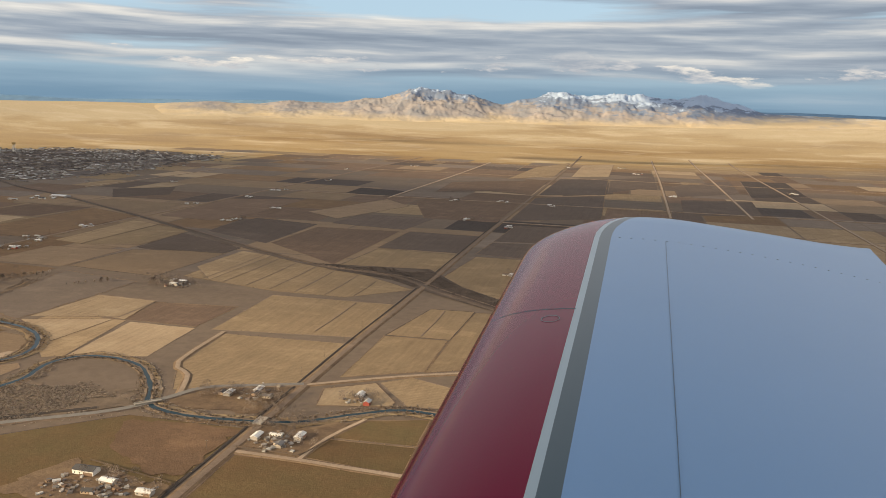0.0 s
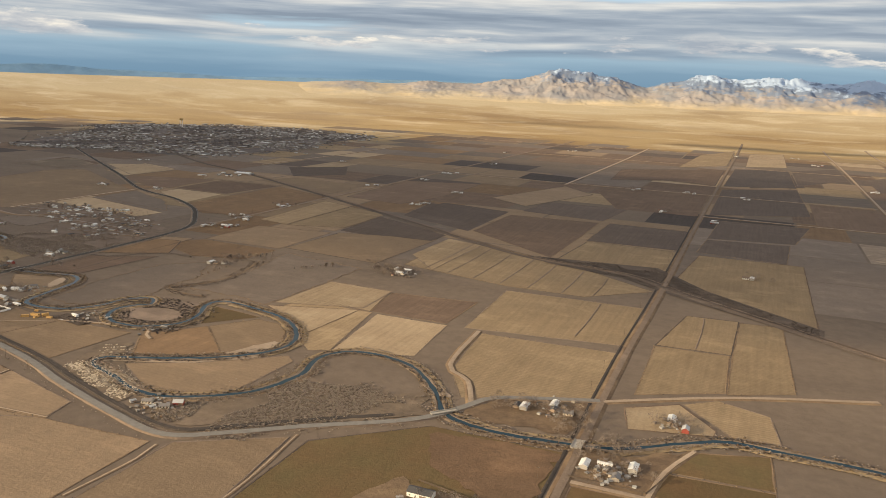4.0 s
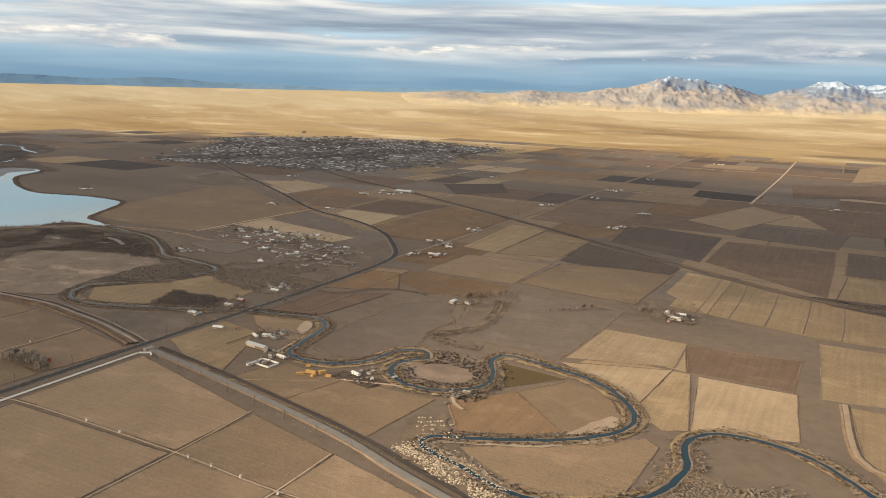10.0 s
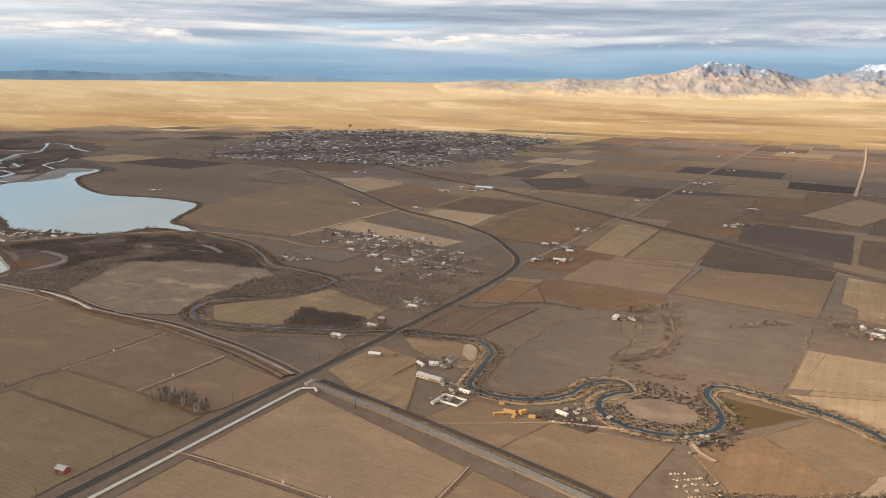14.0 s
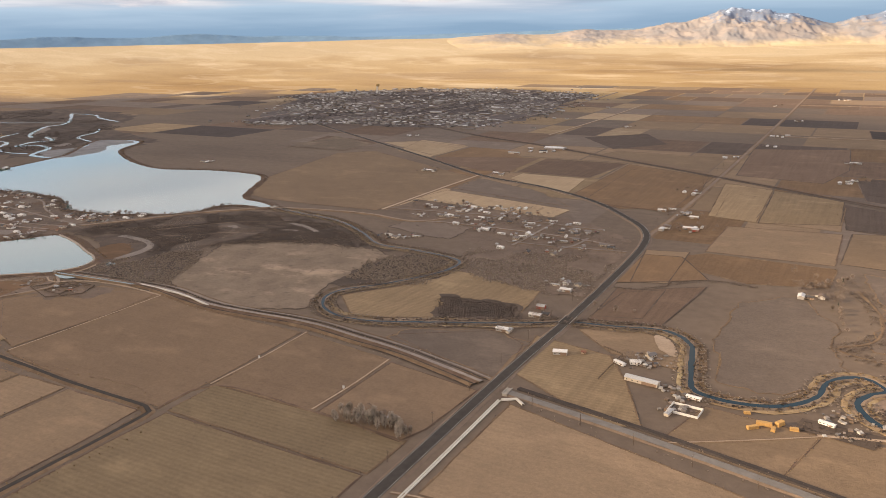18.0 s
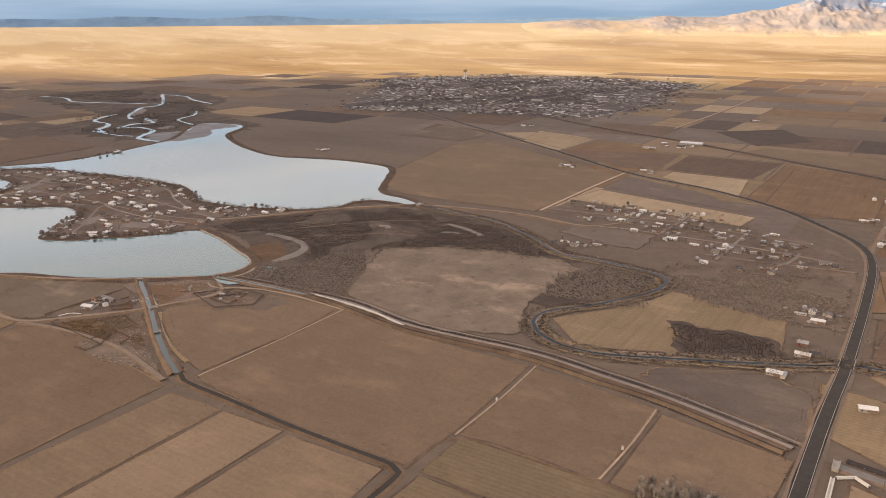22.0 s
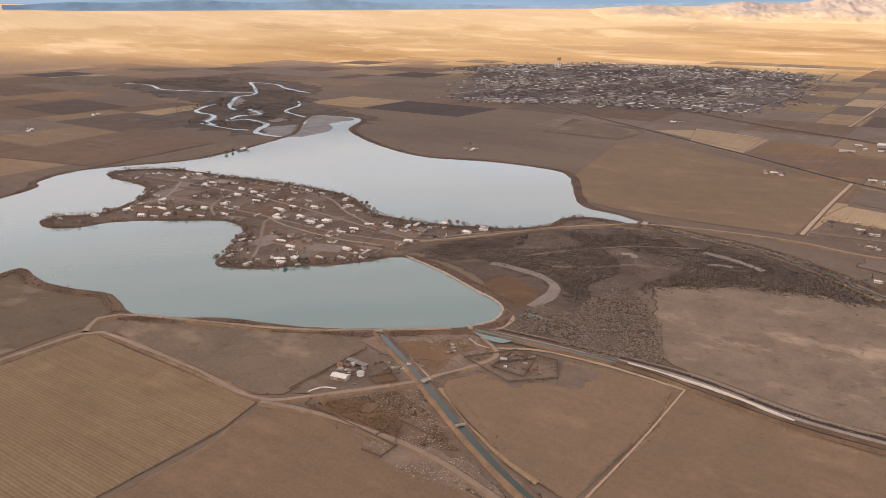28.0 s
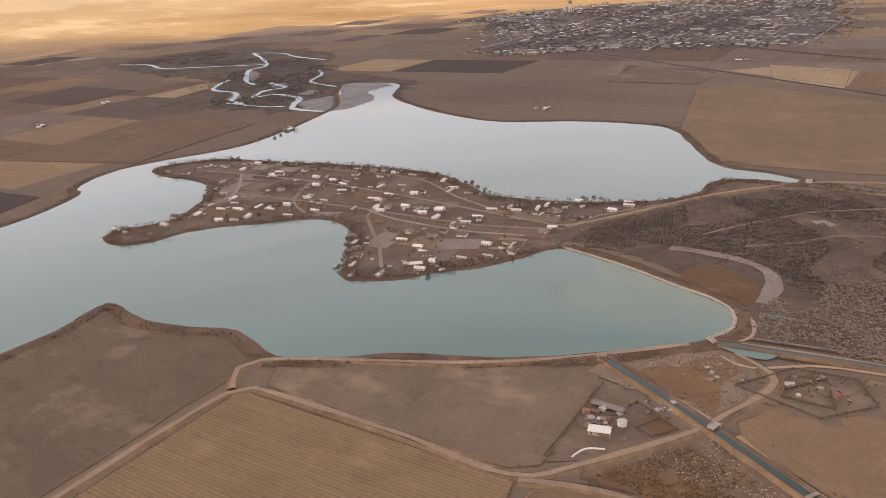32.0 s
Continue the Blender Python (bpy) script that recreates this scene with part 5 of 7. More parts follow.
field("sage", [(-1350, 1022), (-1347, 1152), (-1233, 1091), (-1237, 1014)])
field("soil", [(-1665, 372), (-1650, 430), (-1590, 434), (-1572, 372)])
for a, b in (((-1700, 512), (-1735, 720)), ((-1655, 525), (-1680, 712)), ((-1780, 610), (-1620, 620))):
    ribbon("field_divide", spline([a, ((a[0] + b[0]) / 2 + 2, (a[1] + b[1]) / 2), b], 12.0), [(-0.8, 0.95), (0, 1.2), (0.8, 0.95)], DIRT, None, "pale track between tilled strips", wobble=0.4, category="field divide")

# canals
for pts, wd in (([(-1098, 374), (-1049, 344), (-1020, 325), (-989, 306), (-962, 292)], 1.5), ([(-1060, 405), (-1038, 407), (-1011, 409), (-985, 410)], 1.7), ([(-985, 410), (-966, 409), (-901, 397), (-831, 399), (-789, 393), (-751, 387), (-702, 372)], 0.7)):
    line = spline(pts, 6.0)
    ribbon("canal", line, [(-wd, 1.50), (wd, 1.50)], CANAL_WATER if wd > 1 else RAIL_BED, None, "straight green irrigation canal" if wd > 1 else "narrow dark half-dry canal", category="canal")
    for s in (-1, 1):
        prof = [(s * (wd - 0.3), 1.46), (s * (wd + 0.5), 1.9), (s * (wd + 1.2), 1.9), (s * (wd + 2.6), 0.9)]
        ribbon("canal_bank", line, prof if s > 0 else prof[::-1], BANK if s > 0 else VERGE, None, "weedy earth canal bank", wobble=0.5, category="bank")
# stilling pool at the outlet
sheet("outlet_pool", spline([(-1060, 403), (-1052, 409), (-1044, 409), (-1037, 405), (-1040, 398), (-1050, 398)], 2.0, True), 1.45, LAKE_WATER, None, "small green outlet pool", "water")


def bridge(x, y, turn, length, width, label, deck=CONCRETE):
    top = new("bridge")
    tagged(top, label, "bridge")
    bm = bmesh.new()
    box(bm, -length / 2, length / 2, -width / 2, width / 2, 1.65, 1.95)
    part("deck", bm, deck, top)
    for s in (-1, 1):
        bm = bmesh.new()
        box(bm, -length / 2, length / 2, s * width / 2 - 0.12, s * width / 2 + 0.12, 1.95, 2.4)
        part("parapet", bm, CONCRETE, top)
        bm = bmesh.new()
        box(bm, s * length * 0.42 - 0.5, s * length * 0.42 + 0.5, -width / 2, width / 2, 0.0, 1.65)
        part("abutment", bm, CONCRETE, top)
    top.matrix_world = pose(x, y, 0, 0, 0, turn)
    return top


bridge(-257, 371, 48, 15, 3.0, "pale concrete bridge over the river")
bridge(-691, 475, 90, 13, 6.6, "highway bridge over the river with pale parapets", ASPHALT)
bridge(-185, 366, 90, 10, 5.0, "small road bridge over the river")
bridge(-1046, 344, 70, 4.6, 2.6, "small concrete canal bridge")
bridge(-1098, 374, 22, 4, 1.6, "concrete headgate at the reservoir")
bridge(-1063, 405, 140, 5, 2.2, "concrete outlet works on the dam")
bridge(-1012, 320, 55, 4.2, 0.7, "narrow concrete check gate")
bridge(-1064, 652, 100, 9, 4.0, "pale concrete spillway at the upper lake")
bridge(-684, 371, 90, 7, 2.4, "concrete canal culvert under the highway")

# ---- houses, barns and yards ----


def gable(bm, l, d, h, rise, over):
    """A pitched roof with thickness."""
    pts = []
    for x in (-l / 2 - over, l / 2 + over):
        pts.append([bm.verts.new((x, y, z)) for y, z in ((-d / 2 - over, h - 0.12), (0, h + rise), (d / 2 + over, h - 0.12), (d / 2 + over, h - 0.32), (0, h + rise - 0.22), (-d / 2 - over, h - 0.32))])
    a, b = pts
    for i in range(6):
        j = (i + 1) % 6
        bm.faces.new((a[i], a[j], b[j], b[i]))
    for q in pts:
        bm.faces.new((q[0], q[1], q[4], q[5])), bm.faces.new((q[1], q[2], q[3], q[4]))
    bmesh.ops.recalc_face_normals(bm, faces=bm.faces)


def walls_of(bm, l, d, h, rise):
    a = [[bm.verts.new((x, y, z)) for y, z in ((-d / 2, 0), (d / 2, 0), (d / 2, h), (0, h + rise - 0.25), (-d / 2, h))] for x in (-l / 2, l / 2)]
    bm.faces.new(a[0][::-1]), bm.faces.new(a[1])
    for i in range(5):
        j = (i + 1) % 5
        bm.faces.new((a[0][i], a[0][j], a[1][j], a[1][i]))
    bmesh.ops.recalc_face_normals(bm, faces=bm.faces)


def house(kind, l, d, h, rise, wall, roof, label, category, windows=3, wide_door=False, wing=False):
    top = new(kind)
    tagged(top, label, category)
    top.scale = (0.64, 0.64, 0.64)
    bm = bmesh.new()
    walls_of(bm, l, d, h, rise)
    part("wall", bm, wall, top)
    bm = bmesh.new()
    gable(bm, l, d, h, rise, 0.35)
    part("roof", bm, roof, top)
    if wing:
        bm = bmesh.new()
        box(bm, l * 0.12, l * 0.42, d / 2, d / 2 + d * 0.55, 0, h - 0.35)
        part("side_wing", bm, wall, top)
        bm = bmesh.new()
        box(bm, l * 0.12 - 0.3, l * 0.42 + 0.3, d / 2 - 0.05, d / 2 + d * 0.55 + 0.3, h - 0.34, h - 0.16)
        part("side_wing_roof", bm, roof, top)
    for s in (-1, 1):
        for i in range(windows):
            x = -l / 2 + l * (i + 0.5) / windows + (0.25 if s > 0 else -0.2)
            bm = bmesh.new()
            box(bm, x - 0.45, x + 0.45, s * d / 2 - 0.04, s * d / 2 + 0.04, 0.9, 1.8)
            part("window", bm, WINDOW, top)
    bm = bmesh.new()
    w = l * 0.22 if wide_door else 0.45
    box(bm, l * 0.25 - w, l * 0.25 + w, -d / 2 - 0.06, -d / 2 + 0.03, 0, 2.3 if wide_door else 1.9)
    part("door", bm, DOOR, top)
    if not wide_door:
        bm = bmesh.new()
        box(bm, -l * 0.3, -l * 0.3 + 0.5, -0.25, 0.25, h + rise * 0.3, h + rise + 0.6)
        part("chimney", bm, CONCRETE, top)
    return top


HOUSES = [
    house("house", 8.6, 5.6, 2.4, 1.3, WALLS[0], ROOFS[4], "white house with a pale metal roof", "house"),
    house("house", 8.0, 5.4, 2.4, 1.4, WALLS[1], ROOFS[1], "cream house with a grey shingle roof", "house", wing=True),
    house("house", 9.5, 6.0, 2.5, 1.6, WALLS[0], ROOFS[2], "white house with a brown shingle roof", "house", wing=True),
    house("mobile_home", 10.5, 3.4, 2.1, 0.5, WALLS[0], ROOFS[4], "long white mobile home", "mobile home", 4),
    house("house", 7.5, 5.2, 2.3, 1.3, WALLS[3], ROOFS[3], "tan house with a dark roof", "house"),
    house("mobile_home", 9.6, 3.2, 2.1, 0.45, WALLS[1], ROOFS[0], "cream mobile home with a light metal roof", "mobile home", 4),
    house("shed", 4.6, 3.4, 2.0, 0.8, WALLS[2], ROOFS[0], "small grey shed with a metal roof", "shed", 1, True),
    house("shed", 3.8, 3.0, 1.9, 0.7, WALLS[3], ROOFS[5], "small brown shed with a rusty roof", "shed", 1, True)]
BARN = house("barn", 17.0, 8.5, 3.6, 1.9, WALLS[0], ROOFS[3], "white barn with a dark roof", "barn", 4, True)
LONG_SHED = house("long_shed", 26.0, 6.5, 3.0, 1.3, WALLS[1], ROOFS[0], "long cream shed with a light metal roof", "shed", 6, True)
RED_BARN = house("barn", 8.0, 5.5, 3.0, 1.8, WALLS[4], ROOFS[0], "red barn with a pale metal roof", "barn", 2, True)
METAL_SHED = house("machine_shed", 11.5, 6.2, 2.9, 1.1, WALLS[2], ROOFS[4], "grey machine shed with a white metal roof", "shed", 3, True)
DAIRY_BARN = house("dairy_barn", 46.0, 26.0, 4.0, 2.2, WALLS[2], ROOFS[4], "long dairy barn with a white metal roof", "barn", 9, True)
used = set()


def settle(template, x, y, turn):
    """Stand a house at a place: the first one moves there, the rest are copies."""
    m = pose(x, y, lie(x, y) + 1.0, 0, 0, turn)
    if template.name in used:
        return copy_thing(template, m)
    used.add(template.name)
    template.matrix_world = m @ Matrix.Diagonal((*template.scale, 1))
    return template


def tree_shape(seed, high, spread, twig_count):
    """A leafless broad tree: trunk and limbs, and a crown of fine twigs."""
    r = random.Random(seed)
    tv, tf, cv, cf = [], [], [], []

    def limb(a, b, ra, rb):
        d = (b - a).normalized()
        u = d.orthogonal().normalized()
        v = d.cross(u)
        k = len(tv)
        for q, rad in ((a, ra), (b, rb)):
            tv.extend([q + (u * math.cos(i * 1.2566) + v * math.sin(i * 1.2566)) * rad for i in range(5)])
        tf.extend([(k + i, k + (i + 1) % 5, k + 5 + (i + 1) % 5, k + 5 + i) for i in range(5)])

    fork = Vector((r.uniform(-0.2, 0.2), r.uniform(-0.2, 0.2), high * 0.32))
    limb(Vector((0, 0, -0.2)), fork, high * 0.026, high * 0.02)
    tips = []
    for i in range(7):
        a = i * 0.9 + r.uniform(-0.3, 0.3)
        out = spread * r.uniform(0.35, 0.8)
        e = Vector((math.cos(a) * out, math.sin(a) * out, high * r.uniform(0.55, 0.85)))
        limb(fork * r.uniform(0.75, 1.0), e, high * 0.017, high * 0.006)
        tips += [fork.lerp(e, t) for t in (0.45, 0.65, 0.85, 1.0)]
    limb(fork, Vector((0, 0, high * 0.9)), high * 0.02, high * 0.005)
    tips += [Vector((0, 0, high * t)) for t in (0.6, 0.75, 0.9)]
    for _ in range(twig_count):
        d = Vector((r.gauss(0, 1), r.gauss(0, 1), r.gauss(0.25, 0.8))).normalized()
        o = Vector((0, 0, high * 0.5)) + Vector((d.x * spread * 1.0, d.y * spread * 1.0, d.z * high * 0.42)) * r.uniform(0.2, 1.0) ** 0.5
        o = o.lerp(r.choice(tips), r.uniform(0.0, 0.3))
        d = (d + Vector((r.gauss(0, 0.5), r.gauss(0, 0.5), r.gauss(0.35, 0.4)))).normalized() * high * r.uniform(0.07, 0.16)
        s = d.orthogonal().normalized() * high * r.uniform(0.007, 0.018)
        k = len(cv)
        cv.extend([o - s, o + s, o + d * 0.6 + s * 1.6, o + d])
        cf.extend([(k, k + 1, k + 2), (k, k + 2, k + 3)])
    return tv, tf, cv, cf


def tree(seed, high, spread, label, twigs=620, crown=TWIGS):
    top = new("tree")
    tagged(top, label, "tree")
    tv, tf, cv, cf = tree_shape(seed, high, spread, twigs)
    mesh_ob("trunk", tv, tf, BARK, top)
    mesh_ob("crown", cv, cf, crown, top)
    return top


def fir(seed, high, label):
    """A dark conifer: a trunk and ragged whorls of drooping boughs."""
    r = random.Random(seed)
    top = new("tree")
    tagged(top, label, "tree")
    bm = bmesh.new()
    bmesh.ops.create_cone(bm, segments=6, radius1=high * 0.03, radius2=0.02, depth=high, cap_ends=True, matrix=Matrix.Translation((0, 0, high / 2)))
    part("trunk", bm, BARK, top)
    v, f = [], []
    for i in range(150):
        t = r.uniform(0.12, 0.98)
        a, out = r.uniform(0, 6.283), high * 0.26 * (1.02 - t) * r.uniform(0.6, 1.15)
        c, s = math.cos(a), math.sin(a)
        z, wdt = high * t, high * 0.035 + out * 0.2
        k = len(v)
        v += [(0, 0, z), (c * out * 0.6 - s * wdt, s * out * 0.6 + c * wdt, z - out * 0.15), (c * out, s * out, z - out * 0.3), (c * out * 0.6 + s * wdt, s * out * 0.6 - c * wdt, z - out * 0.2)]
        f += [(k, k + 1, k + 2, k + 3)]
    mesh_ob("crown", v, f, EVERGREEN, top)
    return top


TREES = [tree(1, 7.5, 3.4, "bare grey cottonwood tree"), tree(2, 6.0, 3.0, "bare spreading shade tree"), tree(3, 8.5, 2.6, "tall bare poplar tree"), tree(4, 5.0, 2.6, "small bare orchard tree")]
FIRS = [fir(5, 6.0, "dark evergreen tree in a yard"), fir(6, 4.6, "small dark evergreen tree")]
POPLARS = [tree(k, 9.0, 1.7, "tall pale leafless poplar of a windbreak", 420, plain("pale_poplar_twigs", (0.42, 0.36, 0.30), 0.95, 0.2, 1.0)) for k in (31, 32)]
rng = random.Random(5)


planted, further = [0], []


def plant(x, y, kinds=TREES, group="", scale=1.0):
    if planted[0] >= 285 or y > 1000:
        further.append((x, y))
        return None
    planted[0] += 1
    scale *= 0.62
    t = settle(rng.choice(kinds), x, y, rng.uniform(0, 360))
    t.location.z = lie(x, y) + 1.0
    s = scale * rng.uniform(0.75, 1.2)
    t.scale = (s, s, s * rng.uniform(0.9, 1.15))
    if group:
        t["group"] = group
    return t


def car(paint, label):
    top = new("car")
    top.scale = (0.66, 0.66, 0.66)
    tagged(top, label, "car")
    bm = bmesh.new()
    v = box(bm, -2.0, 2.0, -0.85, 0.85, 0.35, 0.95)
    for q in v[4:]:
        q.co.x *= 0.96
    part("body", bm, paint, top)
    bm = bmesh.new()
    v = box(bm, -1.2, 0.9, -0.78, 0.78, 0.95, 1.45)
    for q in v[4:]:
        q.co.x *= 0.72
        q.co.y *= 0.85
    part("cabin", bm, WINDOW, top)
    bm = bmesh.new()
    bmesh.ops.create_cone(bm, segments=10, radius1=0.33, radius2=0.33, depth=0.22, cap_ends=True, matrix=pose(0, 0, 0, 90, 0, 0))
    wheel = part("wheel", bm, RUBBER, top)
    wheel.location = (-1.25, -0.8, 0.33)
    bm = bmesh.new()
    bmesh.ops.create_cone(bm, segments=8, radius1=0.19, radius2=0.17, depth=0.26, cap_ends=True, matrix=pose(0, 0, 0, 90, 0, 0))
    rim = part("rim", bm, CONCRETE, wheel, "pale metal rim")
    for x, y in ((1.25, -0.8), (-1.25, 0.8), (1.25, 0.8)):
        o = new("wheel", wheel.data)
        o.parent, o.location = top, (x, y, 0.33)
        q = new("rim", rim.data)
        q.parent = o
    return top


CARS = [car(p, t) for p, t in zip(CAR_PAINTS, ("white car parked beside a house", "dark car parked beside a house", "red car parked beside a house", "blue car parked beside a house"))]


def yard(x, y, count=3, spread=9.0, cars=1, firs=0.1):
    """Trees and cars round a house."""
    for _ in range(count):
        a, d = rng.uniform(0, 6.283), rng.uniform(5.5, 5.5 + spread)
        plant(x + math.cos(a) * d, y + math.sin(a) * d, FIRS if rng.random() < firs else TREES, "yard trees", 0.8)
    for _ in range(cars):
        a, d = rng.uniform(0, 6.283), rng.uniform(6.0, 9.0)
        settle(rng.choice(CARS), x + math.cos(a) * d, y + math.sin(a) * d, rng.choice((0, 90, 35)) + rng.uniform(-8, 8))


# rows of trees and windbreaks
for i in range(34):
    plant(-742 + i * 1.15 + rng.uniform(-1, 1), 316 + rng.uniform(-4, 6) - abs(i - 13) * 0.2, POPLARS, "windbreak trees", 1.1)
for x0, y0, x1, y1, k in ((-1500, 572, -1300, 585, 30), (-1300, 583, -1250, 560, 12), (-1190, 563, -1150, 572, 12), (-1300, 468, -1262, 408, 12), (-1250, 404, -1180, 455, 16), (-1442, 470, -1470, 505, 10), (-1425, 435, -1340, 470, 9), (-570, 600, -545, 640, 14), (-500, 600, -470, 630, 8), (-555, 585, -545, 530, 8), (-440, 640, -410, 650, 8), (-1560, 690, -1555, 640, 4), (-690, 505, -660, 505, 4)):
    for i in range(k):
        t = (i + rng.random()) / k
        plant(x0 + (x1 - x0) * t + rng.uniform(-3, 3), y0 + (y1 - y0) * t + rng.uniform(-3, 3), FIRS if rng.random() < 0.18 else TREES, "shore trees", 0.8)


TRACT_POLY = [(-955, 690), (-950, 748), (-830, 750), (-740, 705), (-715, 660), (-720, 620), (-800, 640), (-870, 660)]
HOMES = [0, 3, 2, 5, 1, 4, 0, 1, 2, 4]
LAKE_HOMES = [
    [(-1525, 525), (-1527, 551), (-1506, 554), (-1510, 567), (-1498, 568), (-1486, 571), (-1471, 571), (-1454, 579), (-1428, 566), (-1430, 580), (-1416, 579), (-1378, 569), (-1389, 586), (-1372, 584), (-1361, 585), (-1350, 583), (-1333, 582), (-1301, 577), (-1284, 563), (-1268, 557), (-1446, 547), (-1439, 549)],
    [(-1389, 535), (-1385, 550), (-1373, 550), (-1396, 522), (-1375, 512), (-1407, 515), (-1375, 488), (-1426, 485), (-1416, 477), (-1401, 467), (-1415, 463), (-1347, 492), (-1325, 521), (-1310, 529), (-1302, 508), (-1292, 514), (-1281, 512), (-1273, 506), (-1266, 515), (-1235, 512), (-1240, 480)],
    [(-1226, 478), (-1248, 551), (-1224, 541), (-1218, 532), (-1210, 545), (-1202, 530), (-1192, 538), (-1172, 536), (-1161, 552), (-1155, 565), (-1190, 554), (-1204, 548), (-1184, 500), (-1177, 528), (-1194, 476), (-1185, 464), (-1195, 454), (-1275, 470), (-1259, 471), (-1242, 469), (-1232, 446), (-1223, 438)],
    [(-1232, 430), (-1220, 424), (-1214, 433), (-1288, 452), (-1280, 444), (-1272, 435), (-1265, 427), (-1247, 408), (-1236, 410), (-1258, 414), (-1460, 506), (-1433, 467), (-1433, 438), (-1422, 448), (-1396, 444), (-1386, 448), (-1207, 446), (-1340, 552), (-1360, 530), (-1300, 545)]]
TRACT_HOMES = [
    [(-948, 736), (-927, 727), (-916, 718), (-904, 729), (-894, 743), (-881, 735), (-864, 739), (-869, 725), (-850, 738), (-914, 687), (-892, 689), (-877, 690), (-861, 680), (-855, 690), (-837, 701), (-838, 683), (-823, 691), (-812, 698), (-821, 730), (-840, 660), (-831, 657), (-813, 650)],
    [(-875, 611), (-899, 606), (-889, 600), (-795, 640), (-781, 647), (-770, 652), (-756, 647), (-749, 657), (-748, 686), (-754, 674), (-761, 685), (-769, 678), (-752, 620), (-750, 608), (-716, 643), (-724, 649), (-795, 714), (-804, 695), (-800, 680), (-795, 608), (-770, 604), (-735, 632)]]
for row in LAKE_HOMES:
    for x, y in row:
        ob = settle(HOUSES[rng.choice(HOMES)], x, y, rng.choice((10, 100, 20, -5, 190)) + rng.uniform(-6, 6))
        ob["group"] = "houses on the peninsula"
        if rng.random() < 0.5:
            a = rng.uniform(0, 6.28)
            settle(HOUSES[rng.choice((6, 7))], x + math.cos(a) * 9, y + math.sin(a) * 9, rng.uniform(0, 180))["group"] = "sheds on the peninsula"
        yard(x, y, rng.choice((0, 1, 1)), 4.0, int(rng.random() < 0.45), 0.08)
for row in TRACT_HOMES:
    for x, y in row:
        ob = settle(HOUSES[rng.choice(HOMES)], x, y, rng.choice((0, 90, 12, 180)) + rng.uniform(-6, 6))
        ob["group"] = "houses of the small tract"
        if rng.random() < 0.7:
            a = rng.uniform(0, 6.28)
            settle(HOUSES[rng.choice((6, 7, 6))], x + math.cos(a) * 10, y + math.sin(a) * 10, rng.uniform(0, 180))["group"] = "sheds of the small tract"
        yard(x, y, rng.choice((1, 2)), 5.0, int(rng.random() < 0.3), 0.1)


extra = random.Random(77)
for poly, k, text in ((TRACT_POLY, 42, "tract"), (peninsula, 72, "peninsula")):
    for x, y in spots_in(poly, k, 0.02, -0.2, 78 + k, lambda x, y: x > -1165 and x < -1000):
        settle(HOUSES[extra.choice((6, 6, 7, 3, 5, 0))], x, y, extra.choice((0, 90, 12, 100)) + extra.uniform(-8, 8))["group"] = "houses of the small tract" if text == "tract" else "houses on the peninsula"


def farmstead(x, y, homes=2, sheds=2, trees=6, seed=0, reach=14.0):
    r = random.Random(seed + int(x) * 7 + int(y))
    for i in range(homes):
        settle(HOUSES[r.choice(HOMES)], x + r.uniform(-reach, reach) * 0.6, y + r.uniform(-reach, reach) * 0.5, r.choice((0, 90)) + r.uniform(-4, 4))["group"] = "farm houses"
    for i in range(sheds):
        settle(r.choice((HOUSES[6], HOUSES[7], METAL_SHED, RED_BARN)) if i else METAL_SHED, x + r.uniform(-reach, reach), y + r.uniform(-reach, reach), r.choice((0, 90)))["group"] = "farm sheds"
    for i in range(trees):
        a, d = r.uniform(0, 6.28), r.uniform(6, reach * 1.6)
        plant(x + math.cos(a) * d, y + math.sin(a) * d * 0.8, TREES, "farm trees")


# farms of the near fields
settle(BARN, -234, 289, 0)
settle(METAL_SHED, -218, 283, -4)
settle(HOUSES[4], -221, 273, 10)
settle(HOUSES[6], -240, 277, 30)
farmstead(-205, 278, 0, 1, 5, 3, 9)
settle(LONG_SHED, -630, 411, -8)
settle(HOUSES[0], -639, 432, 20)
settle(HOUSES[3], -646, 428, -30)
settle(HOUSES[1], -634, 444, 60)
settle(METAL_SHED, -678, 427, 15)
settle(HOUSES[7], -667, 433, 15)
settle(HOUSES[3], -604, 404, -10)
settle(HOUSES[3], -548, 404, -20)
settle(RED_BARN, -712, 238, 5)
settle(RED_BARN, -717, 322, 5)
settle(RED_BARN, -384, 317, 25)
for q in ((-400, 312), (-393, 308), (-407, 309), (-388, 311)):
    settle(HOUSES[rng.choice((4, 6, 1))], *q, rng.uniform(0, 60))
farmstead(-165, 346, 2, 3, 9, 5, 13)
farmstead(-145, 414, 2, 2, 6, 6, 8)
farmstead(-203, 402, 2, 1, 7, 8, 10)
farmstead(-228, 400, 1, 1, 7, 9, 8)
farmstead(-404, 636, 3, 3, 8, 10, 13)
farmstead(-424, 640, 0, 1, 12, 12, 11)
farmstead(-562, 586, 2, 1, 14, 13, 11)
farmstead(-708, 482, 1, 2, 4, 14, 8)
farmstead(-716, 446, 1, 1, 4, 15, 6)
farmstead(-714, 541, 4, 2, 6, 16, 13)
settle(METAL_SHED, -1079, 324, 12)
settle(METAL_SHED, -1225, 428, 35)
settle(HOUSES[0], -1219, 434, 125)
settle(HOUSES[2], -1229, 443, 35)
for q in ((-1404, 468), (-1266, 517), (-1182, 509), (-1187, 562), (-1238, 489), (-1157, 570), (-1280, 510), (-1429, 566)):
    settle(HOUSES[rng.choice((0, 2, 3))], *q, rng.choice((10, 100)))["group"] = "houses on the peninsula"
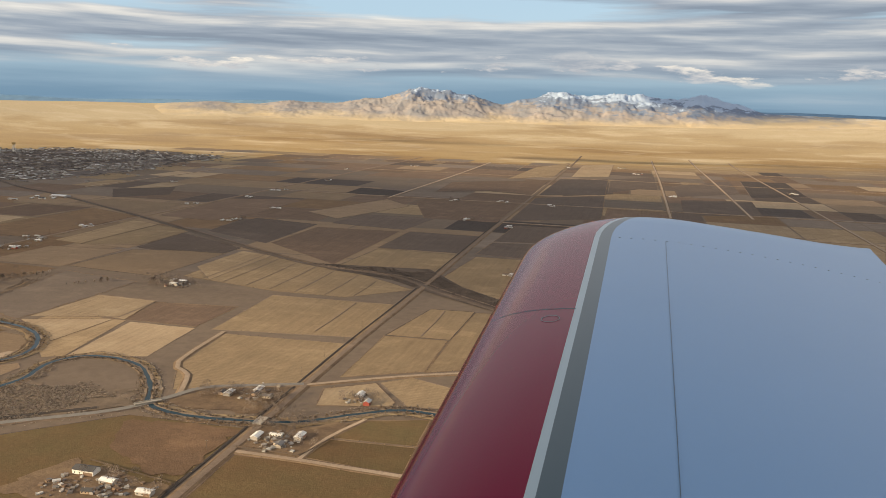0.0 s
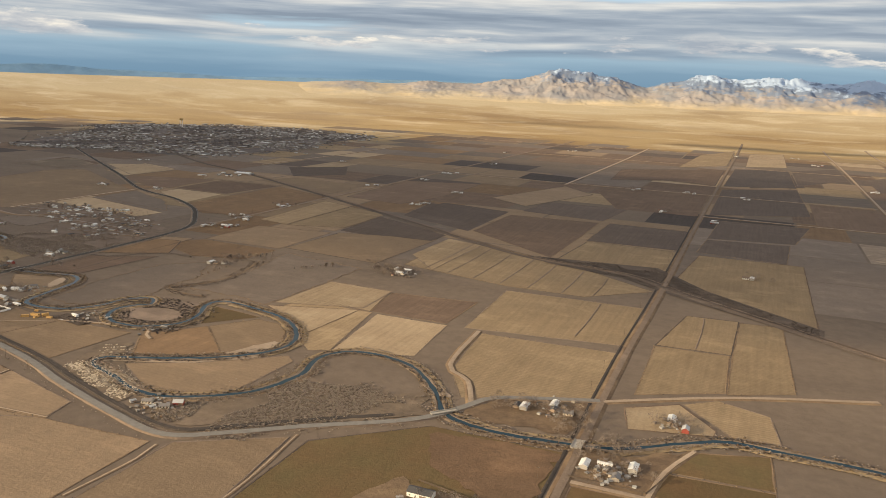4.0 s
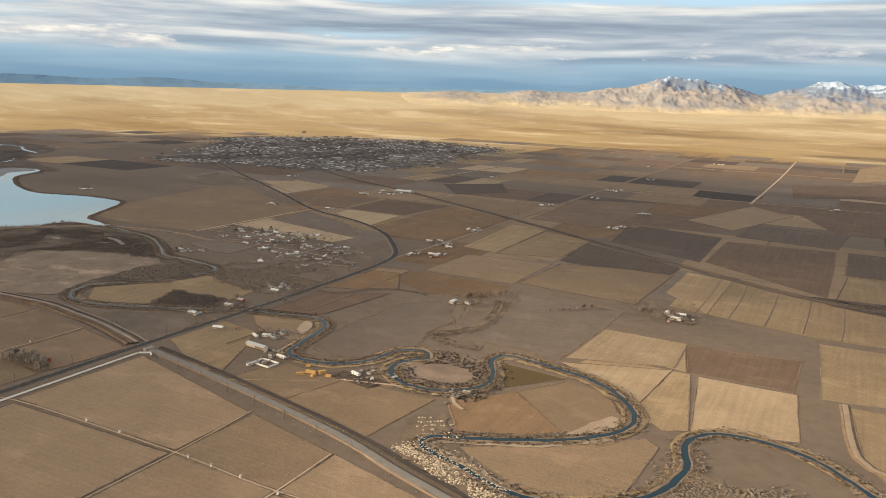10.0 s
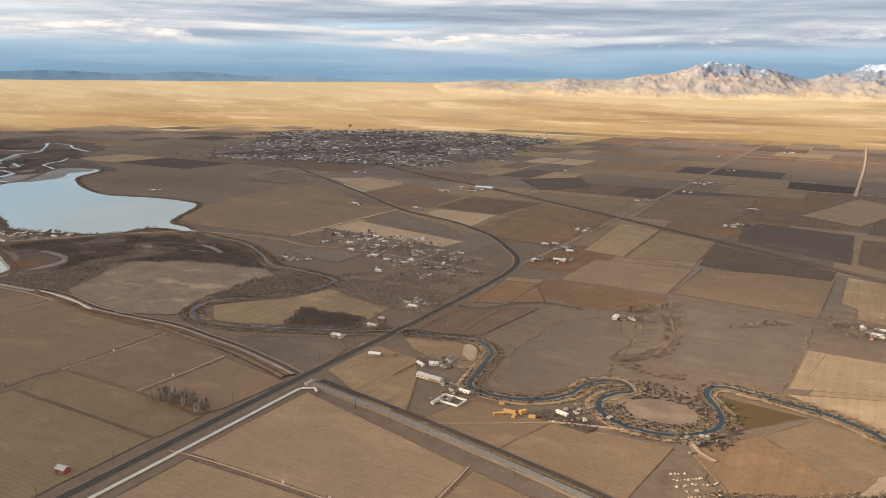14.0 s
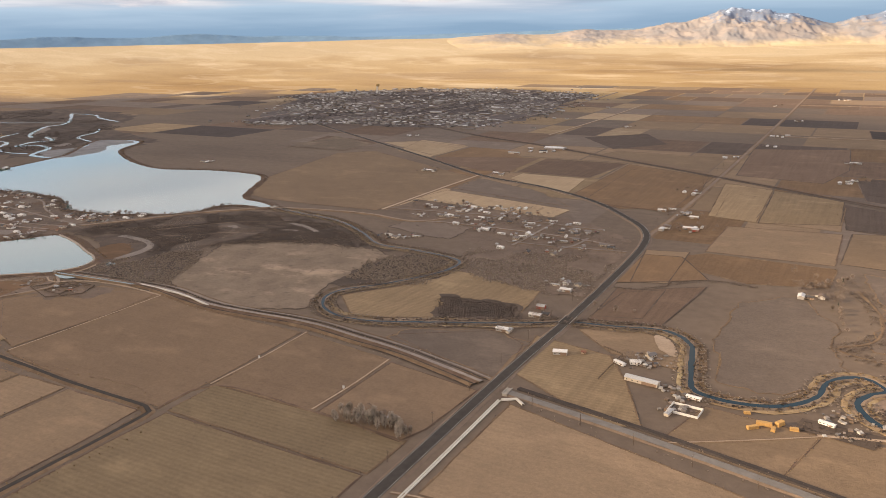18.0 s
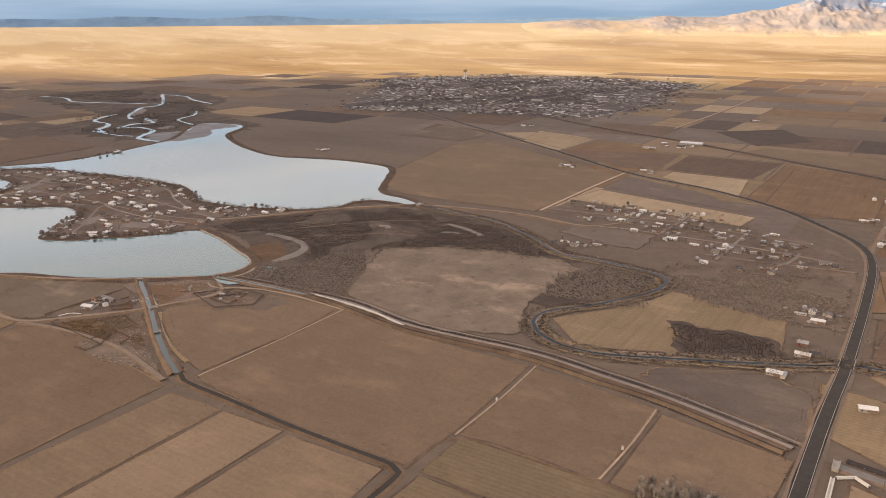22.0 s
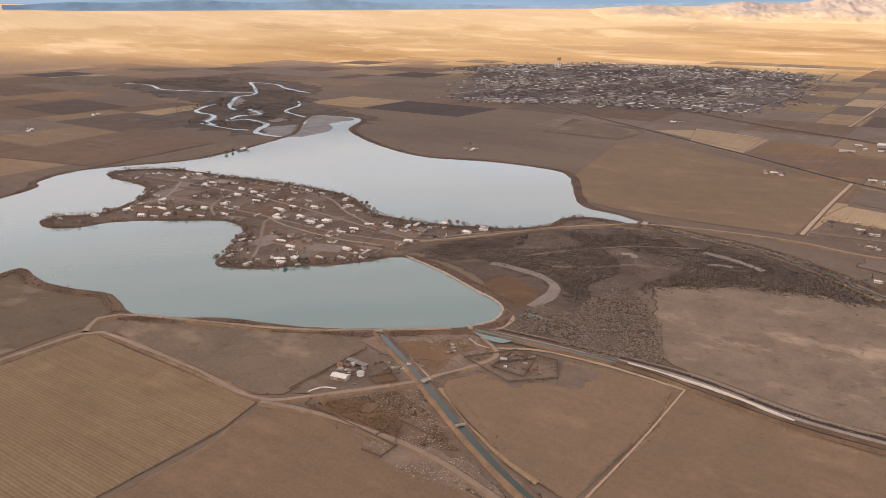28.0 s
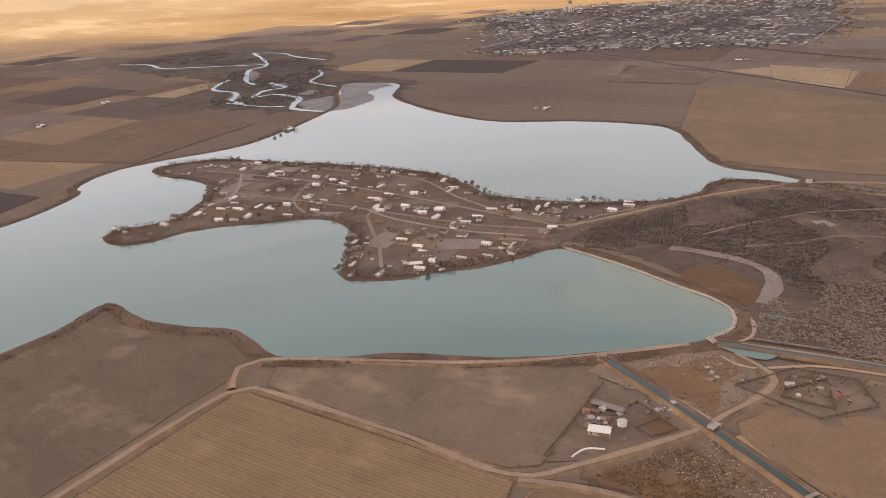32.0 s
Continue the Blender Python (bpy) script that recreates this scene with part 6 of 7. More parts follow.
for q in ((-1074, 333), (-1083, 338), (-1088, 334)):
    settle(HOUSES[rng.choice((6, 7))], *q, rng.uniform(0, 90))
for x, y, h, s, t in ((-687, 729, 2, 2, 4), (-690, 790, 3, 3, 6), (-705, 897, 2, 2, 5), (-671, 741, 2, 2, 5), (-704, 804, 1, 1, 3), (-557, 1022, 2, 2, 5), (-671, 1292, 2, 1, 4), (-707, 1160, 3, 2, 5), (-674, 1418, 3, 2, 4), (-668, 1665, 2, 2, 4), (-316, 1410, 3, 2, 5), (-238, 1178, 2, 2, 7), (-226, 1423, 2, 2, 3), (-130, 1410, 4, 2, 6), (-113, 789, 1, 1, 6), (-157, 1121, 1, 2, 3), (22, 2262, 3, 2, 6), (-28, 2480, 3, 2, 6), (354, 1885, 3, 2, 5), (-178, 2409, 3, 2, 4), (88, 1686, 2, 2, 4), (-938, 917, 2, 2, 5), (-1028, 905, 3, 2, 5), (-1225, 1212, 1, 2, 3), (-931, 1465, 3, 2, 5), (-559, 1167, 2, 1, 5), (-554, 1033, 2, 1, 5), (-735, 1980, 3, 2, 3), (-607, 2190, 3, 2, 3), (-1560, 690, 2, 2, 5), (-1350, 850, 2, 1, 5), (-1960, 760, 1, 1, 4), (-1900, 620, 2, 2, 4)):
    farmstead(x, y, h, s, t, 20, 13)
# the dairy
for i, (x, y, w, k) in enumerate(((-985, 1135, 0, METAL_SHED), (-952, 1150, 0, DAIRY_BARN), (-956, 1112, 0, BARN), (-990, 1085, 0, LONG_SHED), (-975, 1110, 90, METAL_SHED), (-945, 1125, 90, METAL_SHED), (-955, 1160, 0, LONG_SHED))):
    ob = settle(k, x, y, w)
    ob["group"] = "dairy sheds"
# white-walled yard and yellow timber stacks by the river
pen_top = tagged(new("walled_yard"), "white-walled rectangular yard beside the long shed", "yard wall")
for x0, x1, y0, y1 in ((-9, 9, -6.2, -5.8), (-9, 9, 5.8, 6.2), (-9.2, -8.8, -6.2, 6.2), (8.8, 9.2, -6.2, 6.2)):
    bm = bmesh.new()
    box(bm, x0, x1, y0, y1, 0, 1.5)
    part("wall", bm, WALLS[0], pen_top)
pen_top.matrix_world = pose(-605, 390, 0.9, 0, 0, -5) @ Matrix.Diagonal((0.75, 0.75, 0.75, 1))
settle(HOUSES[5], -611, 384, 80)
for i, (x, y, l, d, h, a) in enumerate(((-572, 392, 9, 3, 2.2, 5), (-566, 395, 6, 3, 2.6, 60), (-576, 387, 7, 2.6, 1.8, 40), (-560, 393, 5, 3, 1.5, 10), (-568, 389, 5, 2.5, 1.6, 90), (-580, 400, 4, 2, 1.4, 20))):
    st = tagged(new("timber_stack"), "stack of fresh yellow timber", "timber stack", "timber stacks")
    for k in range(4):
        bm = bmesh.new()
        box(bm, -l / 2 + 0.15 * (k % 2), l / 2 - 0.1 * k, -d / 2 + 0.05 * k, d / 2 - 0.08 * k, h * k / 4, h * (k + 0.9) / 4)
        part("layer", bm, TIMBER, st)
    st.matrix_world = pose(x, y, 0.9, 0, 0, a) @ Matrix.Diagonal((0.75, 0.75, 0.75, 1))
sheet("nursery_ground", [(-560, 395), (-558, 406), (-526, 403), (-530, 389)], 1.16, MARSH, None, "dark tree nursery plot beside the river", "nursery ground")

# poles along the roads
pole = tagged(new("power_pole"), "weathered wooden power pole beside the road", "power pole", "power poles")
pole.scale = (0.75, 0.75, 0.75)
bm = bmesh.new()
bmesh.ops.create_cone(bm, segments=7, radius1=0.17, radius2=0.11, depth=7.6, cap_ends=True, matrix=Matrix.Translation((0, 0, 3.8)))
part("mast", bm, POLE_WOOD, pole)
bm = bmesh.new()
box(bm, -1.0, 1.0, -0.08, 0.08, 6.7, 6.9)
arm = part("crossarm", bm, POLE_WOOD, pole)
for x in (-0.85, 0.0, 0.85):
    bm = bmesh.new()
    bmesh.ops.create_cone(bm, segments=6, radius1=0.09, radius2=0.05, depth=0.25, cap_ends=True, matrix=Matrix.Translation((x, 0, 7.02)))
    part("insulator", bm, CONCRETE, arm, "pale glazed insulator")
used.discard("power_pole")
for x0, y0, x1, y1, k in ((-701, 200, -701, 640, 12), (-680, 365, -480, 315, 8), (-194, 230, -194, 1150, 24), (-703, 720, -703, 1400, 16), (-1170, 528, -1430, 550, 8)):
    for i in range(k):
        t = (i + 0.5) / k
        settle(pole, x0 + (x1 - x0) * t, y0 + (y1 - y0) * t, 0 if abs(x1 - x0) < abs(y1 - y0) else 90)

# irrigation risers along the field tracks
riser = tagged(new("irrigation_riser"), "small white concrete irrigation standpipe", "standpipe", "irrigation risers")
bm = bmesh.new()
bmesh.ops.create_cone(bm, segments=9, radius1=0.55, radius2=0.5, depth=1.3, cap_ends=True, matrix=Matrix.Translation((0, 0, 0.65)))
part("pipe", bm, WALLS[0], riser)
bm = bmesh.new()
bmesh.ops.create_cone(bm, segments=9, radius1=0.62, radius2=0.6, depth=0.15, cap_ends=True, matrix=Matrix.Translation((0, 0, 1.37)))
part("cap", bm, CONCRETE, riser)
for x, y in ((-553, 275), (-538, 274), (-497, 270), (-520, 273), (-480, 270), (-600, 277), (-625, 278), (-757, 340), (-819, 350)):
    settle(riser, x, y, 0)

# the canal-side farm: corral fences, a lean-to, a tank and a white pipe
def fence(line, label, high=1.0, step=3.2):
    top = tagged(new("fence"), label, "fence", "farm fences")
    pts = []
    for (x0, y0), (x1, y1) in zip(line, line[1:]):
        m = max(1, int(math.hypot(x1 - x0, y1 - y0) / step))
        pts += [(x0 + (x1 - x0) * s / m, y0 + (y1 - y0) * s / m) for s in range(m)]
    pts.append(line[-1])
    ox, oy = pts[0]
    post = None
    for x, y in pts:
        if post is None:
            bm = bmesh.new()
            box(bm, -0.11, 0.11, -0.11, 0.11, 0, high + 0.15)
            post = part("post", bm, POLE_WOOD, top)
        else:
            o = new("post", post.data)
            o.parent, o.location = top, (x - ox, y - oy, 0)
    for z in (high * 0.5, high * 0.95):
        for (x0, y0), (x1, y1) in zip(line, line[1:]):
            bm = bmesh.new()
            d = math.hypot(x1 - x0, y1 - y0)
            box(bm, 0, d, -0.06, 0.06, z - 0.12, z + 0.12)
            o = part("rail", bm, POLE_WOOD, top)
            o.location, o.rotation_euler = (x0 - ox, y0 - oy, 0), (0, 0, math.atan2(y1 - y0, x1 - x0))
    top.location = (ox, oy, 0.9)
    return top


TANK, PIPE = [(-1074, 332)][0], [(-1082, 307), (-1081, 311), (-1079, 314), (-1074, 316)]
LEAN_TO = (-1082, 339, -4)
fence([(-1069, 332), (-1064, 341), (-1056, 337), (-1063, 329), (-1069, 332)], "wooden corral fence in the farmyard")
fence([(-1076, 344), (-1074, 348), (-1064, 342)], "wooden corral fence by the canal")
fence([(-1076, 303), (-1075, 298), (-1059, 297)], "wooden paddock fence beside the dirt road")
fence([(-1090, 355), (-1090, 336), (-1090, 304)], "wire fence beside the grey pasture")
for pts, label in (([(-240, 300), (-190, 290), (-188, 268)], "wire fence round the farmyard"), ([(-182, 333), (-148, 333), (-140, 358)], "wooden fence round the farmyard"), ([(-650, 405), (-648, 440), (-660, 446)], "wooden fence by the long shed"), ([(-1046, 374), (-1030, 395), (-1008, 396), (-1000, 380), (-1016, 364), (-1046, 374)], "old wooden pens beside the canal"), ([(-1030, 378), (-1018, 392)], "old wooden pen divide")):
    fence(pts, label)
for pts, label in (([(-1072, 297), (-1055, 297), (-1024, 294)], "low pale wall along the paddock"), ([(-1033, 285), (-1024, 285), (-1024, 294), (-1033, 306)], "wooden fence of the lower paddock"), ([(-1033, 310), (-1019, 308), (-1016, 300)], "wooden fence beside the stony ground"), ([(-1035, 296), (-1035, 304)], "short wooden paddock fence"), ([(-1030, 373), (-1013, 372), (-1017, 390), (-1030, 390), (-1030, 373)], "old wooden pens beside the canal")):
    fence(pts, label)
for pts, wide, mat, label in (([(-1088, 371), (-1069, 360), (-1048, 348)], 0.9, DIRT, "pale dirt berm beside the canal"), ([(-1038, 342), (-1021, 329), (-993, 313), (-969, 304)], 1.5, STRAW_GRASS, "straw grass berm beside the canal"), ([(-1056, 394), (-1044, 390), (-1020, 402), (-985, 405), (-950, 402)], 0.9, DIRT, "pale dirt track beside the outlet canal"), ([(-1062, 402), (-1050, 414), (-1052, 430), (-1060, 440)], 1.1, DIRT, "pale track round the end of the dam")):
    ribbon("berm", spline(pts, 4.0), [(-wide, 0.98), (-wide * 0.5, 1.3), (wide * 0.5, 1.3), (wide, 0.98)], mat, None, label, wobble=0.6, category="berm")
shed = settle(HOUSES[6], -1029, 382, 20)
tagged(shed, "small white pump house beside the old pens", "shed")
settle(HOUSES[7], -1013, 381, 40)
tank = tagged(new("water_tank"), "round white water tank in the farmyard", "tank")
bm = bmesh.new()
bmesh.ops.create_cone(bm, segments=18, radius1=1.7, radius2=1.7, depth=1.7, cap_ends=True, matrix=Matrix.Translation((0, 0, 0.85)))
part("shell", bm, WALLS[0], tank)
bm = bmesh.new()
bmesh.ops.create_cone(bm, segments=18, radius1=1.85, radius2=0.1, depth=0.5, cap_ends=True, matrix=Matrix.Translation((0, 0, 1.95)))
part("roof", bm, ROOFS[0], tank)
tank.location = (TANK[0], TANK[1], 0.9)
pipe_line = spline(PIPE, 1.5)
ribbon("white_pipe", pipe_line, [(-0.35, 0.95), (-0.3, 1.35), (0, 1.5), (0.3, 1.35), (0.35, 0.95)], WALLS[0], None, "long white curved irrigation pipe", kind="", category="pipe")
lean = tagged(new("lean_to"), "long low lean-to with a grey roof", "shed")
bm = bmesh.new()
v = box(bm, -6.2, 6.2, -1.3, 1.3, 1.5, 1.65)
for q in v:
    q.co.z += 0.35 if q.co.y > 0 else 0.0
part("roof", bm, ROOFS[1], lean)
bm = bmesh.new()
box(bm, -6.1, 6.1, 1.15, 1.25, 0, 1.7)
part("wall", bm, WALLS[2], lean)
for i in range(5):
    bm = bmesh.new()
    box(bm, -6.0 + i * 3.0 - 0.08, -6.0 + i * 3.0 + 0.08, -1.2, -1.04, 0, 1.5)
    part("post", bm, POLE_WOOD, lean)
lean.matrix_world = pose(LEAN_TO[0], LEAN_TO[1], 0.9, 0, 0, LEAN_TO[2])

# water tower of the town
tower = tagged(new("water_tower"), "yellowish water tower over the town", "water tower")
bm = bmesh.new()
bmesh.ops.create_uvsphere(bm, u_segments=14, v_segments=8, radius=6.0, matrix=Matrix.Translation((0, 0, 27)) @ Matrix.Diagonal((1, 1, 0.8, 1)))
part("tank", bm, WALLS[5], tower)
for i in range(5):
    bm = bmesh.new()
    bmesh.ops.create_cone(bm, segments=6, radius1=0.6, radius2=0.5, depth=25, cap_ends=True, matrix=Matrix.Translation((math.cos(i * 1.257) * 4, math.sin(i * 1.257) * 4, 12.5)))
    part("leg", bm, WALLS[0], tower)
tower.matrix_world = pose(-1836, 2030, lie(-1836, 2030))

# ---- the town beyond the fields ----
TOWN = [(-1660, 1262), (-1550, 1256), (-1444, 1340), (-1322, 1297), (-1180, 1400), (-1150, 1560), (-1190, 1850), (-1230, 2180), (-1450, 2320), (-1800, 2290), (-2000, 2070), (-2030, 1880), (-1780, 1500)]
r = random.Random(77)
wv, wf, rv, rf = [], [], [], []
sheet("town_ground", ragged(TOWN, 40.0, 22.0), 0.97, earth("dark_town_ground", (0.12, 0.10, 0.09), (0.165, 0.135, 0.117), (0.05, 0.05), blotch=0.3, patchy=0.4), None, "dark yards and streets between the town houses", "town ground")
homes = spots_in(TOWN, 1700, 0.0045, -0.05, 21, None, 30.0) + spots_in(TOWN, 420, 0.002, -0.3, 20, None, 80.0) + spots_in([(-1700, 1262), (-1560, 1240), (-1440, 1330), (-1480, 1380), (-1600, 1330)], 90, 0, 0, 22)
for x, y in homes:
    x, y = round(x / 13.0) * 13.0 + r.uniform(-4, 4), round(y / 21.0) * 21.0 + r.uniform(-5, 5)
    big = r.random() < 0.07
    l, d, h = (r.uniform(12, 26), r.uniform(8, 13), r.uniform(2.6, 4)) if big else (r.uniform(4.5, 8), r.uniform(3.5, 5.5), r.uniform(1.6, 2.4))
    if r.random() < 0.5:
        l, d = d, l
    z = lie(x, y) + 0.5
    k = len(wv)
    wv += [(x + sx * l / 2, y + sy * d / 2, z + q) for q in (0, h) for sx, sy in ((-1, -1), (1, -1), (1, 1), (-1, 1))]
    wf += [(k, k + 1, k + 5, k + 4), (k + 1, k + 2, k + 6, k + 5), (k + 2, k + 3, k + 7, k + 6), (k + 3, k, k + 4, k + 7)]
    k = len(rv)
    rise = 0.2 if big else 1.0
    rv += [(x + sx * (l / 2 + 0.4), y + sy * (d / 2 + 0.4), z + h) for sx, sy in ((-1, -1), (1, -1), (1, 1), (-1, 1))] + [(x - l / 2 - 0.4, y, z + h + rise), (x + l / 2 + 0.4, y, z + h + rise)]
    rf += [(k, k + 1, k + 5, k + 4), (k + 2, k + 3, k + 4, k + 5), (k, k + 4, k + 3), (k + 1, k + 2, k + 5)]
town = tagged(new("town_houses"), "hundreds of small pale houses of a distant town", "houses", kind="stuff")
mesh_ob("walls", wv, wf, TOWN_WALLS, town)
mesh_ob("roofs", rv, rf, TOWN_ROOFS, town)
big_bush = bush_shape(9, 2.5, 1.25, 16)
scatter("town_trees", spots_in(TOWN, 11000, 0.006, -0.16, 31, None, 40.0), big_bush, TOWN_TREES, "bare trees among the town houses", "trees", 0.6, 1.25)
for i in range(8):
    embankment("street", [(-1700 + i * 75, 1330 + (i % 3) * 40), (-1700 + i * 75, 1900), (-1720 + i * 75, 2300)], 5.0, 1.3, GRAVEL, "grey town street", "street", 0.5, 60.0, verge=0.5)

# ---- brush, weeds and stones ----
scatter("tract_trees", spots_in([(-955, 690), (-950, 750), (-815, 750), (-700, 670), (-700, 600), (-800, 600), (-860, 640)], 700, 0.02, -0.2, 61, None, 10.0), tuple(tree_shape(14, 4.0, 2.2, 90)[2:]), SHORE_TREES, "bare dark trees among the tract houses", "trees", 0.5, 1.0)
scatter("peninsula_trees", [q for q in spots_along(spline(POINT, 7.0), 0.95, (1.0, 9.0), 62, -0.3) if inside(*q, peninsula)], tuple(tree_shape(12, 4.2, 2.4, 150)[2:]), SHORE_TREES, "bare dark trees round the peninsula", "trees", 0.35, 0.9, base=1.45)
scatter("far_trees", further, tuple(tree_shape(8, 5.2, 2.6, 120)[2:]), SHORE_TREES, "bare trees of farther farms and yards", "trees", base=0.9)
small = bush_shape(1, 0.6, 0.5, 9)
medium = bush_shape(2, 1.0, 0.7, 13)
large = bush_shape(3, 1.6, 1.3, 15)
scatter("river_brush", spots_along(RIVER, 1.3, (1.9, 9.0), 3, -0.3), medium, BUSH_GREY, "bare grey brush along the river", "brush", 0.5, 1.2, base=1.2)
scatter("river_willows", spots_along(RIVER, 0.8, (1.6, 5.0), 4, -0.1), medium, BUSH_DARK, "dark leafless willows along the river", "willows", 0.5, 1.3, base=1.2)
scatter("upper_river_willows", spots_along(RIVER[head:], 3.2, (1.4, 9.0), 44, -0.55), medium, SHORE_TREES, "dense dark willows along the upper river", "willows", 0.35, 1.0, base=1.1)
scatter("bank_weeds", spots_along(RIVER, 0.9, (2.3, 6.0), 5, -0.5), small, BUSH_RUST, "russet weeds on the river banks", "weeds", base=1.4)
keep_off = (lambda x, y: any(math.hypot(x - a, y - b) < 5.0 for a, b in RIVER[::2]))
scatter("bottom_land_brush", spots_in([(-360, 395), (-365, 345), (-395, 316), (-398, 304), (-366, 294), (-330, 314), (-262, 364), (-300, 380)], 3200, 0.04, -0.15, 6, keep_off, 7.0), medium, BUSH_GREY, "grey brush on the bottom land", "brush")
scatter("oxbow_brush", [q for q in spots_in([(-472, 410), (-470, 440), (-490, 470), (-530, 462), (-540, 430), (-510, 402)], 900, 0.04, -0.2, 7, keep_off, 7.0) if math.hypot((q[0] + 505) / 1.25, q[1] - 434) > 15], medium, BUSH_DARK, "dark brush in the oxbow", "brush")
MARSH_AREA = [(-1168, 505), (-1150, 545), (-1112, 590), (-1080, 618), (-1041, 632), (-975, 622), (-900, 584), (-870, 562), (-940, 562), (-990, 538), (-1018, 508), (-1000, 470), (-1040, 470), (-1060, 500), (-1100, 494), (-1130, 486)]
scatter("marsh_brush", spots_in(MARSH_AREA, 17000, 0.022, -0.22, 8, keep_off, 9.0), medium, BUSH_DARK, "dense dark brush over the marsh", "brush", 0.35, 0.95)
scatter("marsh_thicket", spots_in(MARSH_AREA, 7000, 0.05, 0.02, 88, keep_off, 9.0), medium, islands("russet_marsh_brush", [(0.17, 0.12, 0.095), (0.23, 0.17, 0.13), (0.135, 0.10, 0.085), (0.27, 0.21, 0.16)]), "russet brown thicket over the marsh", "brush", 0.32, 0.8)
scatter("marsh_pale_brush", spots_in(MARSH_AREA, 3500, 0.035, 0.0, 89, keep_off, 12.0), medium, BUSH_GREY, "pale grey brush scattered over the marsh", "brush", 0.35, 0.85)
scatter("marsh_fringe_brush", spots_in([(-1052, 446), (-1046, 470), (-1010, 500), (-985, 470), (-965, 418), (-1025, 412), (-1048, 418)], 2600, 0.04, -0.25, 9), medium, BUSH_GREY, "grey brush below the dam", "brush")
scatter("bend_willows", spots_in([(-850, 572), (-812, 562), (-803, 530), (-815, 500), (-846, 468), (-860, 476), (-866, 530)], 2200, 0.03, -0.2, 10, keep_off, 7.0), medium, BUSH_GREY, "dark willows in the river bend", "willows")
scatter("tract_brush", spots_in([(-810, 592), (-762, 612), (-703, 606), (-700, 525), (-727, 522), (-790, 536)], 3000, 0.03, -0.25, 11, keep_off, 7.0), medium, BUSH_GREY, "grey brush beside the houses", "brush")
scatter("burnt_brush", spots_in([(-780, 485), (-731, 488), (-718, 468), (-765, 448)], 1800, 0.0, 0, 12, None, 2.0), small, BUSH_DARK, "dark low brush", "brush")
scatter("railway_brush", spots_in([(-330, 775), (-200, 788), (-150, 718), (-62, 638), (-64, 616), (-160, 680), (-225, 730), (-300, 756)], 2600, 0.03, -0.3, 13), medium, BUSH_DARK, "dark brush beside the railway", "brush")
scatter("shore_weeds", [q for q in spots_along(shore, 1.1, (0.5, 7.5), 14, -0.4) if not inside(*q, shore)], small, BUSH_RUST, "russet weeds along the lake shore", "weeds", 0.7, 1.6, base=1.5)
water_off = (lambda x, y: inside(x, y, shore))
scatter("shore_brush", [q for q in spots_along(shore, 0.8, (1.0, 9.0), 15, -0.2) if not water_off(*q)], medium, SHORE_TREES, "bare brush along the lake shore", "brush", 0.4, 1.2, base=1.45)
scatter("shore_shrubs", [q for q in spots_along(shore, 0.05, (1.5, 8.0), 95, 0.0) if not water_off(*q)], tuple(tree_shape(16, 3.2, 1.9, 110)[2:]), SHORE_TREES, "bare shrubs along the lake shore", "shrubs", 0.5, 1.0, base=1.3)
scatter("lot_brush", spots_in(peninsula, 4200, 0.03, -0.1, 16, water_off), small, BUSH_GREY, "low grey brush on the house lots", "brush")
scatter("spit_brush", spots_in([(-1446, 392), (-1400, 400), (-1385, 436), (-1430, 430)], 500, 0.0, 0, 17, water_off), small, BUSH_GREY, "low brush on the spit", "brush")
scatter("inflow_brush", spots_in([(-1640, 790), (-1800, 780), (-1960, 900), (-2250, 1040), (-2420, 1130), (-2350, 1300), (-2060, 1230), (-1850, 1120), (-1720, 980)], 1500, 0.01, 0.0, 18), large, BUSH_DARK, "dark brush along the inflow", "brush")
scatter("canal_weeds", spots_along(spline([(-1098, 374), (-989, 306), (-957, 289), (-921, 286), (-824, 282), (-821, 200)], 6.0), 0.35, (3.4, 7.0), 19, -0.4), small, BUSH_RUST, "russet weeds on the canal banks", "weeds")
scatter("levee_weeds", spots_along(spline([(-1052, 408), (-961, 411), (-901, 400), (-831, 402), (-751, 390), (-700, 376)], 6.0), 0.35, (4.5, 9.0), 20, -0.4), small, BUSH_GREY, "grey weeds on the levee", "weeds")
scatter("road_weeds", spots_along(spline([(-683, 371), (-611, 356), (-513, 331), (-462, 312), (-403, 293), (-366, 286), (-312, 324), (-262, 362)], 6.0), 0.25, (4.5, 8.0), 22, -0.3), small, BUSH_GREY, "dry weeds beside the gravel road", "weeds")
scatter("paddock_brush", spots_in([(-1072, 302), (-1048, 333), (-1002, 305), (-1021, 299), (-1054, 299)], 1600, 0.06, -0.1, 23), small, BUSH_RUST, "low brush in the paddock", "brush")
scatter("canal_head_brush", spots_in([(-1092, 364), (-1048, 350), (-1036, 380), (-1058, 398), (-1090, 376)], 420, 0.05, -0.1, 24), small, BUSH_GREY, "low brush and spoil heaps by the canal head", "brush")
scatter("pens_brush", spots_in([(-1044, 376), (-1030, 394), (-992, 396), (-988, 380), (-1014, 366)], 240, 0.05, -0.1, 25), small, BUSH_RUST, "weeds in the old pens", "weeds")
stone = ([(-0.5, -0.4, 0), (0.55, -0.45, 0), (0.5, 0.5, 0), (-0.45, 0.45, 0), (-0.3, -0.25, 0.5), (0.35, -0.2, 0.42), (0.25, 0.3, 0.55), (-0.3, 0.25, 0.4)], [(4, 5, 6, 7), (0, 1, 5, 4), (1, 2, 6, 5), (2, 3, 7, 6), (3, 0, 4, 7)])
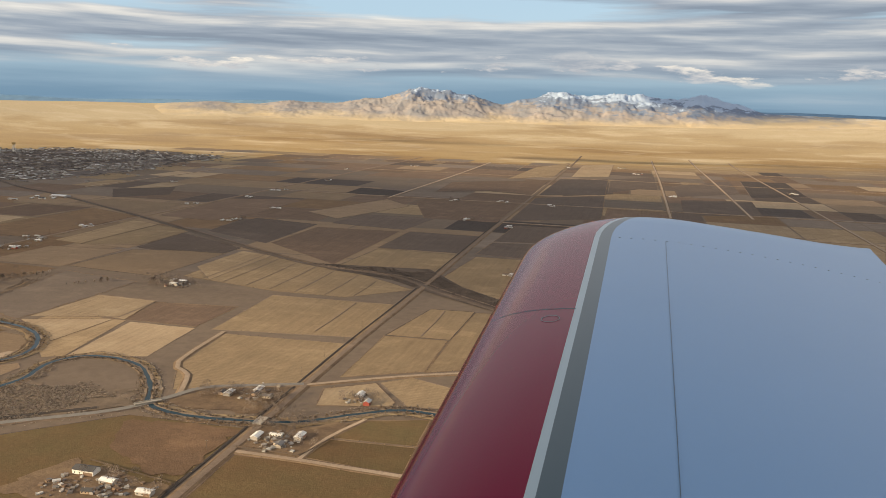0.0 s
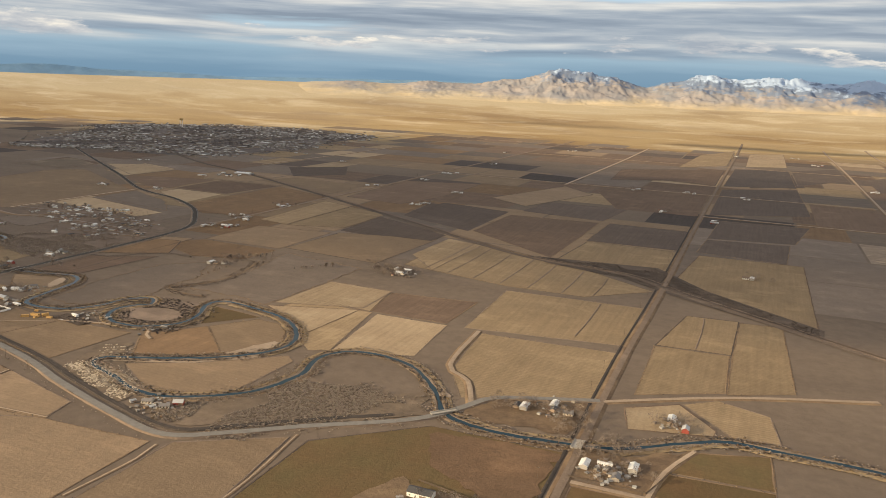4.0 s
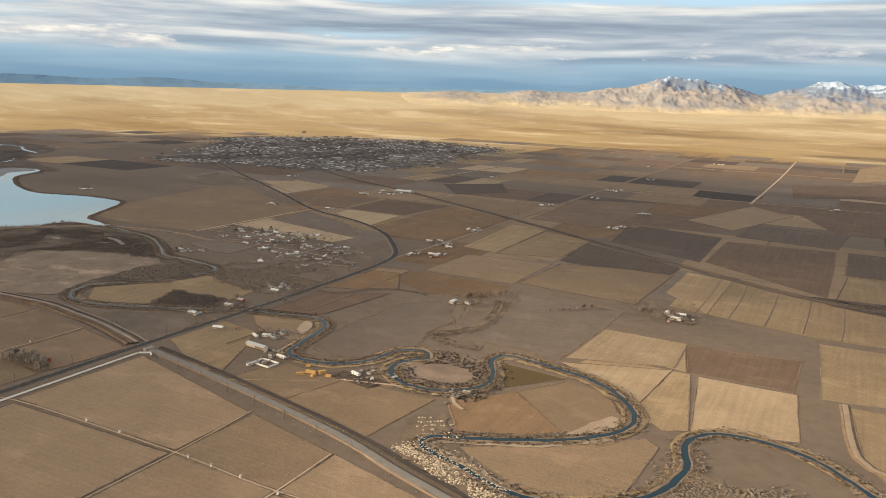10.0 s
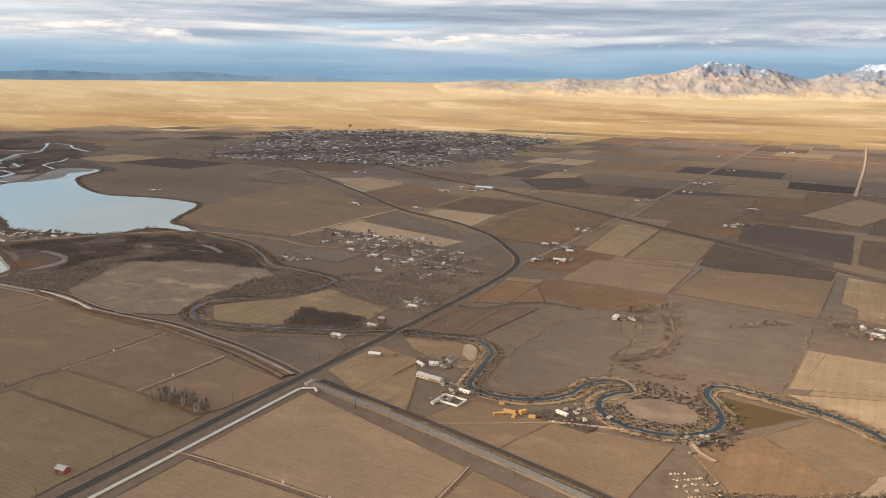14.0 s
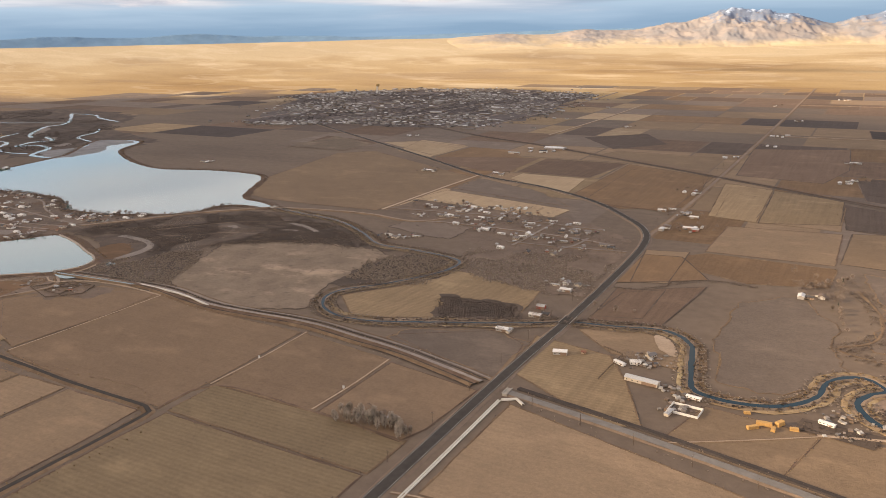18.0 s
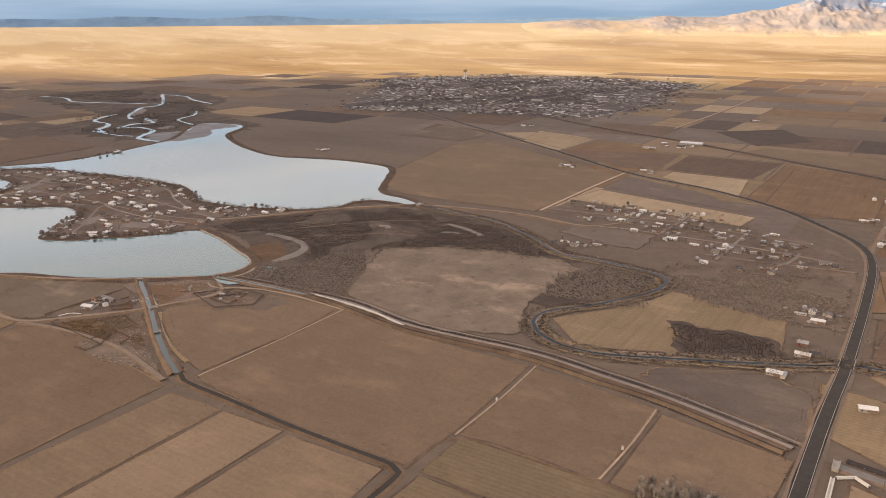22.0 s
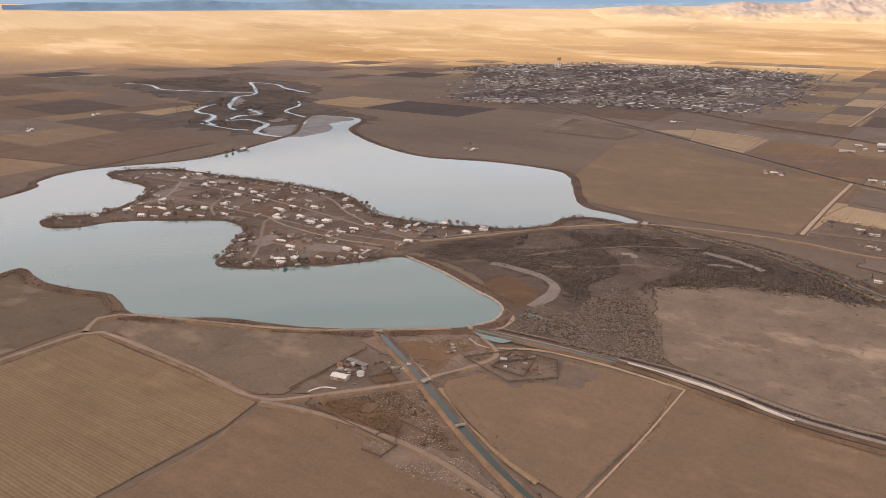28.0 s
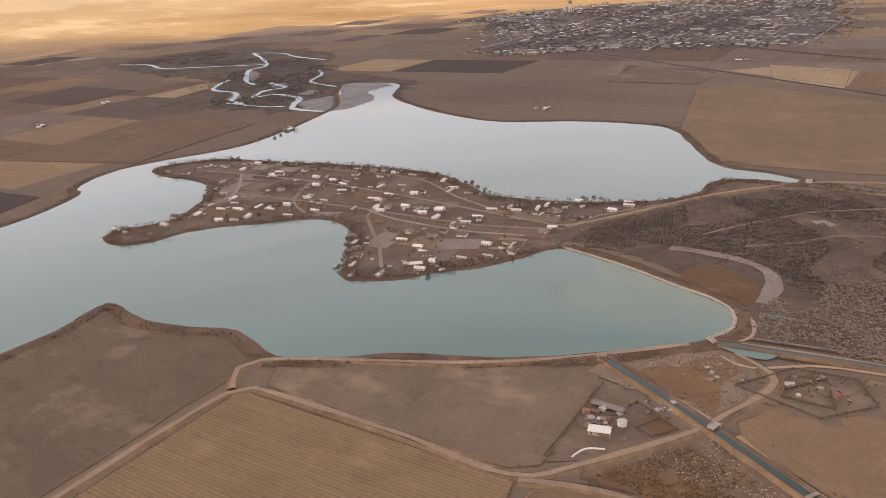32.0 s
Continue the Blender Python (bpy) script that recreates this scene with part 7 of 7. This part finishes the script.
st = scatter("dam_stones", [(x + rng.uniform(-1.0, 1.0), y + rng.uniform(-1.2, 1.2)) for x, y in spline([(-1163, 482), (-1126, 470), (-1091, 454), (-1074, 447), (-1062, 437), (-1058, 421), (-1064, 407)], 0.22)], stone, RIPRAP_MANY, "pale riprap stones on the dam", "stones", 0.35, 0.8)
st.location.z = 0.5

crate = ([(-0.5, -0.5, 0), (0.5, -0.5, 0), (0.5, 0.5, 0), (-0.5, 0.5, 0), (-0.45, -0.5, 0.7), (0.5, -0.45, 0.75), (0.5, 0.5, 0.6), (-0.5, 0.45, 0.8)], [(4, 5, 6, 7), (0, 1, 5, 4), (1, 2, 6, 5), (2, 3, 7, 6), (3, 0, 4, 7)])
heap = []
for x, y, k, d in ((-214, 278, 90, 14), (-236, 276, 40, 9), (-165, 346, 90, 12), (-145, 414, 40, 7), (-205, 402, 50, 12), (-404, 636, 40, 12), (-636, 436, 60, 11), (-612, 405, 30, 10), (-610, 388, 20, 7), (-712, 541, 40, 12), (-395, 311, 40, 11), (-1081, 332, 40, 8), (-1066, 350, 30, 7), (-540, 405, 40, 13), (-482, 408, 25, 9), (-690, 790, 30, 10), (-675, 735, 30, 10), (-1020, 385, 20, 10), (-1050, 380, 14, 8)):
    heap += [(x + rng.gauss(0, d * 0.5), y + rng.gauss(0, d * 0.5)) for _ in range(k)]
for row in LAKE_HOMES + TRACT_HOMES:
    for x, y in row:
        heap += [(x + rng.gauss(0, 6), y + rng.gauss(0, 6)) for _ in range(rng.choice((1, 3, 6)))]
scatter("yard_clutter", heap, crate, CLUTTER, "machinery, crates and junk scattered in yards", "clutter", 0.5, 2.2, 0.6, 1.0)
scatter("nursery_trees", [(-557 + i * 1.6 + rng.uniform(-0.4, 0.4), 396 - i * 0.2 + k * 1.7 + rng.uniform(-0.3, 0.3)) for i in range(19) for k in range(5) if rng.random() < 0.8], medium, BUSH_DARK, "rows of young dark nursery trees", "trees", 0.6, 1.1, base=1.05)
# the brushy wash between the pastures, and brush along a field ditch
WASH = spline([(-541, 611), (-529, 570), (-527, 535), (-534, 513), (-548, 499), (-530, 489), (-505, 488)], 4.0)
ribbon("dry_channel", WASH, [(-0.9, 0.98), (0, 1.12), (0.9, 0.98)], VERGE, None, "pale winding wash between pastures", wobble=1.4, category="dry channel")
scatter("wash_brush", spots_along(WASH, 1.6, (0.8, 6.5), 81, -0.4), medium, SHORE_TREES, "bare brush along the dry wash", "brush", 0.4, 1.2)
scatter("wash_trees", spots_along(WASH, 0.12, (2.0, 9.0), 82, -0.3), tuple(tree_shape(15, 4.2, 2.3, 130)[2:]), SHORE_TREES, "bare trees along the dry wash", "trees", 0.5, 1.0)
HEDGE = spline([(-690, 550), (-667, 554), (-650, 577), (-626, 593), (-600, 590)], 4.0)
scatter("hedge_brush", spots_along(HEDGE, 1.0, (0.0, 2.6), 83, -0.3), medium, SHORE_TREES, "bare brush along a field ditch", "brush", 0.4, 1.0)
# stones and rubble
scatter("rubble_rows", [(-486 + k * 2.6 + i * 0.75 + rng.gauss(0, 0.3), 368 - k * 4.2 + i * 0.55 + rng.gauss(0, 0.35)) for k in range(7) for i in range((9, 15, 22, 12, 19, 25, 14)[k]) if rng.random() < 0.7], stone, RIPRAP_MANY, "rows of pale rubble by the river bend", "rubble", 0.6, 1.5, 1.0, 0.95)
scatter("river_stones", spots_in([(-477, 334), (-471, 346), (-446, 338), (-414, 320), (-416, 308), (-448, 318)], 1500, 0.05, -0.3, 71, None, 3.0), stone, RIPRAP_MANY, "pale loose stones along the river", "stones", 0.45, 1.15, 0.8, 0.98)
scatter("paddock_stones", spots_in([(-1062, 314), (-1046, 337), (-1016, 316), (-1018, 306), (-1039, 313)], 1500, 0.05, -0.3, 72, None, 2.0) + spots_in([(-1036, 290), (-1019, 309), (-1000, 303), (-972, 289), (-988, 284), (-1013, 284)], 1700, 0.06, -0.1, 73, None, 2.0) + spots_in([(-1082, 372), (-1078, 388), (-1059, 396), (-1045, 390), (-1056, 372)], 1200, 0.08, 0.0, 74, None, 2.0), stone, islands("field_stones", [(0.28, 0.22, 0.17), (0.14, 0.105, 0.08), (0.42, 0.34, 0.26)]), "brown rubble heaps and stones in the old paddocks", "stones", 0.3, 0.85, 0.8, 0.9)
# weeds on the field edges
weed = bush_shape(6, 0.5, 0.4, 6)
verge_spots = [q for line in edges_of_fields for q in spots_along(line, 0.16, (0.0, 1.1), int(abs(line[0][0])) + 3, -0.35)]
scatter("field_edge_weeds", verge_spots[::2], weed, BUSH_DARK, "dark dry weeds along the field edges", "weeds", 0.6, 1.4)
scatter("field_edge_grass", verge_spots[1::2], weed, BUSH_RUST, "straw grass along the field edges", "grass", 0.6, 1.4)
grove = [(x + rng.gauss(0, d), y + rng.gauss(0, d * 0.7)) for x, y, k, d in ((-203, 400, 22, 9), (-228, 398, 18, 8), (-166, 352, 26, 10), (-145, 412, 16, 7), (-430, 650, 60, 17), (-405, 640, 20, 10), (-560, 605, 46, 16), (-190, 382, 26, 8), (-168, 372, 24, 6), (-220, 282, 10, 10), (-714, 541, 16, 10), (-705, 475, 18, 8), (-640, 436, 14, 9), (-725, 318, 22, 9), (-745, 610, 26, 18)) for _ in range(k)]
scatter("farm_trees", grove, tuple(tree_shape(9, 4.6, 2.4, 140)[2:]), SHORE_TREES, "bare grey trees round the farms", "trees", 0.6, 1.15, base=0.9)

# ---- the aircraft's wing, as it stands when the clip begins ----
wing = tagged(new("aircraft_wing"), "white low aircraft wing with a maroon leading edge", "aircraft wing")
CHORD, TIP, DROP = 1.75, 4.42, 1.05


def upper(b, a):
    """Height of the wing's skin over its chord line, at b along the chord; thinner towards the rounded tip."""
    u = min(max(b / CHORD, 0.0), 1.0)
    t = 0.6 * (0.2969 * math.sqrt(u) - 0.126 * u - 0.3516 * u * u + 0.2843 * u ** 3 - 0.1036 * u ** 4) / 0.6 * 0.9
    k = max(0.0, (a - (TIP - 0.32)) / 0.32)
    return CHORD * t * math.sqrt(max(0.0, 1.0 - k * k)), CHORD * t


def skin(name, b0, b1, mat, lift=0.0, label="", nb=10):
    verts, faces, na = [], [], 40
    for i in range(na + 1):
        a = -0.4 + (TIP + 0.4) * (1 - (1 - i / na) ** 1.6)
        k = max(0.0, (a - (TIP - 0.75)) / 0.75)
        sweep = 0.55 * k ** 2.6
        for j in range(nb + 1):
            b = b0 + (b1 - b0) * (j / nb) ** (1.8 if b0 < 0.01 else 1.0)
            h, full = upper(b, a)
            verts.append((b + sweep * max(0.0, 1 - b / 0.9), a, h - 0.10 + lift))
    for i in range(na):
        for j in range(nb):
            q = i * (nb + 1) + j
            faces.append((q, q + 1, q + nb + 2, q + nb + 1))
    if lift == 0.0:
        k = len(verts)
        for i in range(na + 1):
            x, y, z = verts[i * (nb + 1)]
            x1, y1, z1 = verts[i * (nb + 1) + nb]
            verts += [(x, y, z - 0.02), (x1, y1, -0.10 - 0.05)]
        for i in range(na):
            q = k + 2 * i
            faces.append((q, q + 2, q + 3, q + 1))
    return mesh_ob(name, verts, faces, mat, wing, label, True)


skin("leading_edge", 0.0, 0.35, WING_RED, 0.0, "maroon painted leading edge", 14)
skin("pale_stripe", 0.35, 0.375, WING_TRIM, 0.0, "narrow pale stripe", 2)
skin("grey_stripe", 0.375, 0.43, WING_GREY, 0.0, "slate grey stripe", 2)
skin("top_skin", 0.43, CHORD, WING_SKY_TINT, 0.0, "white wing skin with the sky's blue in its colour", 30)
bm = bmesh.new()
for i in range(24):
    a = 0.1 + i * 0.15
    box(bm, 0.6825, 0.6838, a, a + 0.15, upper(0.683, a)[0] - 0.099, upper(0.683, a)[0] - 0.0975)
part("panel_seam", bm, WING_GREY, wing)
# skin lap and a small round drain mark on the maroon edge, and the tip's row of rivets
bm = bmesh.new()
for i in range(16):
    b = 0.05 + i * 0.019
    z0, z1 = upper(b, 2.7)[0] - 0.0995, upper(b + 0.019, 2.7)[0] - 0.0995
    v = [bm.verts.new(q) for q in ((b, 2.698, z0), (b + 0.019, 2.698, z1), (b + 0.019, 2.703, z1 + 0.001), (b, 2.703, z0 + 0.001))]
    bm.faces.new(v)
part("skin_lap", bm, WING_GREY, wing)
bm = bmesh.new()
rim = [[bm.verts.new((0.274 + r0 * math.cos(i * 0.3927), 2.60 + r0 * math.sin(i * 0.3927), upper(0.274 + r0 * math.cos(i * 0.3927), 2.6)[0] - 0.0985)) for i in range(16)] for r0 in (0.030, 0.034)]
for i in range(16):
    j = (i + 1) % 16
    bm.faces.new((rim[0][i], rim[0][j], rim[1][j], rim[1][i]))
part("drain_ring", bm, WING_GREY, wing)
rivet = None
for i in range(22):
    b = 0.47 + i * 0.055
    if rivet is None:
        bm = bmesh.new()
        bmesh.ops.create_uvsphere(bm, u_segments=8, v_segments=4, radius=0.004, matrix=Matrix.Diagonal((1.6, 1.0, 0.5, 1)))
        rivet = part("rivet", bm, WING_TRIM, wing)
        ob = rivet
    else:
        ob = new("rivet", rivet.data)
        ob.parent = wing
    ob.location = (b, 3.72, upper(b, 3.72)[0] - 0.0995)
WING_BASE = Matrix(((0.9999, 0.0134, -0.0014, 0), (-0.0135, 0.9942, -0.1065, 0), (0.0, 0.1065, 0.9943, 0), (0, 0, 0, 1)))
wing.matrix_world = Matrix.Translation((0, 0, EYE)) @ WING_BASE @ Matrix.Translation((-0.55, 0, -DROP))
